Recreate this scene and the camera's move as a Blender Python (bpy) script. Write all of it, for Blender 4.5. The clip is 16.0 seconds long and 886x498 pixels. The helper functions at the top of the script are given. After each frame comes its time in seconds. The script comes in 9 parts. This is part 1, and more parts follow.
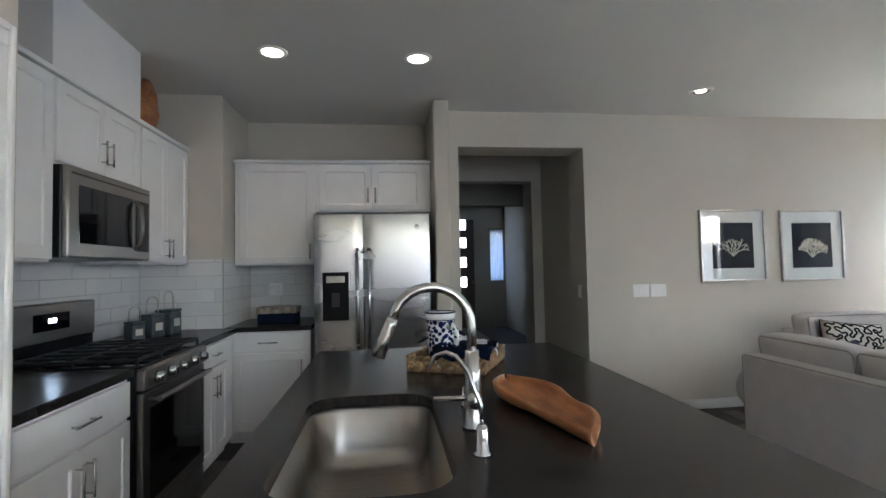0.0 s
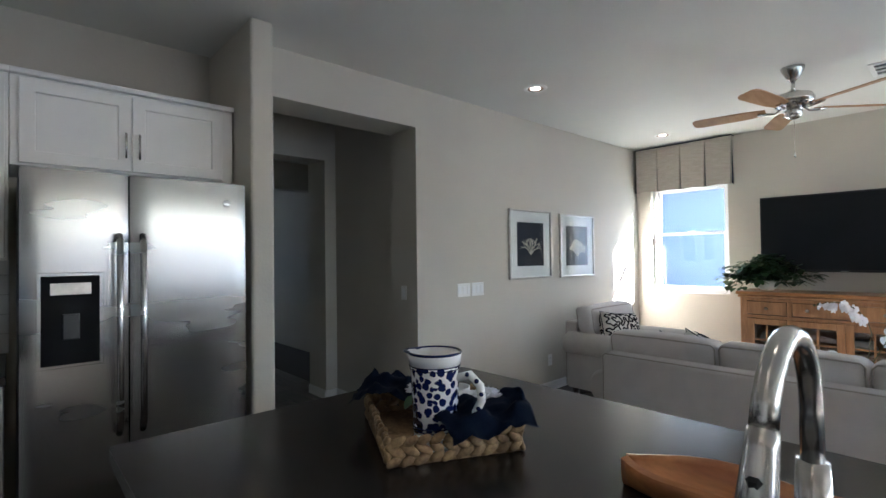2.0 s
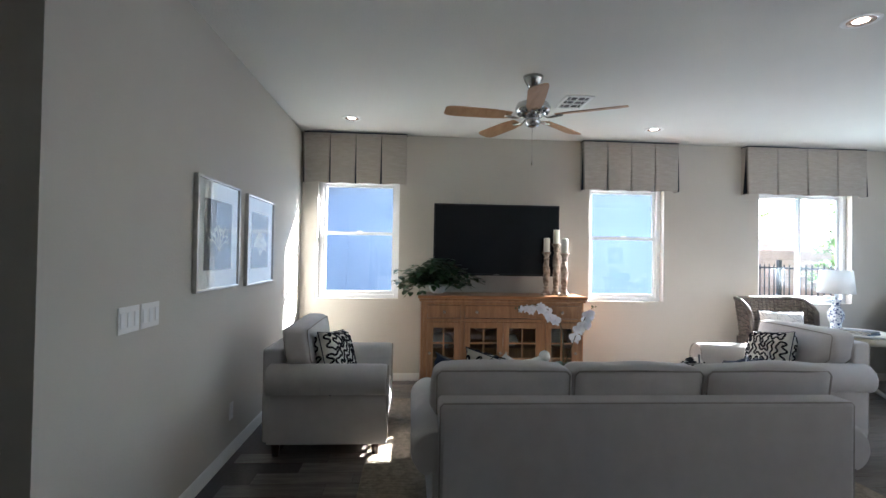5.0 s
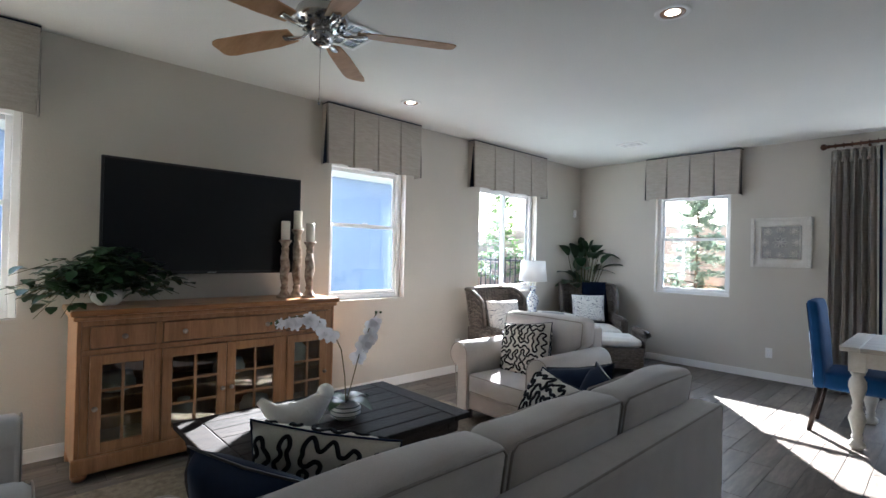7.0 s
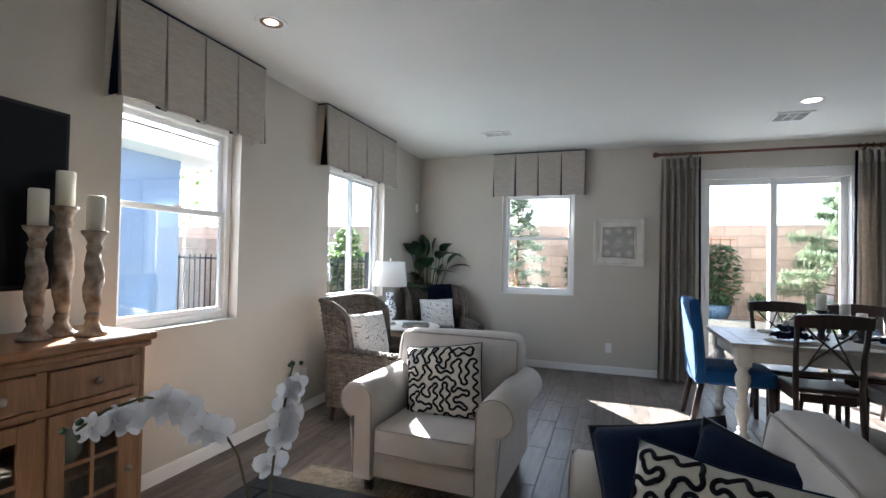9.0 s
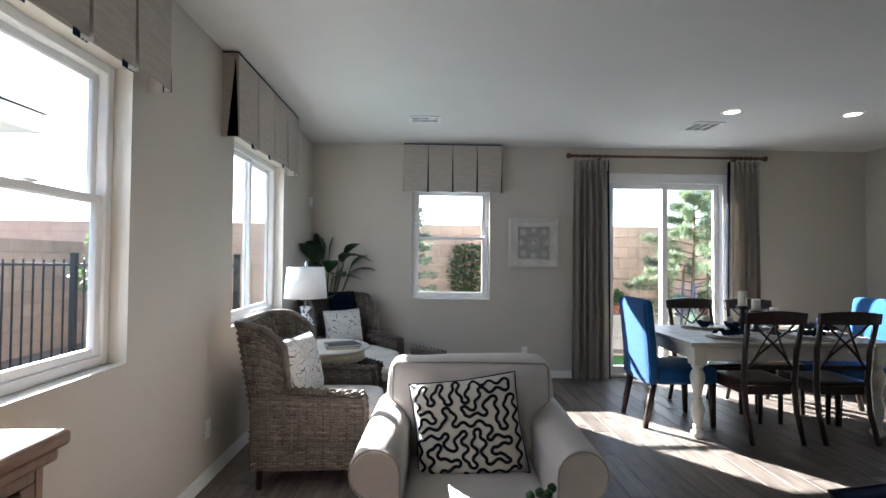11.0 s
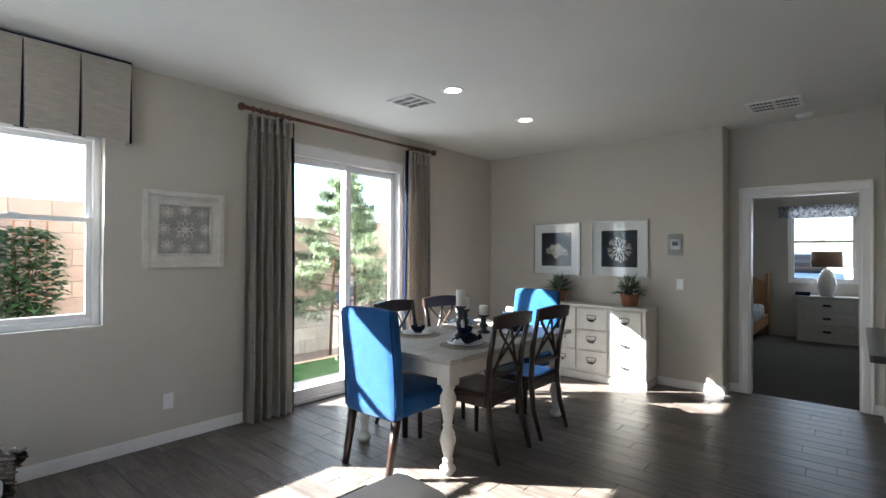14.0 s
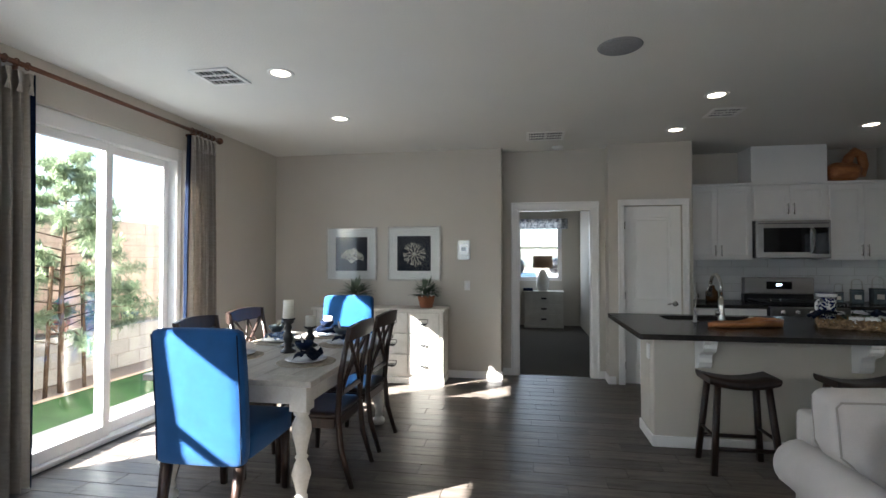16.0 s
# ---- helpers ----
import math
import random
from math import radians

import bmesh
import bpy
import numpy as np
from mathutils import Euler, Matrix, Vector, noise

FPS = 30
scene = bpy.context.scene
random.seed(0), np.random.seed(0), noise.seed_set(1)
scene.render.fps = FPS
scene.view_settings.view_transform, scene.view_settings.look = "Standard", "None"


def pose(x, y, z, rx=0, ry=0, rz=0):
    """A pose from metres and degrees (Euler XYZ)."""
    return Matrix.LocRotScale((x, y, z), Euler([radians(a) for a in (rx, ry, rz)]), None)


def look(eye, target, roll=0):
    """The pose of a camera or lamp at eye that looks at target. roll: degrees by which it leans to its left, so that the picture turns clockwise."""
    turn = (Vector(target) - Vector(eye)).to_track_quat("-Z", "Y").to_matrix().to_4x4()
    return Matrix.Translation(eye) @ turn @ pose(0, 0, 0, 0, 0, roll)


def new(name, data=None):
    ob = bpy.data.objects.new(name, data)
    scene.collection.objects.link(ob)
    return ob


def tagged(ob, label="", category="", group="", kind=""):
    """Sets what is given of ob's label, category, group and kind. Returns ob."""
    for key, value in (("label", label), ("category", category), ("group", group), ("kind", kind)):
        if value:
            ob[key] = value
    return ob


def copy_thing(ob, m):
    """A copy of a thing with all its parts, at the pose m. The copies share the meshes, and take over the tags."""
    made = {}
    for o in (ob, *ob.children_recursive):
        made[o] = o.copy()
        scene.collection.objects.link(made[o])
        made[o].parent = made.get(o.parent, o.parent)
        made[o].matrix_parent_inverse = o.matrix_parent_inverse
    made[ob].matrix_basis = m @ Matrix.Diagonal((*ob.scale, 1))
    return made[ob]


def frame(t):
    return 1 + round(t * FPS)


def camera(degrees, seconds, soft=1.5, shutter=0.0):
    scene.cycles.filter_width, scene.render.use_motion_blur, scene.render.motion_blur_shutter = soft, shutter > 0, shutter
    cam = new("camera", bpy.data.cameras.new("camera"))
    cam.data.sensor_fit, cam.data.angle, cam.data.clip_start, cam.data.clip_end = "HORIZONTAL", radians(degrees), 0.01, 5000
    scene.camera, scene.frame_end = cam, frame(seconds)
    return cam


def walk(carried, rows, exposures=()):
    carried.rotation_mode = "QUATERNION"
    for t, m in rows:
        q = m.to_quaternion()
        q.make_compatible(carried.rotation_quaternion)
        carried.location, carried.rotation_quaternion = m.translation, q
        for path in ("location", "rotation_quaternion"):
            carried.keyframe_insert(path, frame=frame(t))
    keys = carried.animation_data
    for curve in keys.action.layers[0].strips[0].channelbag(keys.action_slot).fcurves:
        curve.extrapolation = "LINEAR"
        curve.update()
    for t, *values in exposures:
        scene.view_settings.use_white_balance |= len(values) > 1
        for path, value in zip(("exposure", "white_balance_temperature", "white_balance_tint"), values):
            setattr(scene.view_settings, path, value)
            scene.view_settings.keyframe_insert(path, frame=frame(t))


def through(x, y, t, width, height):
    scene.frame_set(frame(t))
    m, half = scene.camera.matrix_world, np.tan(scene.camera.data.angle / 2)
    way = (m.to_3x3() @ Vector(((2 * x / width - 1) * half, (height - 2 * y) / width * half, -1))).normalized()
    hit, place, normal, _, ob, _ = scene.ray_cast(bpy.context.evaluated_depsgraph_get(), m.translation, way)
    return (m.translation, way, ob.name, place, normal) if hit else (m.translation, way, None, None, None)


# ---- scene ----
cam = camera(85.4, 16.0)
METRES, EYE, TILT, LEAN, TURN = 10.6, 1.41, 0.0, 0.0, -6.3
PATH = [
    (0, (0.064, 0.222, 1.343), (0.302, 2.207, 1.424), -1.2),
    (0.5, (-0.193, 0.478, 1.357), (0.378, 2.394, 1.425), -1.3),
    (1, (-0.422, 0.739, 1.386), (0.444, 2.541, 1.444), -1.2),
    (1.5, (-0.488, 1.085, 1.395), (0.635, 2.739, 1.436), -1.0),
    (2, (-0.521, 1.444, 1.395), (0.82, 2.928, 1.425), -0.7),
    (2.5, (-0.504, 1.808, 1.397), (1.07, 3.042, 1.418), -0.5),
    (3, (-0.391, 2.177, 1.414), (1.357, 3.148, 1.429), -0.1),
    (3.2, (-0.371, 2.288, 1.423), (1.421, 3.176, 1.433), -0.0),
    (5.3, (0.396, 3.291, 1.395), (2.365, 2.941, 1.418), 1.0),
    (5.5, (0.52, 3.338, 1.393), (2.457, 2.838, 1.409), 1.0),
    (6, (0.91, 3.394, 1.389), (2.717, 2.537, 1.408), 1.1),
    (6.5, (1.273, 3.467, 1.384), (2.931, 2.348, 1.409), 1.1),
    (7, (1.627, 3.442, 1.378), (3.088, 2.076, 1.398), 1.3),
    (7.5, (1.974, 3.365, 1.388), (3.234, 1.812, 1.414), 1.2),
    (8, (2.375, 3.312, 1.39), (3.431, 1.613, 1.421), 1.2),
    (8.5, (2.749, 3.185, 1.361), (3.59, 1.371, 1.396), 1.2),
    (11, (4.273, 2.483, 1.385), (4.205, 0.484, 1.43), 0.5),
    (11.5, (4.458, 2.341, 1.392), (4.089, 0.375, 1.436), 0.3),
    (12, (4.539, 2.068, 1.4), (3.861, 0.187, 1.435), 0.3),
    (12.5, (4.566, 1.772, 1.427), (3.614, 0.014, 1.449), 0.2),
    (13, (4.544, 1.453, 1.433), (3.335, -0.141, 1.456), 0.3),
    (13.5, (4.488, 1.091, 1.427), (3.09, -0.34, 1.446), 0.2),
    (14, (4.509, 0.733, 1.423), (2.992, -0.571, 1.442), 0.3),
    (14.5, (4.54, 0.437, 1.423), (2.905, -0.715, 1.449), 0.2),
    (15, (4.522, 0.206, 1.417), (2.749, -0.718, 1.446), 0.2),
    (15.5, (4.564, 0.065, 1.42), (2.675, -0.59, 1.457), 0.1),
    (16, (4.674, -0.038, 1.424), (2.702, -0.367, 1.465), 0.0),
]
walk(cam, [(t, look(eye, target, roll)) for t, eye, target, roll in PATH], exposures=[(0.0, 5.0, 5800, 9), (1.5, 5.05, 5650, 8), (3.0, 4.95, 5550, 8), (5.5, 4.25, 5500, 8), (8.5, 3.85, 5650, 8), (11.0, 3.5, 5750, 8), (13.0, 3.68, 5850, 8), (16.0, 3.86, 5950, 8)])

from mathutils.bvhtree import BVHTree

# ---- light ----
SUN = Vector((0.78, -1.0, 0.735)).normalized()
world = bpy.data.worlds.new("sky")
scene.world = world
world.use_nodes = True
wn = world.node_tree
sky = wn.nodes.new("ShaderNodeTexSky")
sky.sky_type = "NISHITA"
sky.sun_disc = False
sky.sun_elevation = math.asin(SUN.z)
sky.sun_rotation = math.atan2(SUN.x, SUN.y)
sky.air_density, sky.dust_density, sky.ozone_density = 1.0, 1.5, 1.0
wn.links.new(sky.outputs[0], wn.nodes["Background"].inputs[0])
wn.nodes["Background"].inputs[1].default_value = 0.05
sun = new("sun", bpy.data.lights.new("sun", "SUN"))
sun.data.energy, sun.data.angle, sun.data.color = 5.0, radians(0.6), (1.0, 0.93, 0.84)
sun.matrix_world = look(SUN * 20, (0, 0, 0))


def window_light(name, x, y, z, w, h, rz, watts, colour=(0.86, 0.93, 1.0)):
    ob = new(name, bpy.data.lights.new(name, "AREA"))
    ob.data.shape, ob.data.size, ob.data.size_y = "RECTANGLE", w, h
    ob.data.energy, ob.data.color = watts, colour
    ob.matrix_world = pose(x, y, z, 90, 0, rz)
    return ob


# area lamps added in the openings to stand in for sky light
for y, w, p in ((3.78, 0.80, 0.25), (0.715, 0.80, 0.55), (-1.465, 1.08, 1.1)):
    window_light("window_lamp", 5.615 + 0.05, y, 1.55, w, 1.2, 90, p)
window_light("window_lamp", 3.96, -3.177 - 0.05, 1.55, 0.78, 1.2, 0, 0.6)
window_light("window_lamp", 1.38, -3.177 - 0.03, 1.2, 1.40, 2.2, 0, 1.15)
window_light("window_lamp", -5.83, 0.305, 1.6, 0.85, 1.2, -90, 1.6)

# ---- materials ----
def material(name, colour, rough=0.5, metal=0.0, dark=None, grain=8.0, stretch=(1, 1, 1), bump=0.0, bump_scale=60.0,
             spec=0.5, fine=0.0, fine_scale=90.0, piece=0.0, coat=0.0, sheen=0.0, rough_var=0.0, detail=4.0, emit=0.0, island=False):
    """A surface: two scales of variation in colour, uneven gloss and fine relief."""
    m = bpy.data.materials.new(name)
    m.use_nodes = True
    n, l = m.node_tree.nodes, m.node_tree.links
    b = n["Principled BSDF"]
    b.inputs["Roughness"].default_value = rough
    b.inputs["Metallic"].default_value = metal
    b.inputs["Specular IOR Level"].default_value = spec
    b.inputs["Coat Weight"].default_value = coat
    b.inputs["Sheen Weight"].default_value = sheen
    tc = n.new("ShaderNodeTexCoord")
    mp = n.new("ShaderNodeMapping")
    mp.inputs["Scale"].default_value = stretch
    if piece:
        info = n.new("ShaderNodeObjectInfo")
        shift = n.new("ShaderNodeVectorMath")
        shift.operation = "MULTIPLY_ADD"
        if island:
            info = n.new("ShaderNodeNewGeometry")
        chance = info.outputs["Random Per Island" if island else "Random"]
        l.new(chance, shift.inputs[0])
        shift.inputs[1].default_value = (37.0, 53.0, 29.0)
        l.new(tc.outputs["Object"], shift.inputs[2])
        l.new(shift.outputs[0], mp.inputs["Vector"])
    else:
        l.new(tc.outputs["Object"], mp.inputs["Vector"])
    dark = dark or [c * 0.86 for c in colour]
    nz = n.new("ShaderNodeTexNoise")
    nz.inputs["Scale"].default_value, nz.inputs["Detail"].default_value = grain, detail
    l.new(mp.outputs[0], nz.inputs["Vector"])
    ramp = n.new("ShaderNodeValToRGB")
    ramp.color_ramp.elements[0].position, ramp.color_ramp.elements[1].position = 0.35, 0.65
    ramp.color_ramp.elements[0].color, ramp.color_ramp.elements[1].color = (*dark, 1), (*colour, 1)
    l.new(nz.outputs["Fac"], ramp.inputs["Fac"])
    out = ramp.outputs["Color"]
    if fine:
        nf = n.new("ShaderNodeTexNoise")
        nf.inputs["Scale"].default_value, nf.inputs["Detail"].default_value = fine_scale, 3
        l.new(mp.outputs[0], nf.inputs["Vector"])
        mx = n.new("ShaderNodeMix")
        mx.data_type, mx.blend_type = "RGBA", "OVERLAY"
        mx.inputs[0].default_value = fine
        l.new(out, mx.inputs[6])
        l.new(nf.outputs["Fac"], mx.inputs[7])
        out = mx.outputs[2]
    if piece:
        mr = n.new("ShaderNodeMapRange")
        mr.inputs["To Min"].default_value, mr.inputs["To Max"].default_value = 1 - piece, 1 + piece
        l.new(chance, mr.inputs["Value"])
        hs = n.new("ShaderNodeHueSaturation")
        l.new(mr.outputs[0], hs.inputs["Value"])
        l.new(out, hs.inputs["Color"])
        out = hs.outputs["Color"]
    l.new(out, b.inputs["Base Color"])
    if rough_var:
        rr = n.new("ShaderNodeMapRange")
        rr.inputs["To Min"].default_value, rr.inputs["To Max"].default_value = rough - rough_var, rough + rough_var
        l.new(nz.outputs["Fac"], rr.inputs["Value"])
        l.new(rr.outputs[0], b.inputs["Roughness"])
    if bump:
        nb = n.new("ShaderNodeTexNoise")
        nb.inputs["Scale"].default_value, nb.inputs["Detail"].default_value = bump_scale, 3
        l.new(mp.outputs[0], nb.inputs["Vector"])
        bp = n.new("ShaderNodeBump")
        bp.inputs["Strength"].default_value, bp.inputs["Distance"].default_value = bump, 0.01
        l.new(nb.outputs["Fac"], bp.inputs["Height"])
        l.new(bp.outputs[0], b.inputs["Normal"])
    if emit:
        b.inputs["Emission Color"].default_value = (*colour, 1)
        b.inputs["Emission Strength"].default_value = emit
    return m


def glass_material(name, colour=(1, 1, 1), rough=0.0, gloss=0.05):
    """Thin pane: clear with a weak reflection."""
    m = bpy.data.materials.new(name)
    m.use_nodes = True
    n, l = m.node_tree.nodes, m.node_tree.links
    n.remove(n["Principled BSDF"])
    tr, gl, mx = n.new("ShaderNodeBsdfTransparent"), n.new("ShaderNodeBsdfGlossy"), n.new("ShaderNodeMixShader")
    tr.inputs[0].default_value = (*colour, 1)
    gl.inputs["Roughness"].default_value = rough
    lw = n.new("ShaderNodeLayerWeight")
    lw.inputs[0].default_value = 0.5
    pw = n.new("ShaderNodeMath")
    pw.operation = "POWER"
    pw.inputs[1].default_value = 5.0
    l.new(lw.outputs["Facing"], pw.inputs[0])
    mul = n.new("ShaderNodeMath")
    mul.operation = "MULTIPLY_ADD"
    mul.inputs[1].default_value, mul.inputs[2].default_value = 0.5, gloss
    l.new(pw.outputs[0], mul.inputs[0])
    l.new(mul.outputs[0], mx.inputs[0])
    l.new(tr.outputs[0], mx.inputs[1])
    l.new(gl.outputs[0], mx.inputs[2])
    l.new(mx.outputs[0], n["Material Output"].inputs[0])
    return m


def thin_material(name, colour, dark, through, rough=0.6):
    """A thin sheet that lets some light through: petals, leaves, shades."""
    m = material(name, colour, rough, grain=12, dark=dark, piece=0.12, spec=0.3)
    n, l = m.node_tree.nodes, m.node_tree.links
    tr, mx = n.new("ShaderNodeBsdfTranslucent"), n.new("ShaderNodeMixShader")
    tr.inputs[0].default_value = (*colour, 1)
    mx.inputs[0].default_value = through
    l.new(n["Principled BSDF"].outputs[0], mx.inputs[1])
    l.new(tr.outputs[0], mx.inputs[2])
    l.new(mx.outputs[0], n["Material Output"].inputs[0])
    return m


def glow_material(name, colour, strength):
    m = bpy.data.materials.new(name)
    m.use_nodes = True
    b = m.node_tree.nodes["Principled BSDF"]
    b.inputs["Base Color"].default_value = (*colour, 1)
    b.inputs["Emission Color"].default_value = (*colour, 1)
    b.inputs["Emission Strength"].default_value = strength
    return m


WALL = material("wall_paint", (0.54, 0.505, 0.445), 0.7, grain=1.2, dark=(0.52, 0.485, 0.425), bump=0.14, bump_scale=70, spec=0.25)
CEIL = material("ceiling_paint", (0.73, 0.72, 0.68), 0.85, grain=1.5, dark=(0.71, 0.70, 0.66), bump=0.3, bump_scale=90, spec=0.2)
TRIM = material("white_trim", (0.80, 0.79, 0.77), 0.4, grain=3, dark=(0.77, 0.76, 0.74))
VINYL = material("white_vinyl", (0.82, 0.82, 0.82), 0.35, grain=3, dark=(0.79, 0.79, 0.79))
CABINET = material("white_cabinet_paint", (0.80, 0.79, 0.78), 0.42, grain=4, dark=(0.77, 0.76, 0.75), fine=0.05)
STONE = material("dark_brown_quartz", (0.030, 0.026, 0.024), 0.24, grain=40, dark=(0.020, 0.017, 0.016), fine=0.3, fine_scale=400, rough_var=0.05, spec=0.36)
STEEL = material("brushed_steel", (0.40, 0.395, 0.39), 0.27, 1.0, grain=1, dark=(0.38, 0.375, 0.37), stretch=(0.5, 0.5, 3), rough_var=0.03)
def brush(m, along=(1, 0, 0), amount=0.95):
    """Spreads a metal's gloss sideways, as vertical brushing does."""
    n, l = m.node_tree.nodes, m.node_tree.links
    vt = n.new("ShaderNodeVectorTransform")
    vt.vector_type, vt.convert_from, vt.convert_to = "VECTOR", "OBJECT", "WORLD"
    vt.inputs[0].default_value = along
    l.new(vt.outputs[0], n["Principled BSDF"].inputs["Tangent"])
    n["Principled BSDF"].inputs["Anisotropic"].default_value = amount


brush(STEEL)
RANGESTEEL = material("dark_brushed_steel", (0.25, 0.24, 0.23), 0.34, 1.0, grain=3, dark=(0.22, 0.21, 0.20), stretch=(0.5, 0.5, 3), rough_var=0.04)
brush(RANGESTEEL)
NICKEL = material("satin_nickel", (0.60, 0.59, 0.57), 0.24, 1.0, grain=20, dark=(0.5, 0.49, 0.47))
CHROME = material("chrome", (0.58, 0.58, 0.59), 0.08, 1.0, grain=20, dark=(0.7, 0.7, 0.7))
BLACK = material("black_plastic", (0.012, 0.012, 0.013), 0.3, grain=10, dark=(0.008, 0.008, 0.009))
IRON = material("black_cast_iron", (0.02, 0.02, 0.02), 0.55, grain=30, dark=(0.012, 0.012, 0.012), bump=0.3, bump_scale=200)
BLACKGLASS = material("black_glass", (0.006, 0.006, 0.007), 0.05, grain=5, dark=(0.005, 0.005, 0.006))
SCREEN = material("tv_screen", (0.008, 0.009, 0.011), 0.3, grain=3, dark=(0.006, 0.007, 0.009), spec=0.25)
SPLASH = material("white_splash_tile", (0.70, 0.71, 0.71), 0.18, grain=5, dark=(0.66, 0.67, 0.67), piece=0.04)
GROUT = material("pale_grout", (0.42, 0.42, 0.41), 0.9, grain=50, dark=(0.36, 0.36, 0.35))
FLOORTILE = material("wood_look_tile", (0.152, 0.129, 0.110), 0.38, grain=3.5, dark=(0.084, 0.070, 0.060), stretch=(9, 1, 1), fine=0.35, fine_scale=18, piece=0.22, bump=0.12, bump_scale=14, rough_var=0.08, spec=0.18)
FLOORTILE_FAR = material("wood_look_tile_rest", (0.152, 0.129, 0.110), 0.38, grain=3.5, dark=(0.084, 0.070, 0.060), stretch=(9, 1, 1), fine=0.35, fine_scale=18, piece=0.22, bump=0.12, bump_scale=14, rough_var=0.08, spec=0.18, island=True)
FLOORGROUT = material("dark_grout", (0.055, 0.048, 0.043), 0.8, grain=60, dark=(0.04, 0.035, 0.03))
CARPET = material("grey_carpet", (0.13, 0.115, 0.10), 1.0, grain=60, dark=(0.09, 0.08, 0.07), bump=0.6, bump_scale=200, spec=0.1)
RUG = material("jute_rug", (0.33, 0.28, 0.215), 0.95, grain=25, dark=(0.22, 0.185, 0.14), fine=0.3, fine_scale=220, bump=0.7, bump_scale=160, spec=0.1)
LINEN = material("greige_linen_upholstery", (0.55, 0.512, 0.485), 0.9, grain=9, dark=(0.51, 0.475, 0.45), fine=0.15, fine_scale=350, bump=0.25, bump_scale=420, spec=0.2, sheen=0.2)
LINENDARK = material("linen_piping", (0.36, 0.33, 0.30), 0.9, grain=30, spec=0.2)
NAVY = material("navy_velvet", (0.006, 0.014, 0.040), 0.85, grain=12, dark=(0.004, 0.010, 0.030), fine=0.2, fine_scale=250, spec=0.12, sheen=0.03)
BLUECLOTH = material("blue_linen", (0.010, 0.072, 0.215), 0.85, grain=9, dark=(0.008, 0.060, 0.185), fine=0.2, fine_scale=300, bump=0.3, bump_scale=380, spec=0.2, sheen=0.1)
DRAPE = material("taupe_linen_drape", (0.45, 0.41, 0.36), 0.9, grain=10, dark=(0.39, 0.355, 0.31), stretch=(1, 1, 6), fine=0.4, fine_scale=120, bump=0.2, bump_scale=200, spec=0.15)
PINE = material("honey_pine", (0.40, 0.21, 0.10), 0.42, grain=3.0, dark=(0.29, 0.145, 0.065), stretch=(9, 9, 0.9), fine=0.25, fine_scale=16, rough_var=0.08)
PINETOP = material("honey_pine_top", (0.40, 0.19, 0.075), 0.3, grain=3.0, dark=(0.28, 0.125, 0.046), stretch=(9, 0.9, 9), fine=0.25, fine_scale=16, rough_var=0.08)
DARKWOOD = material("espresso_wood", (0.034, 0.016, 0.010), 0.36, grain=5, dark=(0.016, 0.008, 0.005), stretch=(7, 7, 1), fine=0.3, fine_scale=25, rough_var=0.08)
COFFEEWOOD = material("distressed_dark_wood", (0.022, 0.017, 0.015), 0.62, grain=5, dark=(0.010, 0.008, 0.008), stretch=(9, 1, 9), fine=0.5, fine_scale=20, bump=0.5, bump_scale=18, rough_var=0.06, piece=0.2, spec=0.10)
WHITEWOOD = material("distressed_white_wood", (0.68, 0.655, 0.60), 0.5, grain=4, dark=(0.60, 0.575, 0.52), stretch=(2, 2, 2), fine=0.2, fine_scale=30, bump=0.15, bump_scale=30)
TABLEWOOD = material("whitewashed_plank", (0.50, 0.47, 0.42), 0.4, grain=3, dark=(0.38, 0.35, 0.31), stretch=(1, 9, 9), fine=0.3, fine_scale=22, piece=0.05, rough_var=0.08)
CANEWOOD = material("carved_whitewashed_wood", (0.46, 0.40, 0.335), 0.6, grain=18, dark=(0.19, 0.14, 0.105), fine=0.3, fine_scale=60)
TEAK = material("carved_teak", (0.42, 0.17, 0.055), 0.4, grain=5, dark=(0.27, 0.095, 0.030), stretch=(4, 1, 4), fine=0.35, fine_scale=22, rough_var=0.1)
RATTAN = material("grey_rattan", (0.155, 0.126, 0.102), 0.6, grain=14, dark=(0.075, 0.056, 0.042), fine=0.4, fine_scale=90, piece=0.4, island=True)
SEAGRASS = material("braided_seagrass", (0.37, 0.24, 0.12), 0.75, grain=30, dark=(0.17, 0.10, 0.05), fine=0.3, fine_scale=120, piece=0.15)
CREAM = material("cream_cotton", (0.66, 0.63, 0.57), 0.9, grain=12, dark=(0.6, 0.57, 0.51), fine=0.15, fine_scale=250, spec=0.2)
WAX = material("ivory_wax", (0.80, 0.77, 0.68), 0.5, grain=8, dark=(0.74, 0.71, 0.62))
PORCELAIN = material("white_porcelain", (0.80, 0.80, 0.80), 0.12, grain=6, dark=(0.76, 0.76, 0.76))
WHITECLAY = material("matt_white_ceramic", (0.74, 0.73, 0.70), 0.45, grain=10, dark=(0.66, 0.65, 0.62), bump=0.2, bump_scale=60)
LEAF = material("green_leaf", (0.040, 0.105, 0.026), 0.4, grain=9, dark=(0.016, 0.048, 0.014), piece=0.3)
DARKLEAF = material("deep_green_leaf", (0.024, 0.070, 0.022), 0.38, grain=9, dark=(0.010, 0.032, 0.012), piece=0.3)
PETAL = thin_material("white_petal", (0.84, 0.83, 0.85), (0.78, 0.77, 0.80), 0.45)
STEM = material("brown_green_stem", (0.09, 0.085, 0.03), 0.6, grain=12)
TERRACOTTA = material("terracotta", (0.34, 0.13, 0.06), 0.8, grain=10, dark=(0.26, 0.095, 0.045))
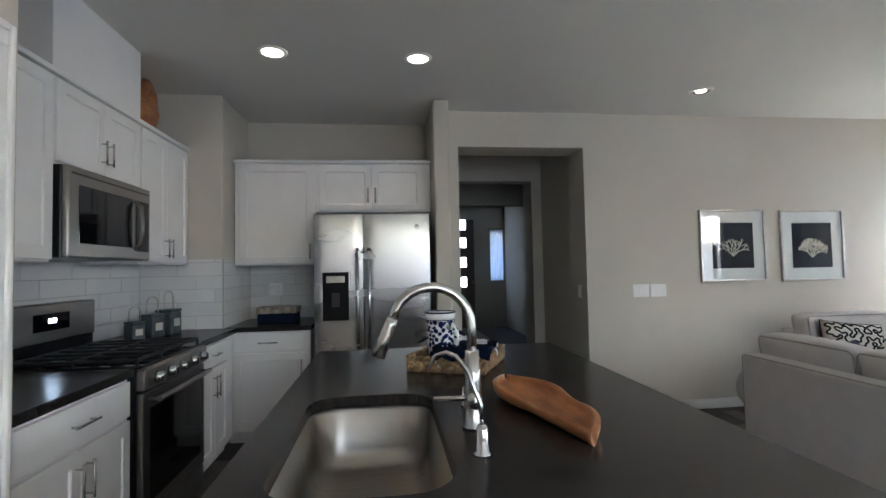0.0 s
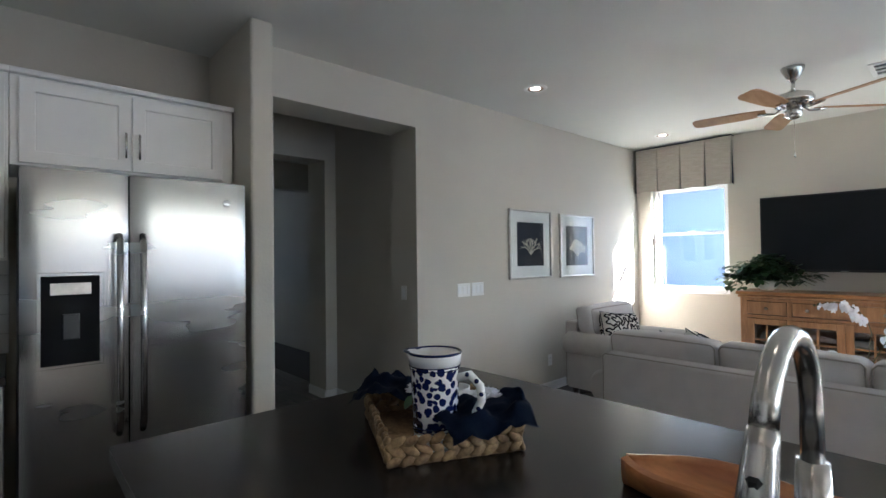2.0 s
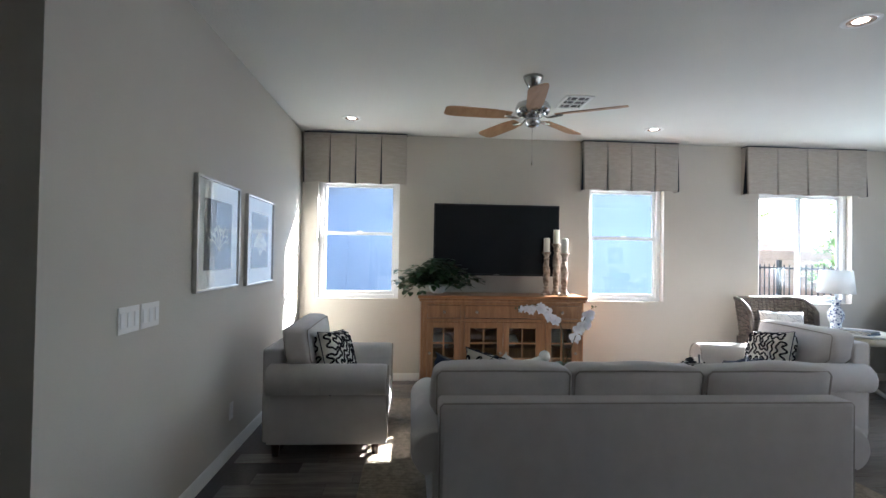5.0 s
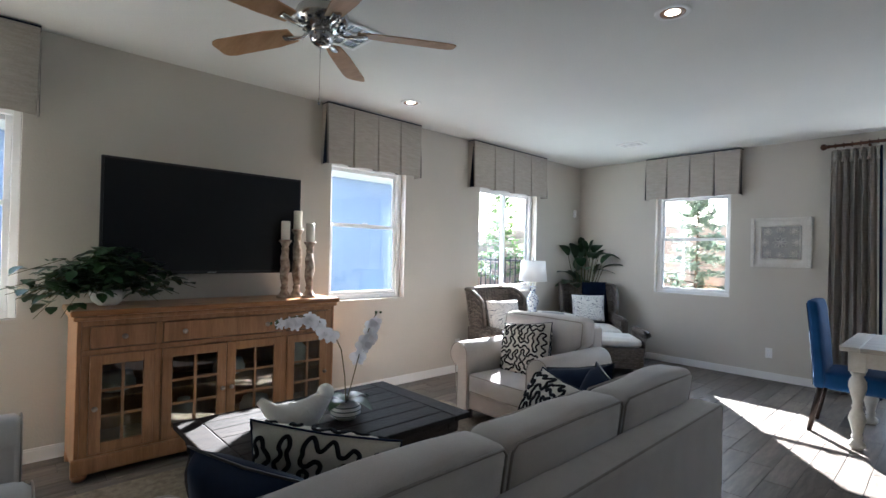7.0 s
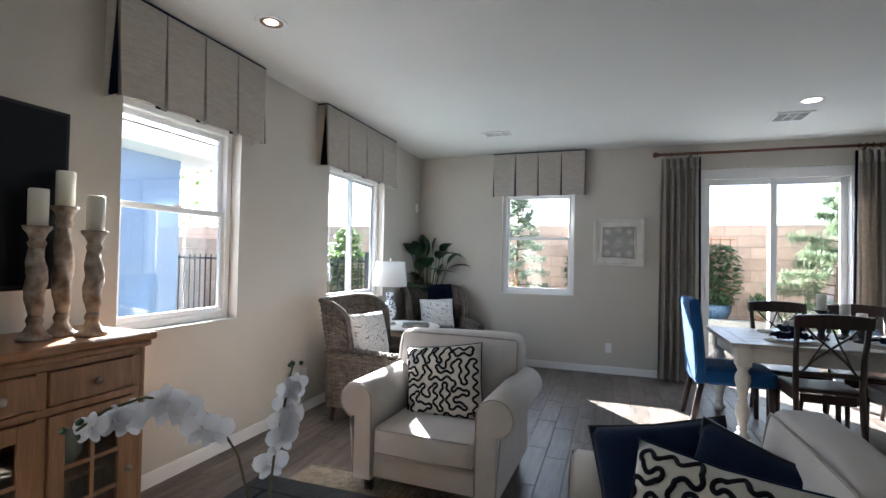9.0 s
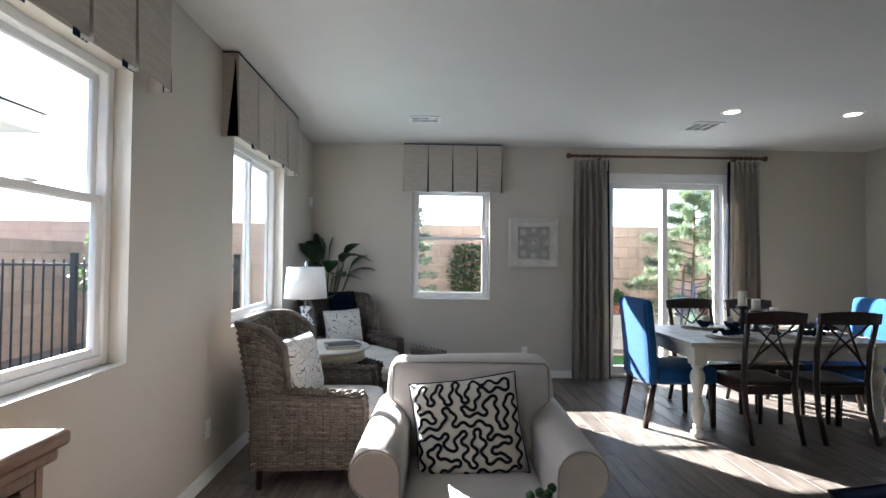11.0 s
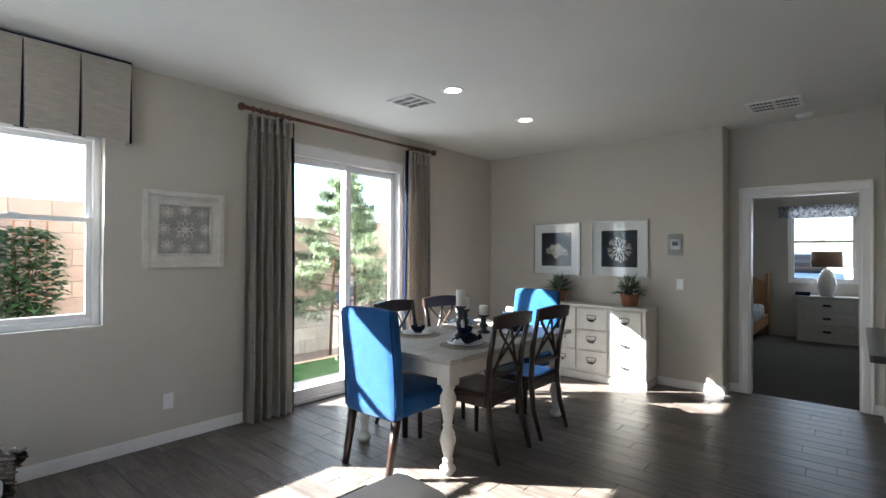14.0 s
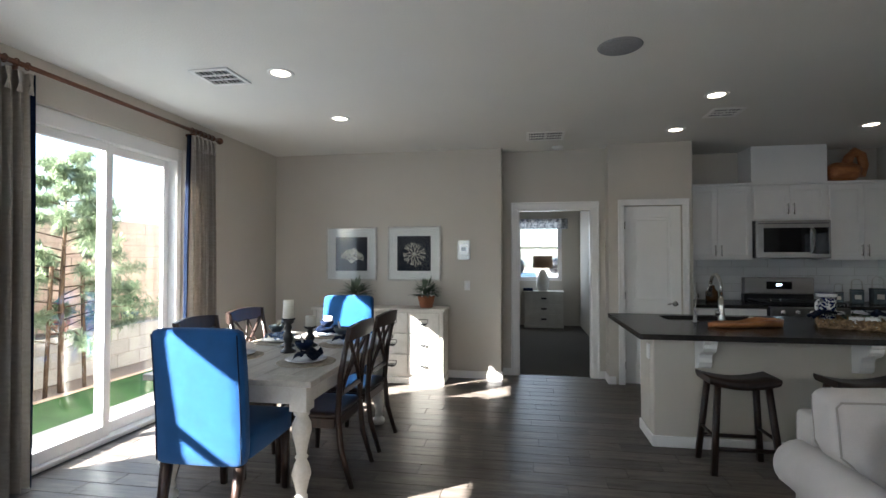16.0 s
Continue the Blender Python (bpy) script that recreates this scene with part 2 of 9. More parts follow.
SILVER = material("silver_frame", (0.56, 0.54, 0.50), 0.34, 0.8, grain=20, dark=(0.42, 0.40, 0.37))
MAT = material("white_mat_board", (0.76, 0.76, 0.74), 0.85, grain=5, dark=(0.74, 0.74, 0.72))
INK = material("navy_print", (0.010, 0.013, 0.026), 0.8, grain=5, dark=(0.008, 0.010, 0.02))
CORALPRINT = material("cream_coral_print", (0.62, 0.58, 0.50), 0.8, grain=40, dark=(0.42, 0.38, 0.30))
DEEPROD = material("red_brown_pole", (0.13, 0.045, 0.018), 0.35, grain=8, dark=(0.08, 0.026, 0.01))
MAPLE = material("light_maple_blade", (0.42, 0.255, 0.14), 0.6, spec=0.2, grain=3, dark=(0.35, 0.205, 0.105), stretch=(1, 8, 8), fine=0.15, fine_scale=20)
GLASS = glass_material("window_glass", (0.97, 0.985, 0.99))
PICGLASS = glass_material("picture_glass", (0.97, 0.98, 0.98), gloss=0.035)
CABGLASS = glass_material("cabinet_glass", (0.85, 0.88, 0.86), gloss=0.10)
LAMPGLOW = glow_material("lamp_glow", (1.0, 0.84, 0.64), 0.65)
SHADE = thin_material("white_linen_shade", (0.82, 0.82, 0.81), (0.79, 0.79, 0.78), 0.45, 0.9)
MIRROR = material("mirror", (0.85, 0.85, 0.85), 0.03, 1.0, grain=3, dark=(0.84, 0.84, 0.84))
BLOCK = material("tan_block", (0.56, 0.41, 0.32), 0.95, grain=3, dark=(0.48, 0.345, 0.265), fine=0.2, fine_scale=60, bump=0.5, bump_scale=50, piece=0.09, spec=0.1)
BLOCKGREY = material("grey_block", (0.40, 0.375, 0.35), 0.95, grain=3, dark=(0.33, 0.31, 0.29), fine=0.2, fine_scale=60, bump=0.5, bump_scale=50, piece=0.12, spec=0.1)
MORTAR = material("mortar", (0.30, 0.235, 0.19), 0.95, grain=30, spec=0.1)
TURF = material("turf", (0.065, 0.14, 0.048), 0.95, grain=4, dark=(0.042, 0.10, 0.034), fine=0.4, fine_scale=120, bump=0.8, bump_scale=150, spec=0.1)
GRAVEL = material("gravel", (0.36, 0.29, 0.24), 0.95, grain=60, dark=(0.19, 0.15, 0.125), fine=0.4, fine_scale=160, bump=1.0, bump_scale=70, spec=0.1)
CONCRETE = material("patio_concrete", (0.40, 0.385, 0.36), 0.9, grain=3, dark=(0.34, 0.325, 0.30), fine=0.2, fine_scale=90, bump=0.2, spec=0.15)
STUCCO = material("blue_grey_stucco", (0.175, 0.235, 0.36), 0.95, grain=2, dark=(0.155, 0.21, 0.33), bump=0.5, bump_scale=60, spec=0.1)
ROOF = material("roof_tile", (0.16, 0.13, 0.115), 0.85, grain=6, dark=(0.10, 0.085, 0.075))


# ---- mesh tools ----
def box(bm, lo, hi, bevel=0.0, seg=2, m=None):
    """An upright block from corner lo to corner hi, with rounded edges."""
    c = [(a + b) / 2 for a, b in zip(lo, hi)]
    s = [abs(b - a) for a, b in zip(lo, hi)]
    t = bmesh.new()
    bmesh.ops.create_cube(t, size=1.0, matrix=Matrix.LocRotScale(c, None, s))
    if bevel:
        bmesh.ops.bevel(t, geom=t.edges[:], offset=min(bevel, min(s) * 0.49), segments=seg, profile=0.5, affect="EDGES")
    merge(bm, t, m)
    return bm


def merge(bm, t, m=None):
    if m is not None:
        t.transform(m)
    seen = {}
    for v in t.verts:
        seen[v] = bm.verts.new(v.co)
    for f in t.faces:
        g = bm.faces.new([seen[v] for v in f.verts])
        g.smooth, g.material_index = f.smooth, f.material_index
    t.free()


def lathe(bm, rows, seg=24, at=(0, 0, 0), m=None, hollow=False):
    """A turned shape from (radius, height) rows, closed at both ends, or a hollow ring."""
    t = bmesh.new()
    rings = []
    for r, z in rows:
        if r < 1e-5:
            rings.append([t.verts.new((0, 0, z))])
        else:
            rings.append([t.verts.new((r * math.cos(2 * math.pi * i / seg), r * math.sin(2 * math.pi * i / seg), z)) for i in range(seg)])
    for a, b in zip(rings, rings[1:] + (rings[:1] if hollow else [])):
        for i in range(seg):
            j = (i + 1) % seg
            if len(a) > 1 and len(b) > 1:
                t.faces.new((a[i], a[j], b[j], b[i]))
            elif len(a) > 1:
                t.faces.new((a[i], a[j], b[0]))
            elif len(b) > 1:
                t.faces.new((a[0], b[j], b[i]))
    for ring, turn in ((rings[0], True), (rings[-1], False)):
        if len(ring) > 1 and not hollow:
            t.faces.new(ring[::-1] if turn else ring)
    for f in t.faces:
        f.smooth = len(f.verts) < 5
    bmesh.ops.recalc_face_normals(t, faces=t.faces[:])
    t.transform(Matrix.Translation(at))
    merge(bm, t, m)
    return bm


def tube(bm, pts, r, seg=8, flat=1.0, cap=True):
    """A rod swept along points; r is a number or one radius a point."""
    pts = [Vector(p) for p in pts]
    rs = r if isinstance(r, (list, tuple)) else [r] * len(pts)
    t = bmesh.new()
    d0 = (pts[1] - pts[0]).normalized()
    up = d0.orthogonal().normalized() if abs(d0.z) > 0.9 else Vector((0, 0, 1))
    rings = []
    for i, p in enumerate(pts):
        d = (pts[min(i + 1, len(pts) - 1)] - pts[max(i - 1, 0)]).normalized()
        side = d.cross(up)
        side = side.normalized() if side.length > 1e-4 else d.orthogonal().normalized()
        up = side.cross(d).normalized()
        rings.append([t.verts.new(p + (side * math.cos(a) + up * math.sin(a) * flat) * rs[i]) for a in (2 * math.pi * k / seg for k in range(seg))])
    for a, b in zip(rings, rings[1:]):
        for i in range(seg):
            j = (i + 1) % seg
            t.faces.new((a[i], a[j], b[j], b[i])).smooth = True
    if cap:
        t.faces.new(rings[0][::-1])
        t.faces.new(rings[-1])
    bmesh.ops.recalc_face_normals(t, faces=t.faces[:])
    merge(bm, t)
    return bm


def soft_box(bm, lo, hi, r=0.06, puff=0.0, n=8, m=None, wobble=0.0, seed=0):
    """A stuffed block: rounded edges, faces that bulge by puff."""
    c = Vector([(a + b) / 2 for a, b in zip(lo, hi)])
    h = Vector([abs(b - a) / 2 for a, b in zip(lo, hi)])
    t = bmesh.new()
    bmesh.ops.create_cube(t, size=2.0)
    bmesh.ops.subdivide_edges(t, edges=t.edges[:], cuts=n, use_grid_fill=True)
    for v in t.verts:
        p = v.co.copy()
        q = Vector([math.copysign(min(1, abs(x)) ** 0.75, x) for x in p])
        inner = Vector([max(hh - r, 0.001) for hh in h])
        flat = Vector([max(-i, min(i, x * hh)) for x, hh, i in zip(q, h, inner)])
        out = Vector([x * hh for x, hh in zip(q, h)]) - flat
        if out.length > 1e-6:
            out = out.normalized() * r
        w = Vector([(1 - p[1] ** 2) * (1 - p[2] ** 2), (1 - p[0] ** 2) * (1 - p[2] ** 2), (1 - p[0] ** 2) * (1 - p[1] ** 2)])
        bulge = Vector([math.copysign(w[i] * puff, p[i]) if abs(p[i]) > 0.98 else 0 for i in range(3)])
        v.co = c + flat + out + bulge
        if wobble:
            v.co += noise.noise_vector(v.co * 5 + Vector((seed, seed, 0))) * wobble
    for f in t.faces:
        f.smooth = True
    merge(bm, t, m)
    return bm


def pillow(bm, w, h, d, m=None, n=14, seed=0):
    """A throw pillow, upright in x and z, thin to the corners."""
    t = bmesh.new()
    for side in (1, -1):
        g = []
        for i in range(n + 1):
            u = -1 + 2 * i / n
            row = []
            for j in range(n + 1):
                v = -1 + 2 * j / n
                k = (1 - u ** 4) * (1 - v ** 4)
                pin = 1 - 0.07 * (1 - abs(u * v)) * (u * u + v * v) * 0.9
                y = side * d / 2 * max(k, 0) ** 0.42
                y += noise.noise((u * 2 + seed, v * 2, side)) * 0.012 * k
                row.append(t.verts.new((u * w / 2 * pin, y, v * h / 2 * pin)))
            g.append(row)
        for i in range(n):
            for j in range(n):
                q = (g[i][j], g[i + 1][j], g[i + 1][j + 1], g[i][j + 1])
                t.faces.new(q if side < 0 else q[::-1]).smooth = True
    bmesh.ops.remove_doubles(t, verts=t.verts[:], dist=1e-4)
    merge(bm, t, m)
    return bm


def part(name, bm, mat, parent=None, label="", m=None, kind=""):
    me = bpy.data.meshes.new(name)
    bm.to_mesh(me)
    bm.free()
    me.materials.append(mat)
    ob = new(name, me)
    ob.parent = parent
    if m is not None:
        ob.matrix_basis = m
    if label or kind:
        tagged(ob, label, kind=kind)
    return ob


def thing(name, label, category, m=None, group="", kind=""):
    ob = new(name)
    ob.empty_display_size = 0.05
    ob.matrix_basis = m or Matrix()
    return tagged(ob, label, category, group, kind)


def B(lo, hi, bevel=0.0, seg=2):
    return box(bmesh.new(), lo, hi, bevel, seg)


def setting(name, bm, mat, label, category="structure"):
    return tagged(part(name, bm, mat), label, category, kind="structure")


def quarter(bm, x, y, sx, sy, z0, z1, r):
    """Fills a block's square outer edge with a rounded one: centre (x, y), towards sx, sy."""
    t = bmesh.new()
    ring = [(x, y)] + [(x + sx * r * math.cos(a), y + sy * r * math.sin(a)) for a in (math.pi / 2 * k / 6 for k in range(7))]
    lo, hi = [t.verts.new((*p, z0)) for p in ring], [t.verts.new((*p, z1)) for p in ring]
    k = len(ring)
    for i in range(k):
        t.faces.new((lo[i], lo[(i + 1) % k], hi[(i + 1) % k], hi[i])).smooth = 0 < i < k - 1
    t.faces.new(lo), t.faces.new(hi)
    bmesh.ops.recalc_face_normals(t, faces=t.faces[:])
    merge(bm, t)


def wall_with(axis, lo, hi, openings):
    """A wall block with openings (a0, a1, z0, z1) along axis 0 or 1."""
    bm = bmesh.new()
    cuts = sorted({lo[axis], hi[axis], *[o[0] for o in openings], *[o[1] for o in openings]})
    for a, b in zip(cuts, cuts[1:]):
        zs = sorted((o[2], o[3]) for o in openings if o[0] < (a + b) / 2 < o[1])
        z = lo[2]
        spans = []
        for z0, z1 in zs:
            if z0 > z:
                spans.append((z, z0))
            z = z1
        if z < hi[2]:
            spans.append((z, hi[2]))
        for z0, z1 in spans:
            l, h = list(lo), list(hi)
            l[axis], h[axis], l[2], h[2] = a, b, z0, z1
            box(bm, l, h)
    return bm

# ---- the shell ----
E, S, W, N, C = 5.615, -3.177, -1.07, 4.41, 2.743
DW = -1.30      # wall with the bedroom door
PW = -1.06      # wall with the pantry door
RW = -1.80      # wall behind the range
KB = 4.85       # wall behind the refrigerator

WIN_E = [(3.33, 4.23), (0.27, 1.16), (-2.05, -0.88)]
setting("wall_east", wall_with(1, (E, S, 0), (E + 0.17, N + 0.34, C), [(a, b, 0.91, 2.24) for a, b in WIN_E]), WALL, "beige painted wall with three windows")
setting("wall_south", wall_with(0, (DW - 0.12, S - 0.17, 0), (E + 0.17, S, C), [(3.53, 4.45, 0.92, 2.24), (0.62, 2.14, 0.0, 2.45)]), WALL, "beige painted wall with a window and a sliding door")
bm = wall_with(0, (0.60, N, 0), (E, N + 0.34, C), [(0.72, 1.88, 0.0, 2.425)])
setting("wall_north", bm, WALL, "beige painted wall with a wide cased hall opening")
bm = B((0.47, 4.11, 0), (0.60, KB + 0.13, C), 0.018, 3)
setting("wall_wing", bm, WALL, "beige wing wall beside the refrigerator")
setting("wall_kitchen_back", B((RW - 0.13, KB, 0), (0.47, KB + 0.13, C)), WALL, "beige wall behind the refrigerator")
setting("wall_kitchen_jog", B((RW, 4.12, 0), (-1.19, KB, C), 0.012, 3), WALL, "beige wall return in the kitchen corner")
setting("wall_range", B((RW - 0.13, 1.68, 0), (RW, KB, C)), WALL, "beige wall behind the range")
setting("wall_pantry", wall_with(1, (PW - 0.12, 0.93, 0), (PW, 1.83, C), [(1.10, 1.72, 0.0, 2.03)]), WALL, "beige wall with the pantry door")
setting("wall_pantry_side", B((RW, 1.71, 0), (PW - 0.12, 1.83, C)), WALL, "beige side wall of the pantry")
setting("wall_pantry_return", B((DW - 0.12, 0.93, 0), (PW - 0.12, 1.05, C)), WALL, "beige return beside the bedroom door")
setting("wall_bedroom_door", wall_with(1, (DW - 0.12, -0.287, 0), (DW, 0.93, C), [(-0.10, 0.775, 0.0, 2.03)]), WALL, "beige wall with the bedroom doorway")
bm = B((DW - 0.12, S, 0), (W, -0.305, C))
box(bm, (DW, -0.305, 0), (W - 0.018, -0.287, C))
quarter(bm, W - 0.018, -0.305, 1, 1, 0, C, 0.018)
setting("wall_dining", bm, WALL, "beige dining wall with a rounded end")
setting("ceiling", B((DW - 5.2, S - 0.17, C), (E + 0.17, 11.2, C + 0.15)), CEIL, "matt white ceiling")

# hall behind the opening
setting("wall_hall_side", B((1.92, N + 0.34, 0), (2.05, 6.1, C)), WALL, "beige hall wall in shade")
setting("wall_hall_return", B((1.92, 6.1, 0), (2.9, 6.23, C)), WALL, "beige return wall in the hall")
setting("wall_hall_far", B((2.77, 6.23, 0), (2.9, 10.9, C)), WALL, "beige far hall wall")
setting("wall_hall_pier", B((1.80, 5.75, 0), (1.92, 6.1, C)), WALL, "beige hall pier")
setting("wall_hall_west", B((-0.45, KB + 0.13, 0), (-0.32, 10.9, C)), WALL, "beige hall wall")
setting("hall_beam", B((-0.32, 5.75, 2.36), (1.80, 5.95, C)), WALL, "beige dropped header in the hall")
setting("hall_beam_far", B((-0.32, 7.9, 2.36), (2.77, 8.1, C)), WALL, "beige dropped header in the hall")
setting("wall_hall_end", wall_with(0, (-0.45, 10.9, 0), (2.9, 11.05, C), [(2.42, 2.70, 1.1, 2.15)]), WALL, "beige hall end wall with a narrow window")

# bedroom behind its door
setting("wall_bedroom_far", wall_with(1, (-6.0, -2.6, 0), (-5.85, 1.3, C), [(-0.17, 0.78, 0.95, 2.25)]), WALL, "beige bedroom wall with a window")
setting("wall_bedroom_side", B((-5.85, 1.15, 0), (DW - 0.12, 1.3, C)), WALL, "beige bedroom side wall")
setting("wall_bedroom_south", B((-5.85, -2.6, 0), (DW - 0.12, -2.45, C)), WALL, "beige bedroom wall")

# floors
setting("floor", B((DW - 0.06, S - 0.17, -0.12), (E + 0.17, 11.05, -0.004)), FLOORGROUT, "dark grout bed under wood-look tile")
setting("carpet", B((-6.0, -2.6, -0.12), (DW - 0.06, 1.3, 0.004)), CARPET, "grey-brown bedroom carpet", "carpet")


# ---- windows ----
def window_unit(name, label, m, w, h, kind="hung", raised=False):
    """A white vinyl window in the plane y=0; x along the wall, room towards -y."""
    t = tagged(thing(name, label, "window", m), kind="structure")
    f = 0.045
    bm = bmesh.new()
    for lo, hi in (((0, 0, 0), (f, 0.07, h)), ((w - f, 0, 0), (w, 0.07, h)), ((f, 0, 0), (w - f, 0.07, f)), ((f, 0, h - f), (w - f, 0.07, h))):
        box(bm, lo, hi, 0.004, 1)
    part("window_frame", bm, VINYL, t)
    s = 0.035
    if kind == "hung":
        mid = h * 0.545
        panes = [((f, 0.012, f), (w - f, 0.04, mid + 0.02)), ((f, 0.042, mid - 0.015), (w - f, 0.066, h - f))]
    else:
        panes = [((f, 0.012, f), (w / 2 + 0.02, 0.04, h - f)), ((w / 2 - 0.02, 0.042, f), (w - f, 0.066, h - f))]
    for lo, hi in panes:
        bm = bmesh.new()
        box(bm, lo, (lo[0] + s, hi[1], hi[2]), 0.003, 1)
        box(bm, (hi[0] - s, lo[1], lo[2]), hi, 0.003, 1)
        box(bm, (lo[0] + s, lo[1], lo[2]), (hi[0] - s, hi[1], lo[2] + s), 0.003, 1)
        box(bm, (lo[0] + s, lo[1], hi[2] - s), (hi[0] - s, hi[1], hi[2]), 0.003, 1)
        sash = part("sash", bm, VINYL, t)
        y = (lo[1] + hi[1]) / 2
        g = part("pane", B((lo[0] + s, y - 0.002, lo[2] + s), (hi[0] - s, y + 0.002, hi[2] - s)), GLASS, sash)
        g.visible_shadow = False
    if kind == "hung":
        part("latch", B((w / 2 - 0.03, -0.002, mid + 0.02), (w / 2 + 0.03, 0.02, mid + 0.032), 0.003, 1), VINYL, t)
    return t


for i, (a, b) in enumerate(WIN_E):
    window_unit("window_%d" % (i + 1), "white vinyl window set in a drywall recess", pose(E + 0.08, b, 0.91, 0, 0, -90), b - a, 1.33, "slide" if i == 2 else "hung")
window_unit("window_4", "white vinyl single-hung window set in a drywall recess", pose(4.45, S - 0.08, 0.92, 0, 0, 180), 0.92, 1.32)
window_unit("window_5", "white bedroom window behind a lamp", pose(-5.93, -0.17, 0.95, 0, 0, 90), 0.95, 1.30)

# sliding glass door
sl = tagged(thing("door_1", "white vinyl sliding glass patio door, closed", "sliding door", pose(2.14, S - 0.10, 0, 0, 0, 180)), kind="structure")
w, h = 1.52, 2.45
bm = bmesh.new()
for lo, hi in (((0, -0.06, 0), (0.06, 0.07, h)), ((w - 0.06, -0.06, 0), (w, 0.07, h)), ((0.06, -0.06, 0), (w - 0.06, 0.07, 0.035)), ((0.06, -0.06, h - 0.115), (w - 0.06, 0.07, h))):
    box(bm, lo, hi, 0.004, 1)
part("door_frame", bm, VINYL, sl)
for x0, x1, y in ((0.06, w / 2 + 0.035, -0.02), (w / 2 - 0.035, w - 0.06, 0.025)):
    bm = bmesh.new()
    z0, z1, s = 0.035, h - 0.115, 0.065
    for lo, hi in (((x0, y, z0), (x0 + s, y + 0.035, z1)), ((x1 - s, y, z0), (x1, y + 0.035, z1)), ((x0 + s, y, z0), (x1 - s, y + 0.035, z0 + 0.09)), ((x0 + s, y, z1 - s), (x1 - s, y + 0.035, z1))):
        box(bm, lo, hi, 0.004, 1)
    p = part("panel", bm, VINYL, sl)
    g = part("pane", B((x0 + s, y + 0.015, z0 + 0.09), (x1 - s, y + 0.02, z1 - s)), GLASS, p)
    g.visible_shadow = False
part("handle", B((0.075, -0.055, 0.95), (0.10, -0.021, 1.2), 0.006), VINYL, sl)

# skirting
def skirting(name, runs):
    bm = bmesh.new()
    for lo, hi in runs:
        box(bm, (*lo, 0.0), (*hi, 0.075))
        cx = [(a + b) / 2 for a, b in zip(lo, hi)]
        shrink = [(c + (a - c) * (0.55 if abs(hi[i] - lo[i]) < 0.03 else 1)) for i, (a, c) in enumerate(zip(lo, cx))]
        shrink2 = [(c + (a - c) * (0.55 if abs(hi[i] - lo[i]) < 0.03 else 1)) for i, (a, c) in enumerate(zip(hi, cx))]
        box(bm, (*shrink, 0.075), (*shrink2, 0.088))
    setting(name, bm, TRIM, "white painted baseboard", "baseboard")


k = 0.014
skirting("baseboard_east", [((E - k, S + k), (E, N - k))])
skirting("baseboard_south", [((W + k, S), (0.60, S + k)), ((2.16, S), (E - k, S + k))])
skirting("baseboard_north", [((1.88, N - k), (E, N)), ((0.60 + k, N - k), (0.72, N)), ((1.88 - k, N), (1.88, N + 0.34))])
skirting("baseboard_dining", [((W, S + k), (W + k, -0.287)), ((DW, -0.287), (W, -0.287 + k)), ((DW, -0.273), (DW + k, -0.185))])
skirting("baseboard_pantry", [((DW + k, 0.93 - k), (PW, 0.93)), ((PW, 0.93), (PW + k, 1.0)), ((DW, 0.86), (DW + k, 0.93))])
skirting("baseboard_hall", [((1.92 - k, N + 0.34), (1.92, 5.75)), ((1.80, 5.75 - k), (1.92 - k, 5.75)), ((1.80 - k, 5.75), (1.80, 6.1))])
skirting("baseboard_wing", [((0.47, 4.11 - k), (0.60, 4.11)), ((0.60, 4.11), (0.60 + k, N - k))])


# door casings
def casing(name, x, y0, y1, z, side, w=0.085):
    bm = bmesh.new()
    for lo, hi in (((x, y0 - w, 0), (x + side * 0.018, y0, z)), ((x, y1, 0), (x + side * 0.018, y1 + w, z)), ((x, y0 - w, z), (x + side * 0.018, y1 + w, z + w))):
        lo, hi = [min(a, b) for a, b in zip(lo, hi)], [max(a, b) for a, b in zip(lo, hi)]
        box(bm, lo, hi, 0.004, 1)
    for lo, hi in (((x, y0 - w, 0), (x + side * 0.028, y0 - w + 0.022, z + w)), ((x, y1 + w - 0.022, 0), (x + side * 0.028, y1 + w, z + w)), ((x, y0 - w + 0.022, z + w - 0.022), (x + side * 0.028, y1 + w - 0.022, z + w))):
        lo, hi = [min(a, b) for a, b in zip(lo, hi)], [max(a, b) for a, b in zip(lo, hi)]
        box(bm, lo, hi, 0.006, 2)
    setting(name, bm, TRIM, "white painted door casing", "trim")


casing("trim_bedroom", DW, -0.10, 0.775, 2.03, 1)
bm = bmesh.new()
for lo, hi in (((DW - 0.12, -0.10, 0), (DW, -0.082, 2.03)), ((DW - 0.12, 0.757, 0), (DW, 0.775, 2.03)), ((DW - 0.12, -0.082, 2.012), (DW, 0.757, 2.03))):
    box(bm, lo, hi)
setting("trim_bedroom_jamb", bm, TRIM, "white painted door jamb", "trim")
casing("trim_pantry", PW, 1.10, 1.72, 2.03, 1, 0.07)

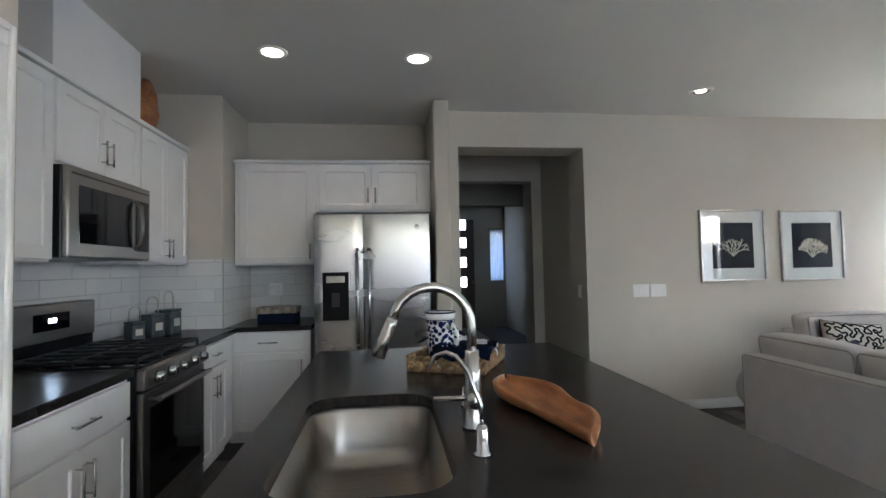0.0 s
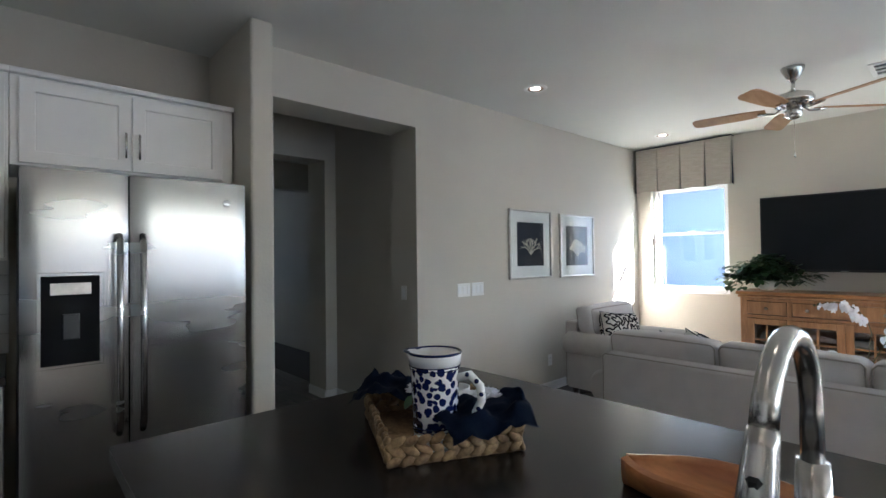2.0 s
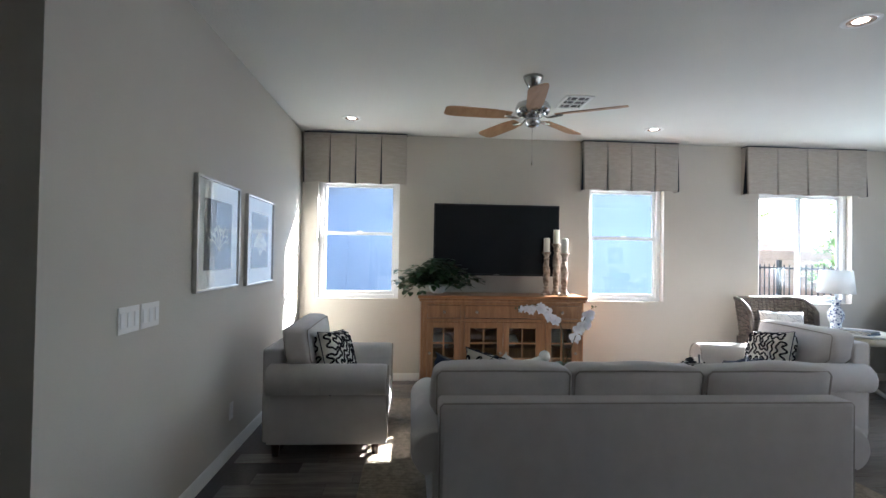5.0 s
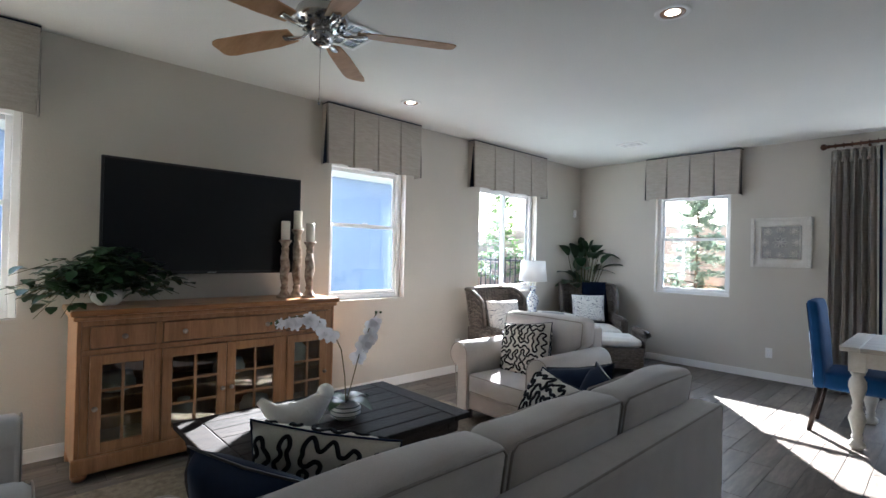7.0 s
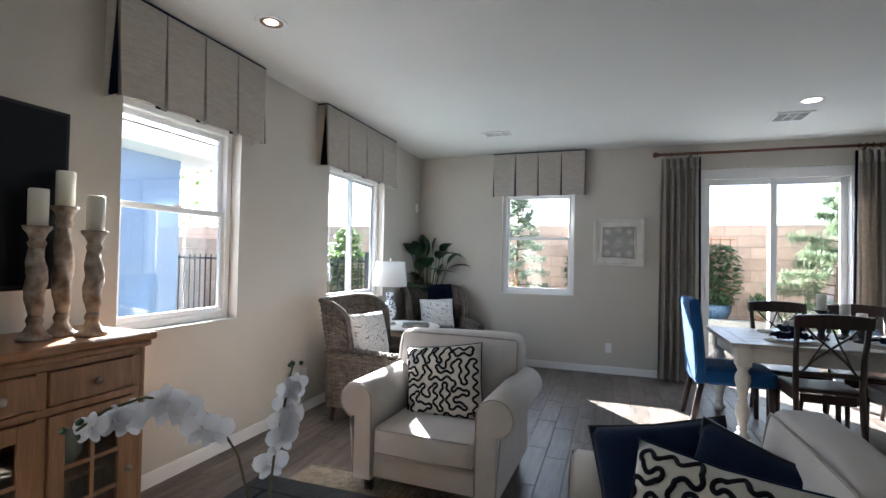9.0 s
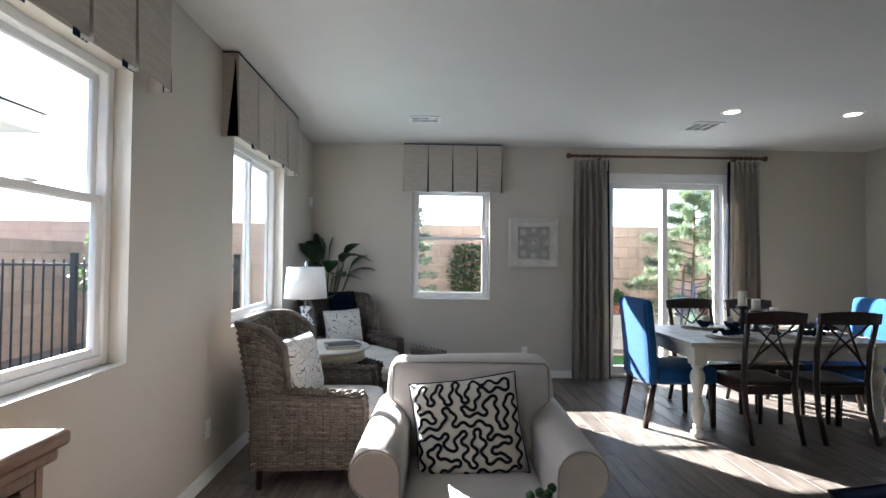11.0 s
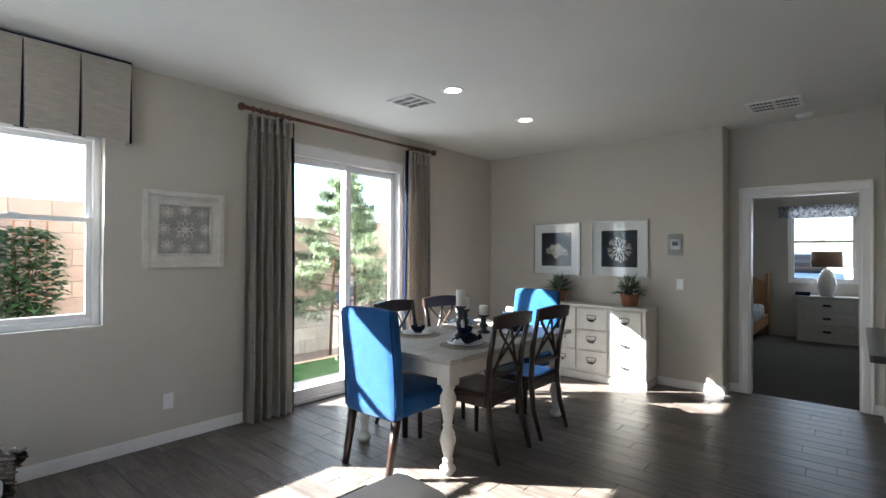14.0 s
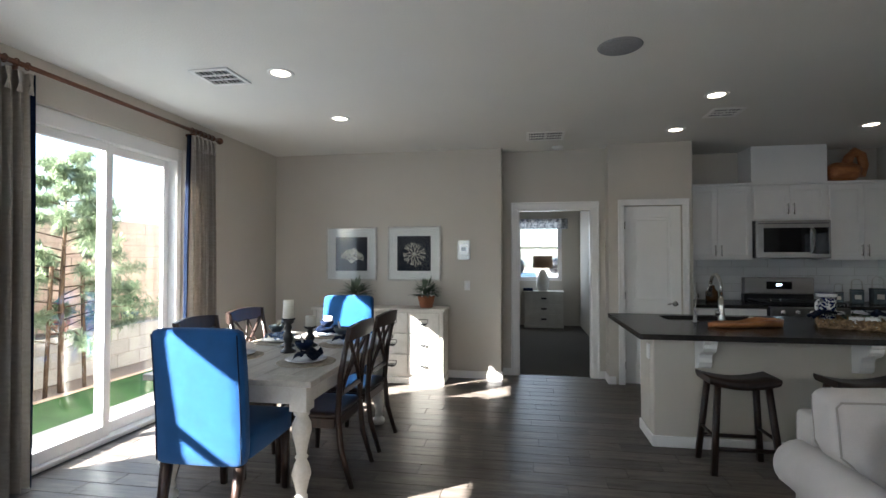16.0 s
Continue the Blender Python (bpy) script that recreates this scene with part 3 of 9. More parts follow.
# ---- kitchen ----
def shaker(name, parent, lo, hi, handle=None, mat=None):
    """A shaker door or drawer in the plane y=0 facing -y: x from lo to hi, z likewise. handle: (x, z, length, upright)."""
    mat = mat or CABINET
    (x0, z0), (x1, z1) = lo, hi
    g, f = 0.002, min(0.06, (z1 - z0) * 0.3)
    x0, x1, z0, z1 = x0 + g, x1 - g, z0 + g, z1 - g
    bm = bmesh.new()
    if z1 - z0 > 0.25:
        # one board with a sunk middle, its outer and inner edges eased
        e, k = 0.0025, 0.004
        loops = []
        for i, y in ((0, 0.0), (0, -0.02 + e), (e, -0.02), (f - k, -0.02), (f, -0.011)):
            loops.append([bm.verts.new(p) for p in ((x0 + i, y, z0 + i), (x1 - i, y, z0 + i), (x1 - i, y, z1 - i), (x0 + i, y, z1 - i))])
        for a, b in zip(loops, loops[1:]):
            for q in range(4):
                bm.faces.new((a[q], a[(q + 1) % 4], b[(q + 1) % 4], b[q]))
        bm.faces.new(loops[0][::-1]), bm.faces.new(loops[-1])
    else:
        box(bm, (x0, -0.02, z0), (x1, 0, z1), 0.003, 1)
    d = part(name, bm, mat, parent)
    if handle:
        hx, hz, ln, up = handle
        bm = bmesh.new()
        a, b = ((hx, -0.048, hz - ln / 2), (hx, -0.048, hz + ln / 2)) if up else ((hx - ln / 2, -0.048, hz), (hx + ln / 2, -0.048, hz))
        tube(bm, [a, b], 0.0055, 8)
        for k in (0.12, 0.88):
            p = Vector(a).lerp(Vector(b), k)
            tube(bm, [p, (p.x, -0.019, p.z)], 0.0045, 8)
        part("handle", bm, NICKEL, d, "brushed nickel bar handle")
    return d


def cabinet(name, label, m, w, d, z0, z1, fronts, toe=False, crown=False):
    """A cabinet unit: body behind y=0 with its fronts on it."""
    t = thing(name, label, "cabinet", m, "kitchen cabinets")
    bm = B((0, 0, z0 + (0.1 if toe else 0)), (w, d, z1), 0.002, 1)
    if toe:
        box(bm, (0, 0.06, 0), (w, d, 0.1))
    part("body", bm, CABINET, t)
    if crown:
        part("crown", B((-0.004, -0.028, z1), (w + 0.004, d, z1 + 0.028), 0.006), CABINET, t)
    for f in fronts:
        shaker("drawer" if f[1][1] - f[0][1] < 0.25 else "door", t, *f)
    return t


UX, UT, UB = -1.46, 2.285, 1.41
Q = 90
# uppers over the range run: fronts face +x
cabinet("upper_cabinet", "white shaker upper cabinet with two tall doors", pose(UX, 1.845, 0, 0, 0, Q), 0.765, 0.33, UB, UT,
        [((0.01, UB + 0.01), (0.382, UT - 0.01), (0.35, 1.52, 0.13, True)), ((0.382, UB + 0.01), (0.755, UT - 0.01), (0.415, 1.52, 0.13, True))], crown=True)
cabinet("upper_cabinet", "short white shaker cabinet above the microwave", pose(UX, 2.612, 0, 0, 0, Q), 0.786, 0.33, 1.87, UT,
        [((0.01, 1.88), (0.393, UT - 0.01), (0.362, 2.0, 0.13, True)), ((0.393, 1.88), (0.776, UT - 0.01), (0.425, 2.0, 0.13, True))], crown=True)
cabinet("upper_cabinet", "white shaker upper cabinet in the corner", pose(UX, 3.40, 0, 0, 0, Q), 0.715, 0.33, UB, UT,
        [((0.01, UB + 0.01), (0.355, UT - 0.01), (0.325, 1.52, 0.13, True)), ((0.355, UB + 0.01), (0.705, UT - 0.01), (0.388, 1.52, 0.13, True))], crown=True)
tagged(part("duct_box", B((RW, 2.60, UT + 0.03), (UX + 0.012, 3.40, C - 0.002), 0.003, 1), CABINET), "white boxed duct cover above the cabinets", "duct cover")
# back run: fronts face -y
BY = 4.39
cabinet("upper_cabinet", "tall white shaker upper cabinet beside the refrigerator", pose(-1.18, BY, 0), 0.655, KB - BY - 0.002, 1.40, 2.26,
        [((0.04, 1.41), (0.645, 2.245), (0.615, 1.51, 0.13, True))], crown=True)
cabinet("upper_cabinet", "white shaker cabinet above the refrigerator", pose(-0.522, BY, 0), 0.985, KB - BY - 0.002, 1.84, 2.26,
        [((0.03, 1.85), (0.475, 2.245), (0.445, 1.98, 0.13, True)), ((0.475, 1.85), (0.925, 2.245), (0.505, 1.98, 0.13, True))], crown=True)
# base units
BX = -1.12
cabinet("base_cabinet", "white shaker base cabinet with a drawer above two doors", pose(BX, 1.835, 0, 0, 0, Q), 0.765, BX - RW - 0.002, 0, 0.875,
        [((0.05, 0.70), (0.755, 0.86), (0.40, 0.78, 0.15, False)), ((0.05, 0.11), (0.402, 0.685), (0.37, 0.56, 0.15, True)), ((0.402, 0.11), (0.755, 0.685), (0.435, 0.56, 0.15, True))], toe=True)
cabinet("base_cabinet", "narrow white shaker base cabinet in the corner", pose(BX, 3.39, 0, 0, 0, Q), 0.725, BX - RW - 0.002, 0, 0.875,
        [((0.01, 0.72), (0.56, 0.86), (0.29, 0.79, 0.13, False)), ((0.01, 0.11), (0.285, 0.705), (0.255, 0.58, 0.15, True)), ((0.285, 0.11), (0.56, 0.705), (0.315, 0.58, 0.15, True))], toe=True)
cabinet("base_cabinet", "white shaker base cabinet beside the refrigerator", pose(-1.18, 4.18, 0), 0.64, KB - 4.18 - 0.002, 0, 0.875,
        [((0.05, 0.72), (0.60, 0.86), (0.32, 0.79, 0.15, False)), ((0.05, 0.11), (0.60, 0.705), (0.57, 0.58, 0.15, True))], toe=True)
# worktops
for lo, hi, lab in (((RW, 1.833, 0.876), (-1.09, 2.602, 0.915), "dark brown quartz worktop beside the range"),
                    ((RW, 3.392, 0.876), (-1.09, 4.118, 0.915), "dark brown quartz worktop in the corner")):
    tagged(part("worktop", B(lo, hi, 0.004), STONE), lab, "worktop")
bm = B((-1.188, 4.15, 0.876), (-0.53, KB - 0.001, 0.915), 0.004)
tagged(part("worktop", bm, STONE), "dark brown quartz worktop beside the refrigerator", "worktop")

# range
rg = thing("range", "stainless steel gas range with black cooktop", "range", pose(-1.075, 2.615, 0, 0, 0, 90))
w, d = 0.762, 0.715
part("body", B((0.0, 0.02, 0.02), (w, d, 0.90), 0.003, 1), BLACK, rg)
bm = B((0.006, -0.015, 0.19), (w - 0.006, 0.019, 0.79), 0.006)
dr = part("oven_door", bm, RANGESTEEL, rg)
part("oven_window", B((0.07, -0.019, 0.27), (w - 0.07, -0.0155, 0.71), 0.002, 1), BLACKGLASS, dr)
bm = bmesh.new()
tube(bm, [(0.05, -0.065, 0.755), (0.2, -0.072, 0.755), (w - 0.2, -0.072, 0.755), (w - 0.05, -0.065, 0.755)], 0.014, 10)
for x in (0.06, w - 0.06):
    tube(bm, [(x, -0.066, 0.755), (x, -0.014, 0.755)], 0.009, 8)
part("handle", bm, RANGESTEEL, dr)
part("drawer", B((0.006, -0.012, 0.03), (w - 0.006, 0.019, 0.182), 0.006), RANGESTEEL, rg)
part("control_panel", B((0.0, -0.03, 0.80), (w, 0.02, 0.905), 0.012, 3), RANGESTEEL, rg)
for i in range(5):
    bm = bmesh.new()
    lathe(bm, [(0.0, 0), (0.026, 0), (0.026, 0.012), (0.022, 0.036), (0, 0.036)], 18, m=pose(0.1 + i * 0.14, -0.030, 0.85, 90))
    box(bm, (0.1 + i * 0.14 - 0.006, -0.076, 0.832), (0.1 + i * 0.14 + 0.006, -0.064, 0.868), 0.003, 1)
    part("knob", bm, CHROME, rg)
part("cooktop", B((0.004, -0.005, 0.906), (w - 0.004, d - 0.1, 0.918), 0.004, 1), BLACKGLASS, rg)
for i in range(3):
    bm = bmesh.new()
    x0, x1 = 0.02 + i * 0.243, 0.02 + i * 0.243 + 0.235
    for a, b in (((x0, 0.02), (x1, 0.02)), ((x0, 0.58), (x1, 0.58)), ((x0, 0.3), (x1, 0.3)), ((x0, 0.02), (x0, 0.58)), ((x1, 0.02), (x1, 0.58)), (((x0 + x1) / 2, 0.02), ((x0 + x1) / 2, 0.58))):
        box(bm, (min(a[0], b[0]) - 0.006, min(a[1], b[1]) - 0.006, 0.938), (max(a[0], b[0]) + 0.006, max(a[1], b[1]) + 0.006, 0.952), 0.003, 1)
    for x in (x0, x1):
        for y in (0.02, 0.3, 0.58):
            box(bm, (x - 0.006, y - 0.006, 0.919), (x + 0.006, y + 0.006, 0.939))
    part("grate", bm, IRON, rg)
for x, y in ((0.14, 0.16), (0.14, 0.44), (0.38, 0.3), (0.62, 0.16), (0.62, 0.44)):
    bm = bmesh.new()
    lathe(bm, [(0, 0.919), (0.045, 0.919), (0.045, 0.927), (0.03, 0.934), (0, 0.934)], 20, at=(x, y, 0))
    part("burner", bm, IRON, rg)
part("backguard", B((0.0, d - 0.09, 0.906), (w, d, 1.0), 0.004, 1), BLACK, rg)
bm = B((0.0, d - 0.10, 1.0), (w, d - 0.01, 1.20), 0.008)
bp = part("back_panel", bm, RANGESTEEL, rg)
part("display", B((0.24, d - 0.104, 1.06), (0.52, d - 0.1005, 1.15), 0.003, 1), BLACKGLASS, bp)
bm = bmesh.new()
for i in range(3):
    box(bm, (0.35 + i * 0.022, d - 0.106, 1.10), (0.364 + i * 0.022, d - 0.1045, 1.122))
part("digits", bm, glow_material("display_digits", (0.7, 0.85, 1.0), 1.5), bp)

# microwave
mw = thing("microwave", "stainless steel over-range microwave with black door", "microwave", pose(-1.40, 2.62, 1.43, 0, 0, 90))
w, h = 0.775, 0.435
part("body", B((0, 0.02, 0), (w, 0.40, h), 0.004, 1), BLACK, mw)
fr = part("front", B((0, -0.012, 0.0), (w, 0.019, h), 0.008), RANGESTEEL, mw)
part("window", B((0.075, -0.016, 0.07), (0.56, -0.0125, h - 0.085), 0.004, 1), BLACKGLASS, fr)
part("control_panel", B((0.60, -0.016, 0.05), (w - 0.025, -0.0125, h - 0.085), 0.003, 1), BLACKGLASS, fr)
bm = bmesh.new()
tube(bm, [(0.585, -0.015, 0.06), (0.585, -0.05, 0.09), (0.585, -0.058, 0.2), (0.585, -0.05, 0.31), (0.585, -0.015, 0.34)], 0.012, 10)
part("handle", bm, RANGESTEEL, fr)
part("vent", B((0.02, -0.014, h - 0.04), (w - 0.02, -0.0125, h - 0.03)), BLACK, fr)

# refrigerator
fg = thing("refrigerator", "stainless steel side-by-side refrigerator with ice dispenser", "refrigerator", pose(-0.495, 4.05, 0))
w = 0.915
part("body", B((0.0, 0.065, 0.02), (w, 0.78, 1.765), 0.004, 1), BLACK, fg)
split = 0.385
for x0, x1, hx in ((0.003, split - 0.003, split - 0.045), (split + 0.003, w - 0.003, split + 0.045)):
    n = 12
    bm = bmesh.new()
    front, rim = [], []
    for i in range(n + 1):
        u = i / n
        x = x0 + (x1 - x0) * u
        y = -0.012 * (1 - (2 * u - 1) ** 4) + (0.012 if i in (0, n) else 0.0)
        front.append([bm.verts.new((x, y, z)) for z in (0.06, 1.785)])
        rim.append([bm.verts.new((x, yy, z)) for z in (0.06, 1.785) for yy in (y, 0.06)])
    for a, b in zip(front, front[1:]):
        bm.faces.new((a[0], b[0], b[1], a[1])).smooth = True
    for a, b in zip(rim, rim[1:]):
        bm.faces.new((a[2], b[2], b[3], a[3]))
        bm.faces.new((b[1], b[0], a[0], a[1]))
        bm.faces.new((a[3], b[3], b[1], a[1]))
    bm.faces.new((rim[0][0], rim[0][2], rim[0][3], rim[0][1]))
    bm.faces.new((rim[-1][1], rim[-1][3], rim[-1][2], rim[-1][0]))
    dd = part("door", bm, STEEL, fg)
    bm = bmesh.new()
    tube(bm, [(hx, -0.03, 0.62), (hx, -0.062, 0.66), (hx, -0.068, 1.05), (hx, -0.062, 1.47), (hx, -0.03, 1.51)], 0.0135, 12)
    for z in (0.645, 1.485):
        tube(bm, [(hx, -0.05, z), (hx, -0.005, z)], 0.010, 10)
    part("handle", bm, STEEL, dd, "long steel bar handle")
    if x0 < 0.1:
        ds = part("dispenser", B((0.055, -0.0165, 0.94), (0.285, -0.010, 1.345), 0.012, 3), STEEL, dd, "water and ice dispenser")
        part("recess", B((0.07, -0.0185, 0.955), (0.27, -0.016, 1.33), 0.004, 1), material("dispenser_black", (0.010, 0.010, 0.011), 0.6, grain=10, spec=0.08), ds)
        part("screen", B((0.10, -0.0215, 1.25), (0.24, -0.0185, 1.30), 0.003, 1), SILVER, ds)
        part("paddle", B((0.14, -0.026, 1.06), (0.20, -0.0185, 1.17), 0.004, 1), BLACK, ds)
    else:
        bm = bmesh.new()
        lathe(bm, [(0, 0), (0.019, 0), (0.019, 0.004), (0.015, 0.006), (0, 0.006)], 20, m=pose(w - 0.105, -0.009, 1.68, 90))
        part("badge", bm, CHROME, dd)
part("hinge_cover", B((0.05, 0.07, 1.766), (w - 0.05, 0.3, 1.785), 0.004, 1), BLACK, fg)

# island
isl = thing("kitchen_island", "painted kitchen island with a breakfast bar overhang", "island", pose(0, 0, 0))
part("bar_wall", B((0.66, 0.94, 0.0), (0.775, 2.92, 0.844), 0.010, 3), WALL, isl)
part("end_panel", B((0.37, 0.94, 0.0), (0.6595, 1.05, 0.844), 0.004, 1), WALL, isl)
part("cabinet_side", B((-0.229, 1.08, 0.0), (0.37, 1.10, 0.844), 0.003, 1), CABINET, isl)
part("end_panel", B((-0.25, 2.81, 0.0), (0.6595, 2.92, 0.844), 0.004, 1), WALL, isl)
part("cabinet_front", B((-0.25, 1.08, 0.10), (-0.23, 2.15, 0.844), 0.003, 1), CABINET, isl)
dw = part("dishwasher_front", B((-0.275, 2.18, 0.11), (-0.23, 2.78, 0.842), 0.006), STEEL, isl, "stainless steel dishwasher front")
bm = bmesh.new()
tube(bm, [(-0.33, 2.22, 0.79), (-0.33, 2.74, 0.79)], 0.011, 10)
for y in (2.25, 2.71):
    tube(bm, [(-0.33, y, 0.79), (-0.274, y, 0.79)], 0.008, 8)
part("handle", bm, STEEL, dw)
bm = bmesh.new()
for lo, hi in (((0.775, 0.926, 0), (0.789, 2.92, 0.085)), ((0.37, 0.926, 0), (0.775, 0.94, 0.085))):
    box(bm, lo, hi, 0.004, 1)
part("baseboard", bm, TRIM, isl, "white baseboard")
SX0, SX1, SY0, SY1 = -0.205, 0.215, 1.22, 2.02


def rounded(x0, x1, y0, y1, r, k=5):
    pts = []
    for cx, cy, a0 in ((x1 - r, y1 - r, 0), (x0 + r, y1 - r, 90), (x0 + r, y0 + r, 180), (x1 - r, y0 + r, 270)):
        for i in range(k + 1):
            a = radians(a0 + 90 * i / k)
            pts.append((cx + r * math.cos(a), cy + r * math.sin(a)))
    return pts


# stone slab with a hole for the basin
bm = bmesh.new()
inner = rounded(SX0, SX1, SY0, SY1, 0.11)
outer = rounded(-0.32, 1.03, 0.79, 3.04, 0.02)
for z in (0.845, 0.885):
    ring_o = [bm.verts.new((*p, z)) for p in outer]
    ring_i = [bm.verts.new((*p, z)) for p in inner]
    edges = [bm.edges.new((r[i], r[(i + 1) % len(r)])) for r in (ring_o, ring_i) for i in range(len(r))]
    bmesh.ops.triangle_fill(bm, use_beauty=True, edges=edges)
    if z < 0.86:
        low = (ring_o, ring_i)
    else:
        for a, b in zip(low, (ring_o, ring_i)):
            for i in range(len(a)):
                j = (i + 1) % len(a)
                bm.faces.new((a[i], a[j], b[j], b[i]))
bmesh.ops.recalc_face_normals(bm, faces=bm.faces[:])
tagged(part("island_worktop", bm, STONE), "dark brown quartz worktop on the island", "worktop")
# basin
sk = thing("sink", "single-bowl undermount stainless steel sink", "sink", pose(0, 0, 0))
bm = bmesh.new()
rings = []
for z, g, r in ((0.844, -0.012, 0.12), (0.83, 0.0, 0.11), (0.70, 0.012, 0.10), (0.655, 0.03, 0.085), (0.64, 0.07, 0.06), (0.636, 0.16, 0.03)):
    rings.append([bm.verts.new((*p, z)) for p in rounded(SX0 + g, SX1 - g, SY0 + g, SY1 - g, r)])
for a, b in zip(rings, rings[1:]):
    for i in range(len(a)):
        j = (i + 1) % len(a)
        bm.faces.new((a[j], a[i], b[i], b[j])).smooth = True
bm.faces.new(rings[-1])
bmesh.ops.recalc_face_normals(bm, faces=bm.faces[:])
for f in bm.faces:
    f.normal_flip()
part("basin", bm, material("sink_steel", (0.40, 0.375, 0.34), 0.3, 1.0, grain=5, dark=(0.35, 0.33, 0.30), stretch=(1, 12, 1), rough_var=0.05), sk)
bm = bmesh.new()
lathe(bm, [(0, 0.637), (0.045, 0.637), (0.045, 0.640), (0.03, 0.639), (0, 0.6385)], 20, at=(0.005, 1.62, 0))
part("drain", bm, CHROME, sk)
# faucet
fc = thing("kitchen_faucet", "brushed nickel gooseneck pull-down faucet", "faucet", pose(0.307, 1.60, 0.885))
bm = bmesh.new()
lathe(bm, [(0.0, 0), (0.033, 0), (0.033, 0.008), (0.027, 0.014), (0.027, 0.07), (0.024, 0.13), (0.020, 0.22), (0.0, 0.22)], 20)
part("body", bm, NICKEL, fc)
bm = bmesh.new()
pts = [(0, 0, 0.21), (0, 0, 0.29)]
for i in range(1, 13):
    a = radians(165 * i / 12)
    pts.append((-0.115 + 0.115 * math.cos(a), 0, 0.29 + 0.115 * math.sin(a)))
end = Vector(pts[-1])
way = (Vector(pts[-1]) - Vector(pts[-2])).normalized()
tube(bm, pts, 0.0145, 12)
part("neck", bm, NICKEL, fc)
bm = bmesh.new()
tube(bm, [end, end + way * 0.02, end + way * 0.06, end + way * 0.115], [0.0155, 0.017, 0.019, 0.022], 14)
hd = part("spray_head", bm, NICKEL, fc)
part("button", B((end.x - 0.04, -0.008, end.z - 0.075), (end.x - 0.018, 0.008, end.z - 0.04), 0.004, 1), BLACK, hd)
bm = bmesh.new()
tube(bm, [(0, 0, 0.085), (-0.03, -0.0, 0.085), (-0.115, 0, 0.088)], [0.008, 0.008, 0.006], 10)
lathe(bm, [(0, -0.02), (0.022, -0.02), (0.022, 0.022), (0.0, 0.026)], 16, m=pose(0.0, -0.02, 0.085, 90))
part("lever", bm, NICKEL, fc)
ff = thing("filter_faucet", "small chrome curved filtered-water tap", "faucet", pose(0.293, 1.40, 0.885))
bm = bmesh.new()
lathe(bm, [(0, 0), (0.024, 0), (0.024, 0.005), (0.016, 0.010), (0.0155, 0.062), (0.011, 0.072), (0, 0.072)], 18)
part("base", bm, CHROME, ff)
bm = bmesh.new()
tube(bm, [(0, 0, 0.07), (-0.002, 0.0, 0.12), (-0.03, 0.02, 0.20), (-0.055, 0.035, 0.235), (-0.08, 0.045, 0.245), (-0.105, 0.06, 0.235), (-0.125, 0.07, 0.20)], 0.0055, 10)
part("spout", bm, CHROME, ff)
ag = thing("air_gap", "satin nickel air gap cap beside the sink", "air gap", pose(0.33, 1.82, 0.885))
bm = bmesh.new()
lathe(bm, [(0, 0), (0.026, 0), (0.026, 0.006), (0.0215, 0.01), (0.0215, 0.058), (0.018, 0.064), (0, 0.066)], 20)
part("cap", bm, NICKEL, ag)
# corbels
cb = None
for y in (1.28, 2.33):
    if cb:
        copy_thing(cb, pose(0.776, y, 0.844))
        continue
    cb = thing("corbel", "white painted scrolled corbel under the bar", "corbel", pose(0.776, y, 0.844), "corbels")
    bm = bmesh.new()
    prof = [(0, 0), (0.20, 0), (0.20, -0.03), (0.188, -0.036), (0.184, -0.062), (0.17, -0.086), (0.145, -0.10), (0.118, -0.108), (0.098, -0.125), (0.09, -0.15), (0.092, -0.18), (0.082, -0.21), (0.058, -0.23), (0, -0.24)]
    a = [bm.verts.new((x, -0.045, z)) for x, z in prof]
    b = [bm.verts.new((x, 0.045, z)) for x, z in prof]
    bm.faces.new(a), bm.faces.new(b[::-1])
    for i in range(len(prof)):
        j = (i + 1) % len(prof)
        bm.faces.new((a[j], a[i], b[i], b[j]))
    bmesh.ops.recalc_face_normals(bm, faces=bm.faces[:])
    part("bracket", bm, TRIM, cb)
# island outlet
ot = thing("outlet", "white wall outlet on the island end", "outlet", pose(0.66, 0.926, 0.70), "outlets")
part("plate", B((-0.035, 0.0, -0.058), (0.035, 0.013, 0.058), 0.004), TRIM, ot)

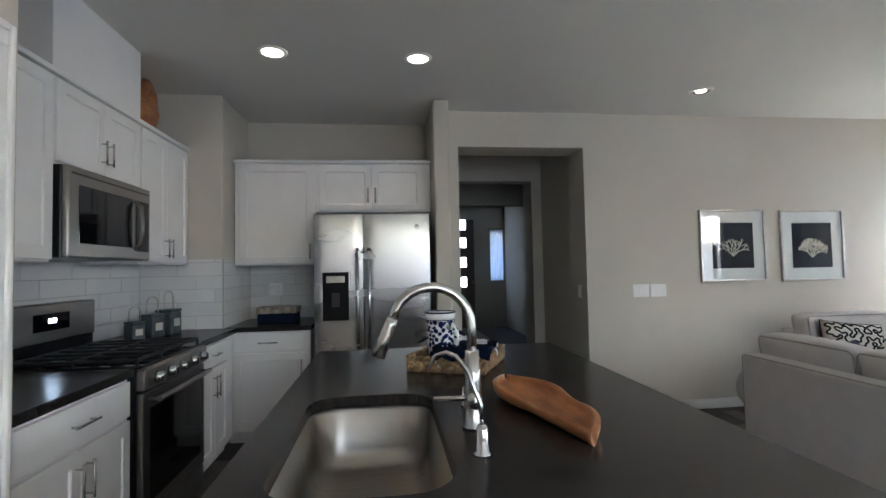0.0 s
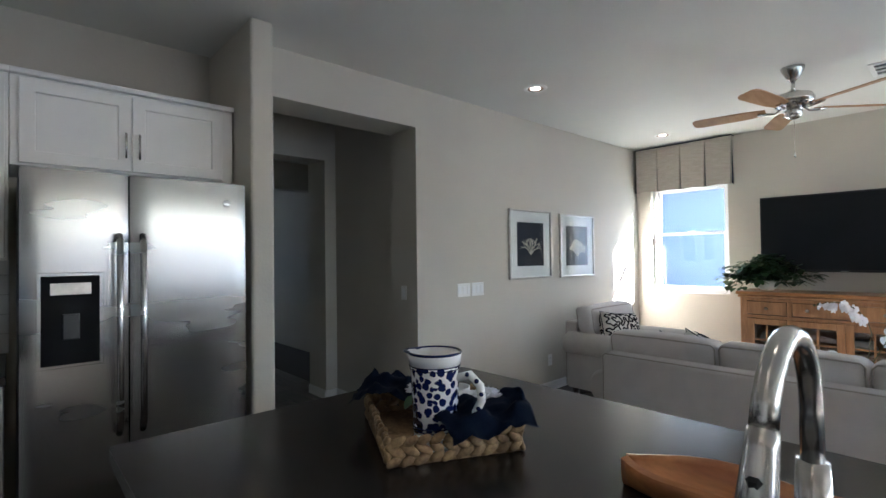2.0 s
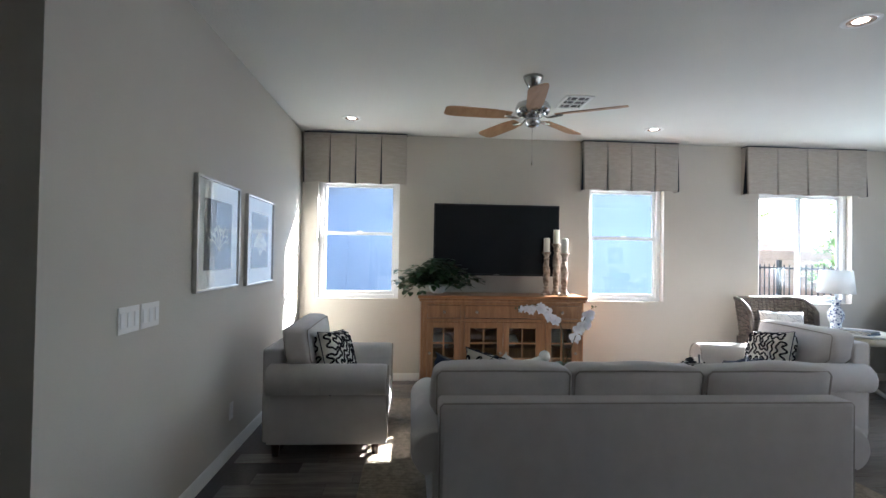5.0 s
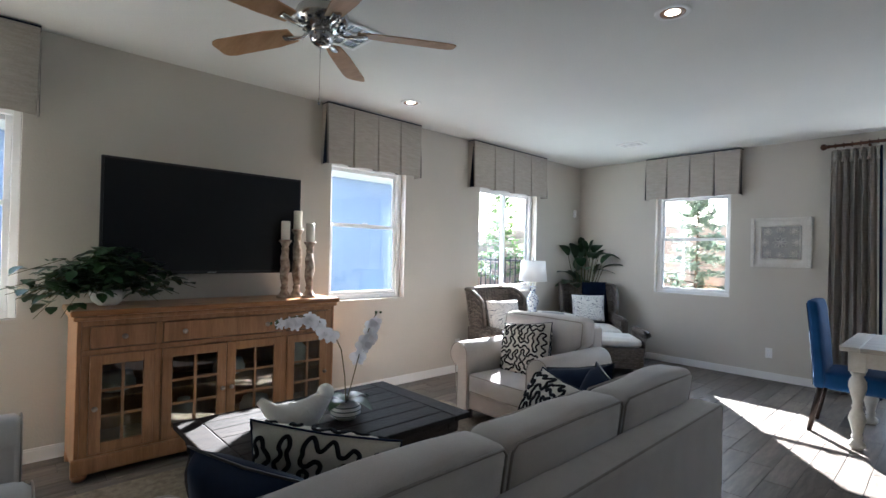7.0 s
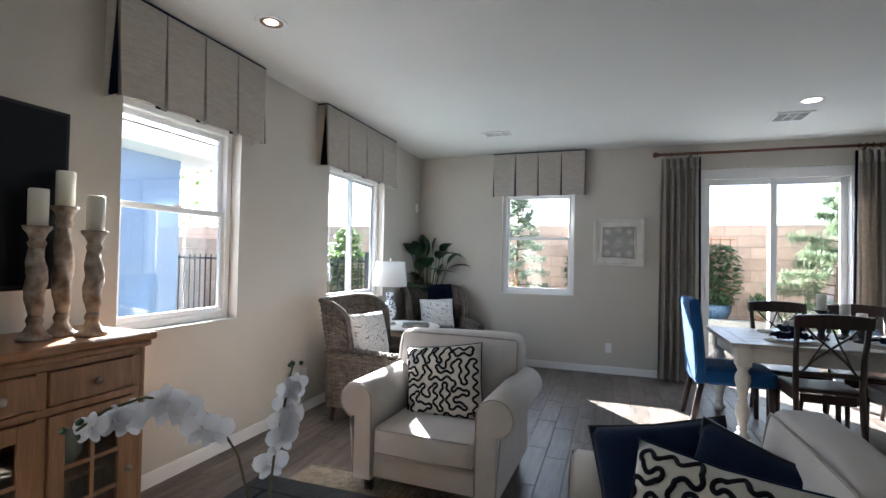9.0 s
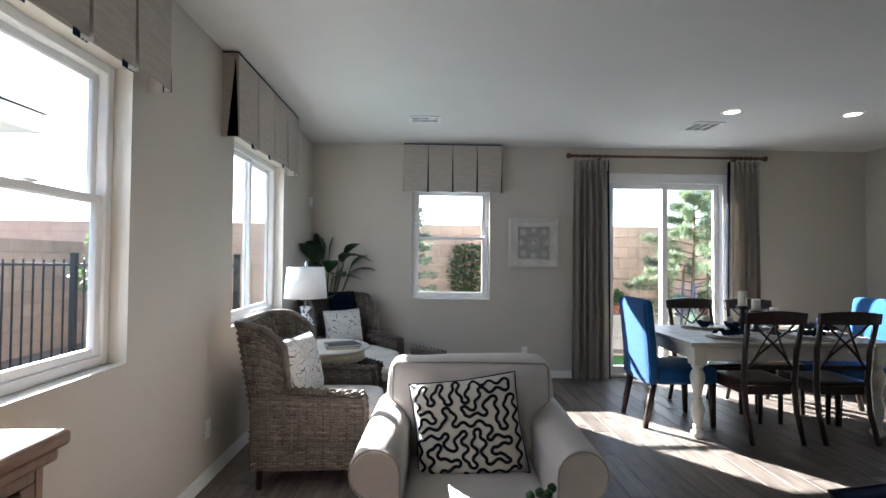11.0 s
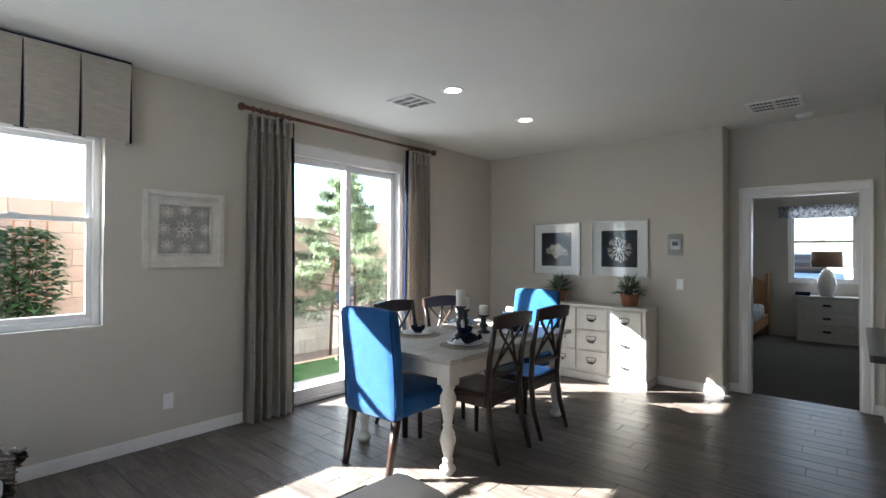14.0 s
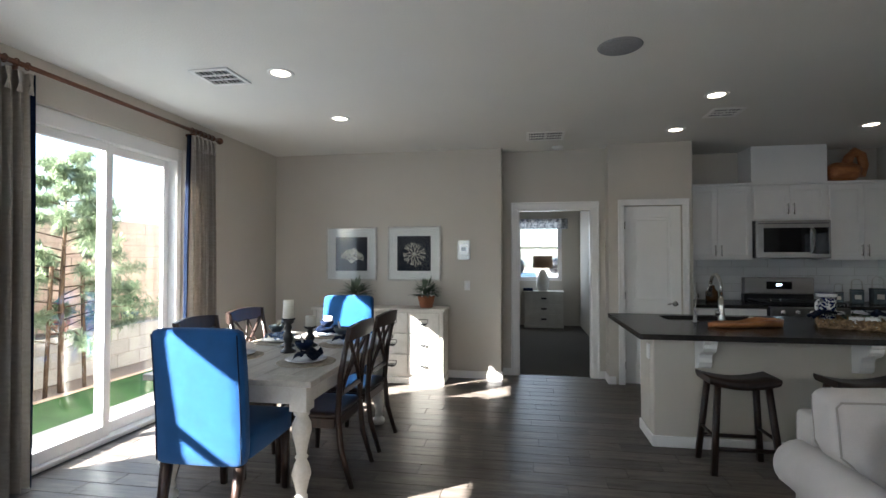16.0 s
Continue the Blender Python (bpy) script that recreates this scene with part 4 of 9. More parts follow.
# bar stools
def bar_stool(m):
    t = thing("bar_stool", "dark wooden saddle-seat bar stool under the bar", "stool", m, "bar stools")
    n = 10
    bm = bmesh.new()
    rows = []
    for i in range(n + 1):
        u = -1 + 2 * i / n
        z = 0.60 + 0.035 * u * u
        rows.append([bm.verts.new(p) for p in ((-0.13, u * 0.22, z), (0.13, u * 0.22, z), (0.135, u * 0.22, z - 0.02), (0.12, u * 0.215, z - 0.045), (-0.12, u * 0.215, z - 0.045), (-0.135, u * 0.22, z - 0.02))])
    for a, b in zip(rows, rows[1:]):
        for i in range(6):
            j = (i + 1) % 6
            bm.faces.new((a[i], a[j], b[j], b[i])).smooth = i == 0
    bm.faces.new(rows[0]), bm.faces.new(rows[-1][::-1])
    bmesh.ops.recalc_face_normals(bm, faces=bm.faces[:])
    part("seat", bm, DARKWOOD, t)
    for sx in (-1, 1):
        for sy in (-1, 1):
            bm = bmesh.new()
            tube(bm, [(sx * 0.09, sy * 0.155, 0.585), (sx * 0.15, sy * 0.205, 0.0)], 0.024, 4)
            part("leg", bm, DARKWOOD, t)
    for z, sx in ((0.17, 0), (0.24, 1)):
        for s in (-1, 1):
            bm = bmesh.new()
            k = (0.585 - z) / 0.585
            x, y = 0.09 + 0.06 * k, 0.155 + 0.05 * k
            a, b = ((s * x, -y, z), (s * x, y, z)) if not sx else ((-x, s * y, z), (x, s * y, z))
            tube(bm, [a, b], 0.014, 4)
            part("stretcher", bm, DARKWOOD, t)
    return t


st = bar_stool(pose(1.09, 1.40, 0))
copy_thing(st, pose(1.09, 2.16, 0))

# tray with mugs on the island
TR = pose(0.40, 2.50, 0.885, 0, 0, -26)
tr = thing("serving_tray", "braided seagrass serving tray on the worktop", "tray", TR)
part("base", B((-0.175, -0.20, 0.0), (0.175, 0.20, 0.012), 0.005), SEAGRASS, tr)
R = random.Random(5)
for side in range(4):
    bm = bmesh.new()
    ln, off = (0.35, 0.20) if side % 2 == 0 else (0.40, 0.175)
    for layer in range(3):
        k = int(ln / 0.033)
        for i in range(k):
            u = -ln / 2 + ln * (i + 0.5) / k
            s = 0.018 + R.uniform(-0.003, 0.003)
            t = bmesh.new()
            bmesh.ops.create_icosphere(t, subdivisions=2, radius=1.0)
            for f in t.faces:
                f.smooth = True
            m = Matrix.Translation((u, -off, 0.018 + layer * 0.021)) @ Euler((0, 0.5 * (1 if layer % 2 else -1), R.uniform(-0.3, 0.3))).to_matrix().to_4x4() @ Matrix.Diagonal((s * 1.45, 0.0095, 0.0125, 1))
            merge(bm, t, pose(0, 0, 0, 0, 0, 90 * side) @ m)
    tagged(part("braided_side", bm, SEAGRASS, tr), kind="stuff")


def mosaic_material(name, ground, ink, scale, lo, hi, detail=0.0):
    """Glazed ware: painted blotches on a pale ground."""
    m = bpy.data.materials.new(name)
    m.use_nodes = True
    n, l = m.node_tree.nodes, m.node_tree.links
    b = n["Principled BSDF"]
    b.inputs["Roughness"].default_value = 0.15
    tc = n.new("ShaderNodeTexCoord")
    wob = n.new("ShaderNodeTexNoise")
    wob.inputs["Scale"].default_value = scale * 0.8
    l.new(tc.outputs["Object"], wob.inputs["Vector"])
    mx0 = n.new("ShaderNodeVectorMath")
    mx0.operation = "MULTIPLY_ADD"
    mx0.inputs[1].default_value = (0.6 / scale,) * 3
    l.new(wob.outputs["Color"], mx0.inputs[0])
    l.new(tc.outputs["Object"], mx0.inputs[2])
    v = n.new("ShaderNodeTexVoronoi")
    v.inputs["Scale"].default_value = scale
    v.inputs["Randomness"].default_value = 0.75
    l.new(mx0.outputs[0], v.inputs["Vector"])
    r = n.new("ShaderNodeValToRGB")
    r.color_ramp.elements[0].position, r.color_ramp.elements[1].position = lo, hi
    r.color_ramp.elements[0].color, r.color_ramp.elements[1].color = (*ink, 1), (*ground, 1)
    l.new(v.outputs["Distance"], r.inputs["Fac"])
    l.new(r.outputs[0], b.inputs["Base Color"])
    return m


PITCHERWARE = mosaic_material("blue_white_glaze", (0.78, 0.78, 0.78), (0.006, 0.013, 0.085), 56, 0.52, 0.56)
BLUEGLAZE = material("dark_blue_glaze", (0.006, 0.012, 0.07), 0.15, grain=8)
pm = thing("pitcher", "tall blue and white floral ceramic pitcher on the tray", "pitcher", pose(0.305, 2.395, 0.897, 0, 0, -62) @ Matrix.Scale(1.06, 4))
H0 = 0.235
bm = bmesh.new()
prof = [(0.0, 0), (0.050, 0.0), (0.052, 0.006), (0.054, 0.045)]
lathe(bm, [(0, 0), (0.049, 0), (0.052, 0.004), (0.054, 0.044), (0.0, 0.044)], 32)
body = part("foot", bm, PORCELAIN, pm)
bm = bmesh.new()
lathe(bm, [(0.0, 0.0445), (0.054, 0.0445), (0.057, 0.12), (0.060, 0.19), (0.063, 0.205), (0.0, 0.205)], 32)
part("body", bm, PITCHERWARE, pm)
bm = bmesh.new()
lathe(bm, [(0.0, 0.2055), (0.063, 0.2055), (0.066, H0), (0.061, H0), (0.057, 0.2075), (0.0, 0.2072)], 32)
for v in bm.verts:
    if v.co.x < -0.03 and v.co.z > 0.22:
        v.co.x -= 0.016 * max(0, 1 - abs(v.co.y) / 0.03)
part("rim_bowl", bm, PORCELAIN, pm)
for z, r in ((0.050, 0.0555), (0.058, 0.0558), (0.196, 0.0618), (0.2035, 0.0636)):
    bm = bmesh.new()
    lathe(bm, [(r - 0.003, z), (r + 0.0006, z), (r + 0.0006, z + 0.0028), (r - 0.003, z + 0.0028)], 32)
    part("painted_band", bm, BLUEGLAZE, pm)
bm = bmesh.new()
tube(bm, [(0.064 * math.cos(a) - (0.014 if abs(a - math.pi) < 0.3 else 0), 0.064 * math.sin(a), H0) for a in (2 * math.pi * i / 28 for i in range(29))], 0.0035, 6)
part("rim", bm, BLUEGLAZE, pm)
bm = bmesh.new()
tube(bm, [(0.058, 0, 0.175), (0.09, 0, 0.185), (0.115, 0, 0.16), (0.118, 0, 0.125), (0.10, 0, 0.09), (0.057, 0, 0.078)], 0.0105, 10)
hd = part("handle", bm, PORCELAIN, pm)
for p in ((0.085, 0.0, 0.186), (0.108, 0.0, 0.172), (0.119, 0, 0.142), (0.112, 0, 0.108), (0.088, 0, 0.084)):
    for s in (-1, 1):
        bm = bmesh.new()
        bmesh.ops.create_uvsphere(bm, u_segments=10, v_segments=6, radius=0.0062, matrix=Matrix.Translation((p[0], s * 0.0075, p[2])))
        part("painted_dot", bm, BLUEGLAZE, hd)


def mug(m, name="mug", label="white ceramic mug on the tray"):
    t = thing(name, label, "mug", m, "white mugs")
    bm = bmesh.new()
    lathe(bm, [(0, 0), (0.03, 0), (0.036, 0.01), (0.043, 0.045), (0.045, 0.08), (0.041, 0.08), (0.038, 0.04), (0.03, 0.012), (0, 0.010)], 24)
    part("bowl", bm, PORCELAIN, t)
    bm = bmesh.new()
    tube(bm, [(0.042, 0, 0.065), (0.064, 0, 0.066), (0.07, 0, 0.045), (0.058, 0, 0.024), (0.036, 0, 0.022)], 0.005, 8)
    part("handle", bm, PORCELAIN, t)
    return t


mg = mug(TR @ pose(0.10, 0.125, 0.012, 0, 0, 40))
copy_thing(mg, TR @ pose(0.015, 0.14, 0.012, 0, 0, 140))
copy_thing(mg, TR @ pose(0.115, 0.03, 0.012, 0, 0, -10))


def napkin(m, w, d, seed, label, mat=None, name="napkin"):
    """A crumpled cloth."""
    n = 16
    bm = bmesh.new()
    g = []
    for i in range(n + 1):
        row = []
        for j in range(n + 1):
            u, v = i / n - 0.5, j / n - 0.5
            z = 0.022 + 0.05 * max(0, noise.noise((u * 4 + seed, v * 4, seed))) + 0.03 * (1 - 4 * v * v) + 0.012 * noise.noise((u * 11, v * 11 + seed, 2))
            row.append(bm.verts.new((u * w * (1 + 0.2 * noise.noise((v * 3, seed, 0))), v * d * (1 + 0.2 * noise.noise((u * 3, seed, 5))), max(z, 0.004))))
        g.append(row)
    for i in range(n):
        for j in range(n):
            bm.faces.new((g[i][j], g[i + 1][j], g[i + 1][j + 1], g[i][j + 1])).smooth = True
    bmesh.ops.solidify(bm, geom=bm.faces[:], thickness=0.003)
    ob = part(name, bm, mat or NAVY)
    ob.matrix_basis = m
    return tagged(ob, label, "napkin", "cloth napkins")


napkin(TR @ pose(0.075, -0.15, 0.062, 8, 0, 8), 0.26, 0.20, 1.3, "crumpled navy cloth napkin on the tray")
napkin(TR @ pose(-0.12, 0.15, 0.062, 0, 0, 70), 0.23, 0.19, 4.1, "crumpled navy cloth napkin on the tray")


def rose(m, r=0.03):
    t = thing("silk_flower", "white ruffled silk flower with green leaves", "flower", m, "silk flowers")
    RR = random.Random(int(r * 9000) + int(m.translation.x * 100))
    bm = bmesh.new()
    for ring, (rad, tilt, k) in enumerate(((0.25, 80, 4), (0.5, 62, 6), (0.85, 40, 8), (1.0, 15, 9))):
        for i in range(k):
            a = 2 * math.pi * i / k + ring
            u = Vector((math.cos(a), math.sin(a), 0))
            s = Vector((-u.y, u.x, 0))
            tl = radians(tilt)
            up = u * math.cos(tl) + Vector((0, 0, 1)) * math.sin(tl)
            base = u * r * rad * 0.3 + Vector((0, 0, r * 0.5))
            cols = []
            for q in range(4):
                h = q / 3
                wd = r * 0.42 * (0.5 + math.sin(h * 2.2))
                c = base + up * r * 0.75 * h + Vector((0, 0, -0.1 * r * h * h))
                cols.append([bm.verts.new(c + s * wd * e + up * r * RR.uniform(-0.06, 0.06) + u * 0.1 * r * abs(e)) for e in (-1, 0, 1)])
            for A, Bq in zip(cols, cols[1:]):
                for e in range(2):
                    bm.faces.new((A[e], A[e + 1], Bq[e + 1], Bq[e])).smooth = True
    part("petals", bm, PETAL, t)
    bm = bmesh.new()
    for a in (0.4, 2.2, 4.0):
        leaf(bm, (math.cos(a) * r * 0.4, math.sin(a) * r * 0.4, r * 0.3), (math.cos(a), math.sin(a), 0.05), r * 2.0, r * 0.9)
    part("leaves", bm, LEAF, t)
    return t


def leaf(bm, base, way, length, width, droop=0.25, n=5):
    """A folded leaf blade along way."""
    base, way = Vector(base), Vector(way).normalized()
    side = way.cross(Vector((0, 0, 1)))
    side = side.normalized() if side.length > 1e-3 else Vector((1, 0, 0))
    up = side.cross(way).normalized()
    rows = []
    for i in range(n + 1):
        u = i / n
        wd = width / 2 * math.sin(math.pi * min(1, u * 0.93 + 0.04)) ** 0.8
        c = base + way * length * u - Vector((0, 0, 1)) * droop * length * u * u
        rows.append([bm.verts.new(c - side * wd + up * wd * 0.25), bm.verts.new(c), bm.verts.new(c + side * wd + up * wd * 0.25)])
    for a, b in zip(rows, rows[1:]):
        for k in range(2):
            bm.faces.new((a[k], a[k + 1], b[k + 1], b[k])).smooth = True


rose(TR @ pose(0.13, -0.075, 0.085), 0.042)
rose(TR @ pose(-0.03, 0.06, 0.085), 0.042)
rose(TR @ pose(0.0, 0.09, 0.088), 0.03)

# long carved bowl
bw = thing("carved_bowl", "long carved teak root bowl on the island", "bowl", pose(0.545, 1.69, 0.885, 0, 0, 6))
bm = bmesh.new()
n, k = 26, 12
g = []
for shell in (0, 1):
    for i in range(n + 1):
        u = i / n
        y = -0.29 + 0.58 * u
        body = math.sin(math.pi * (0.012 + 0.968 * u)) ** 0.7
        wd = body * (0.078 + 0.036 * u + 0.012 * math.sin(u * 9 + 0.6) + 0.003 * math.sin(u * 23))
        hh = 0.034 + 0.034 * u + 0.006 * math.sin(u * 11)
        cx = 0.024 * math.sin(u * 5.0 + 0.2)
        row = []
        for j in range(k + 1):
            a = math.pi * j / k
            s, c = math.sin(a), math.cos(a)
            if shell == 0:
                p = (cx + wd * c, y, hh * (1 - s ** 0.7) + 0.0)
            else:
                p = (cx + (wd - 0.012) * c, y * 0.965, hh * (1 - s ** 0.7 * 0.80 * math.sin(math.pi * (0.02 + 0.96 * u)) ** 0.4) + 0.004)
            row.append(bm.verts.new(p))
        g.append(row)
for i in range(n):
    for j in range(k):
        bm.faces.new((g[i][j], g[i][j + 1], g[i + 1][j + 1], g[i + 1][j])).smooth = True
        o = n + 1
        bm.faces.new((g[o + i][j + 1], g[o + i][j], g[o + i + 1][j], g[o + i + 1][j + 1])).smooth = True
    for j in (0, k):
        bm.faces.new((g[i][j], g[i + 1][j], g[n + 1 + i + 1][j], g[n + 1 + i][j]))
for i in (0, n):
    for j in range(k):
        bm.faces.new((g[i][j], g[i][j + 1], g[n + 1 + i][j + 1], g[n + 1 + i][j]))
bmesh.ops.recalc_face_normals(bm, faces=bm.faces[:])
part("bowl", bm, TEAK, bw)

# things on the worktops and cabinets
def canister(m, s, label):
    t = thing("metal_canister", label, "canister", m, "canisters")
    part("box", B((-0.055 * s, -0.055 * s, 0), (0.055 * s, 0.055 * s, 0.14 * s), 0.008), BLUETIN, t)
    part("lid", B((-0.058 * s, -0.058 * s, 0.1405 * s), (0.058 * s, 0.058 * s, 0.16 * s), 0.008), BLUETIN, t)
    bm = bmesh.new()
    tube(bm, [(-0.05 * s, 0, 0.15 * s), (-0.045 * s, 0, 0.25 * s), (-0.02 * s, 0, 0.275 * s), (0.02 * s, 0, 0.275 * s), (0.045 * s, 0, 0.25 * s), (0.05 * s, 0, 0.15 * s)], 0.004, 6)
    part("bail", bm, SILVER, t)
    part("tag", B((-0.03 * s, -0.0575 * s, 0.05 * s), (0.03 * s, -0.0555 * s, 0.10 * s)), CREAM, t)


BLUETIN = material("weathered_blue_tin", (0.12, 0.15, 0.16), 0.45, 0.5, grain=14, dark=(0.07, 0.085, 0.09))
canister(pose(-1.55, 3.55, 0.915, 0, 0, 60), 0.8, "small weathered blue tin canister with wire bail")
canister(pose(-1.52, 3.72, 0.915, 0, 0, 70), 1.0, "weathered blue tin canister with wire bail")
canister(pose(-1.50, 3.92, 0.915, 0, 0, 80), 1.1, "large weathered blue tin canister with wire bail")
kb = thing("bread_box", "navy box with a tan lid on the worktop", "box", pose(-0.86, 4.55, 0.915))
part("body", B((-0.16, -0.1, 0), (0.16, 0.1, 0.075), 0.006), NAVY, kb)
part("lid", B((-0.168, -0.108, 0.0755), (0.168, 0.108, 0.13), 0.006), CANEWOOD, kb)
jr = thing("glass_jar", "amber glass jar on the worktop", "jar", pose(-1.62, 2.22, 0.915))
bm = bmesh.new()
lathe(bm, [(0, 0), (0.06, 0), (0.07, 0.02), (0.07, 0.11), (0.035, 0.15), (0.03, 0.19), (0, 0.19)], 20)
part("jar", bm, material("amber_glass", (0.10, 0.045, 0.015), 0.1), jr)
for y, s, lab in ((3.62, 1.0, "carved teak root sculpture on top of the cabinet"),):
    t = thing("wood_sculpture", lab, "sculpture", pose(-1.60, y, UT + 0.028))
    bm = bmesh.new()
    soft_box(bm, (-0.09, -0.13, 0), (0.09, 0.16, 0.20), 0.06, 0.02, 6, wobble=0.03, seed=3)
    tube(bm, [(0, 0.05, 0.15), (0.0, 0.09, 0.28), (0.0, 0.15, 0.34), (0.0, 0.22, 0.3), (0.0, 0.24, 0.18), (0.0, 0.2, 0.06)], [0.06, 0.05, 0.055, 0.05, 0.05, 0.055], 10)
    lowest = min(v.co.z for v in bm.verts)
    bm.transform(Matrix.Translation((0, 0, -lowest)))
    part("carving", bm, TEAK, t)

# pantry door
pd = tagged(thing("door_2", "white two-panel pantry door, closed", "door", pose(PW - 0.035, 1.105, 0.008, 0, 0, 90)), kind="structure")
w, h = 0.61, 2.015
bm = bmesh.new()
for lo, hi in (((0, 0, 0), (0.11, 0.035, h)), ((w - 0.11, 0, 0), (w, 0.035, h)), ((0.11, 0, 0), (w - 0.11, 0.035, 0.22)), ((0.11, 0, 0.80), (w - 0.11, 0.035, 0.95)), ((0.11, 0, h - 0.13), (w - 0.11, 0.035, h))):
    box(bm, lo, hi, 0.002, 1)
part("leaf", bm, TRIM, pd)
for z0, z1 in ((0.22, 0.80), (0.95, h - 0.13)):
    bm = B((0.11, 0.014, z0), (w - 0.11, 0.03, z1))
    box(bm, (0.14, 0.006, z0 + 0.03), (w - 0.14, 0.0139, z1 - 0.03), 0.006, 1)
    part("panel", bm, TRIM, pd)
for z in (0.2, 1.0, 1.8):
    part("hinge", B((0.0, -0.008, z - 0.045), (0.012, -0.0005, z + 0.045), 0.003, 1), NICKEL, pd)
bm = bmesh.new()
lathe(bm, [(0, 0), (0.03, 0), (0.03, 0.008), (0.012, 0.012), (0.012, 0.04), (0, 0.04)], 18, m=pose(w - 0.065, -0.0005, 0.91, 90))
tube(bm, [(w - 0.065, -0.038, 0.91), (w - 0.12, -0.044, 0.915), (w - 0.16, -0.04, 0.905)], [0.011, 0.009, 0.007], 10)
part("door_handle", bm, NICKEL, pd, "brushed nickel lever handle")

# splash tiles
def splash(name, m, w, h, cut=None):
    t = tagged(thing(name, "white ceramic plank tile backsplash", "backsplash", m), kind="structure")
    part("grout", B((0, 0.0, 0), (w, 0.006, h)), GROUT, t)
    tw, th, g = 0.406, 0.102, 0.003
    row, z, meshes = 0, 0.002, {}
    while z < h - 0.01:
        x = -tw * (0.33 * (row % 3))
        zz = min(z + th - g, h)
        while x < w:
            a, b = max(x, 0.001), min(x + tw - g, w - 0.001)
            if b - a > 0.01:
                key = (round(b - a, 3), round(zz - z, 3))
                if key not in meshes:
                    bm = B((0, -0.003, 0), (key[0], 0.0, key[1]), 0.002, 1)
                    me = bpy.data.meshes.new("tile")
                    bm.to_mesh(me)
                    bm.free()
                    me.materials.append(SPLASH)
                    meshes[key] = me
                o = new("tile", meshes[key])
                o.parent = t
                o.location = (a, 0.0, z)
            x += tw
        z += th
        row += 1


splash("backsplash_range", pose(RW + 0.0065, 1.835, 0.916, 0, 0, 90), 2.28, 0.535)
splash("backsplash_jog", pose(RW + 0.01, 4.12 - 0.0065, 0.916), 0.60, 0.535)
splash("backsplash_side", pose(-1.19 + 0.0065, 4.13, 0.916, 0, 0, 90), 0.71, 0.535)
splash("backsplash_back", pose(-1.18, KB - 0.0065, 0.916), 0.66, 0.535)

# ---- living room ----
def rolled_arm(bm, x, d0, d1, h, r, out):
    """A rolled sofa arm along y at x; out is the side on which the roll hangs over."""
    k = 16
    ring = []
    for i in range(k + 1):
        a = radians(180 - 250 * i / k)
        ring.append((0.35 * r * out + r * math.cos(a) * out, h - r + r * math.sin(a)))
    prof = [(-0.65 * r * out, 0.10)] + ring + [(0.45 * r * out, h - 1.75 * r), (0.45 * r * out, 0.10)]
    t = bmesh.new()
    rows = []
    for y, s in ((d0, 0.93), (d0 + 0.02, 1.0), (d1 - 0.02, 1.0), (d1, 0.93)):
        mz = h * 0.55
        rows.append([t.verts.new((x + px * s, y, mz + (pz - mz) * (s if pz > 0.12 else 1))) for px, pz in prof])
    n = len(prof)
    for a, b in zip(rows, rows[1:]):
        for i in range(n):
            j = (i + 1) % n
            f = t.faces.new((a[i], a[j], b[j], b[i]))
            f.smooth = 0 < i < n - 3
    t.faces.new(rows[0]), t.faces.new(rows[-1])
    bmesh.ops.recalc_face_normals(t, faces=t.faces[:])
    merge(bm, t)


def piping(pts, parent, r=0.005, mat=None):
    bm = bmesh.new()
    tube(bm, pts, r, 6)
    return part("piping", bm, mat or LINENDARK, parent)


def back_cushion(parent, x0, x1, y0, y1, z0, z1, seed, inner):
    """A piped box cushion that leans back; above the arms it widens past inner."""
    def fit_arm(x, z):
        k = max(0.0, min(1.0, (z - 0.60) / 0.06))
        k = k * k * (3 - 2 * k)
        return max(-inner, min(inner, x)) * (1 - k) + x * k

    bm = bmesh.new()
    soft_box(bm, (x0 + 0.004, y0, z0), (x1 - 0.004, y1, z1), 0.036, 0.024, 13, wobble=0.011, seed=seed)
    sag = 0.5 + 0.5 * math.sin(seed * 2.3)
    for v in bm.verts:
        u = (v.co.x - x0) / (x1 - x0)
        if v.co.z > z1 - 0.05:
            v.co.z += 0.006 * math.sin(u * 5 + seed) - 0.008 * sag * math.sin(math.pi * u)
        v.co.x = fit_arm(v.co.x, v.co.z)
        v.co.y += -(v.co.z - z0) * 0.14
    c = part("back_cushion", bm, LINEN, parent)
    e = 0.012
    for y in (y0 + 0.006, y1 - 0.006):
        pts = []
        for px, pz in ((x0 + e, z0 + 0.04), (x0 + e, 0.58), (x0 + e, 0.63), (x0 + e, 0.67), (x0 + e, z1 - 0.03), (x0 + e + 0.018, z1 - 0.010), (x0 + (x1 - x0) * 0.5, z1 - 0.006), (x1 - e - 0.018, z1 - 0.010), (x1 - e, z1 - 0.03), (x1 - e, 0.67), (x1 - e, 0.63), (x1 - e, 0.58), (x1 - e, z0 + 0.04)):
            pts.append((fit_arm(px, pz), y - (pz - z0) * 0.14, pz))
        piping(pts, c, 0.0045)
    return c


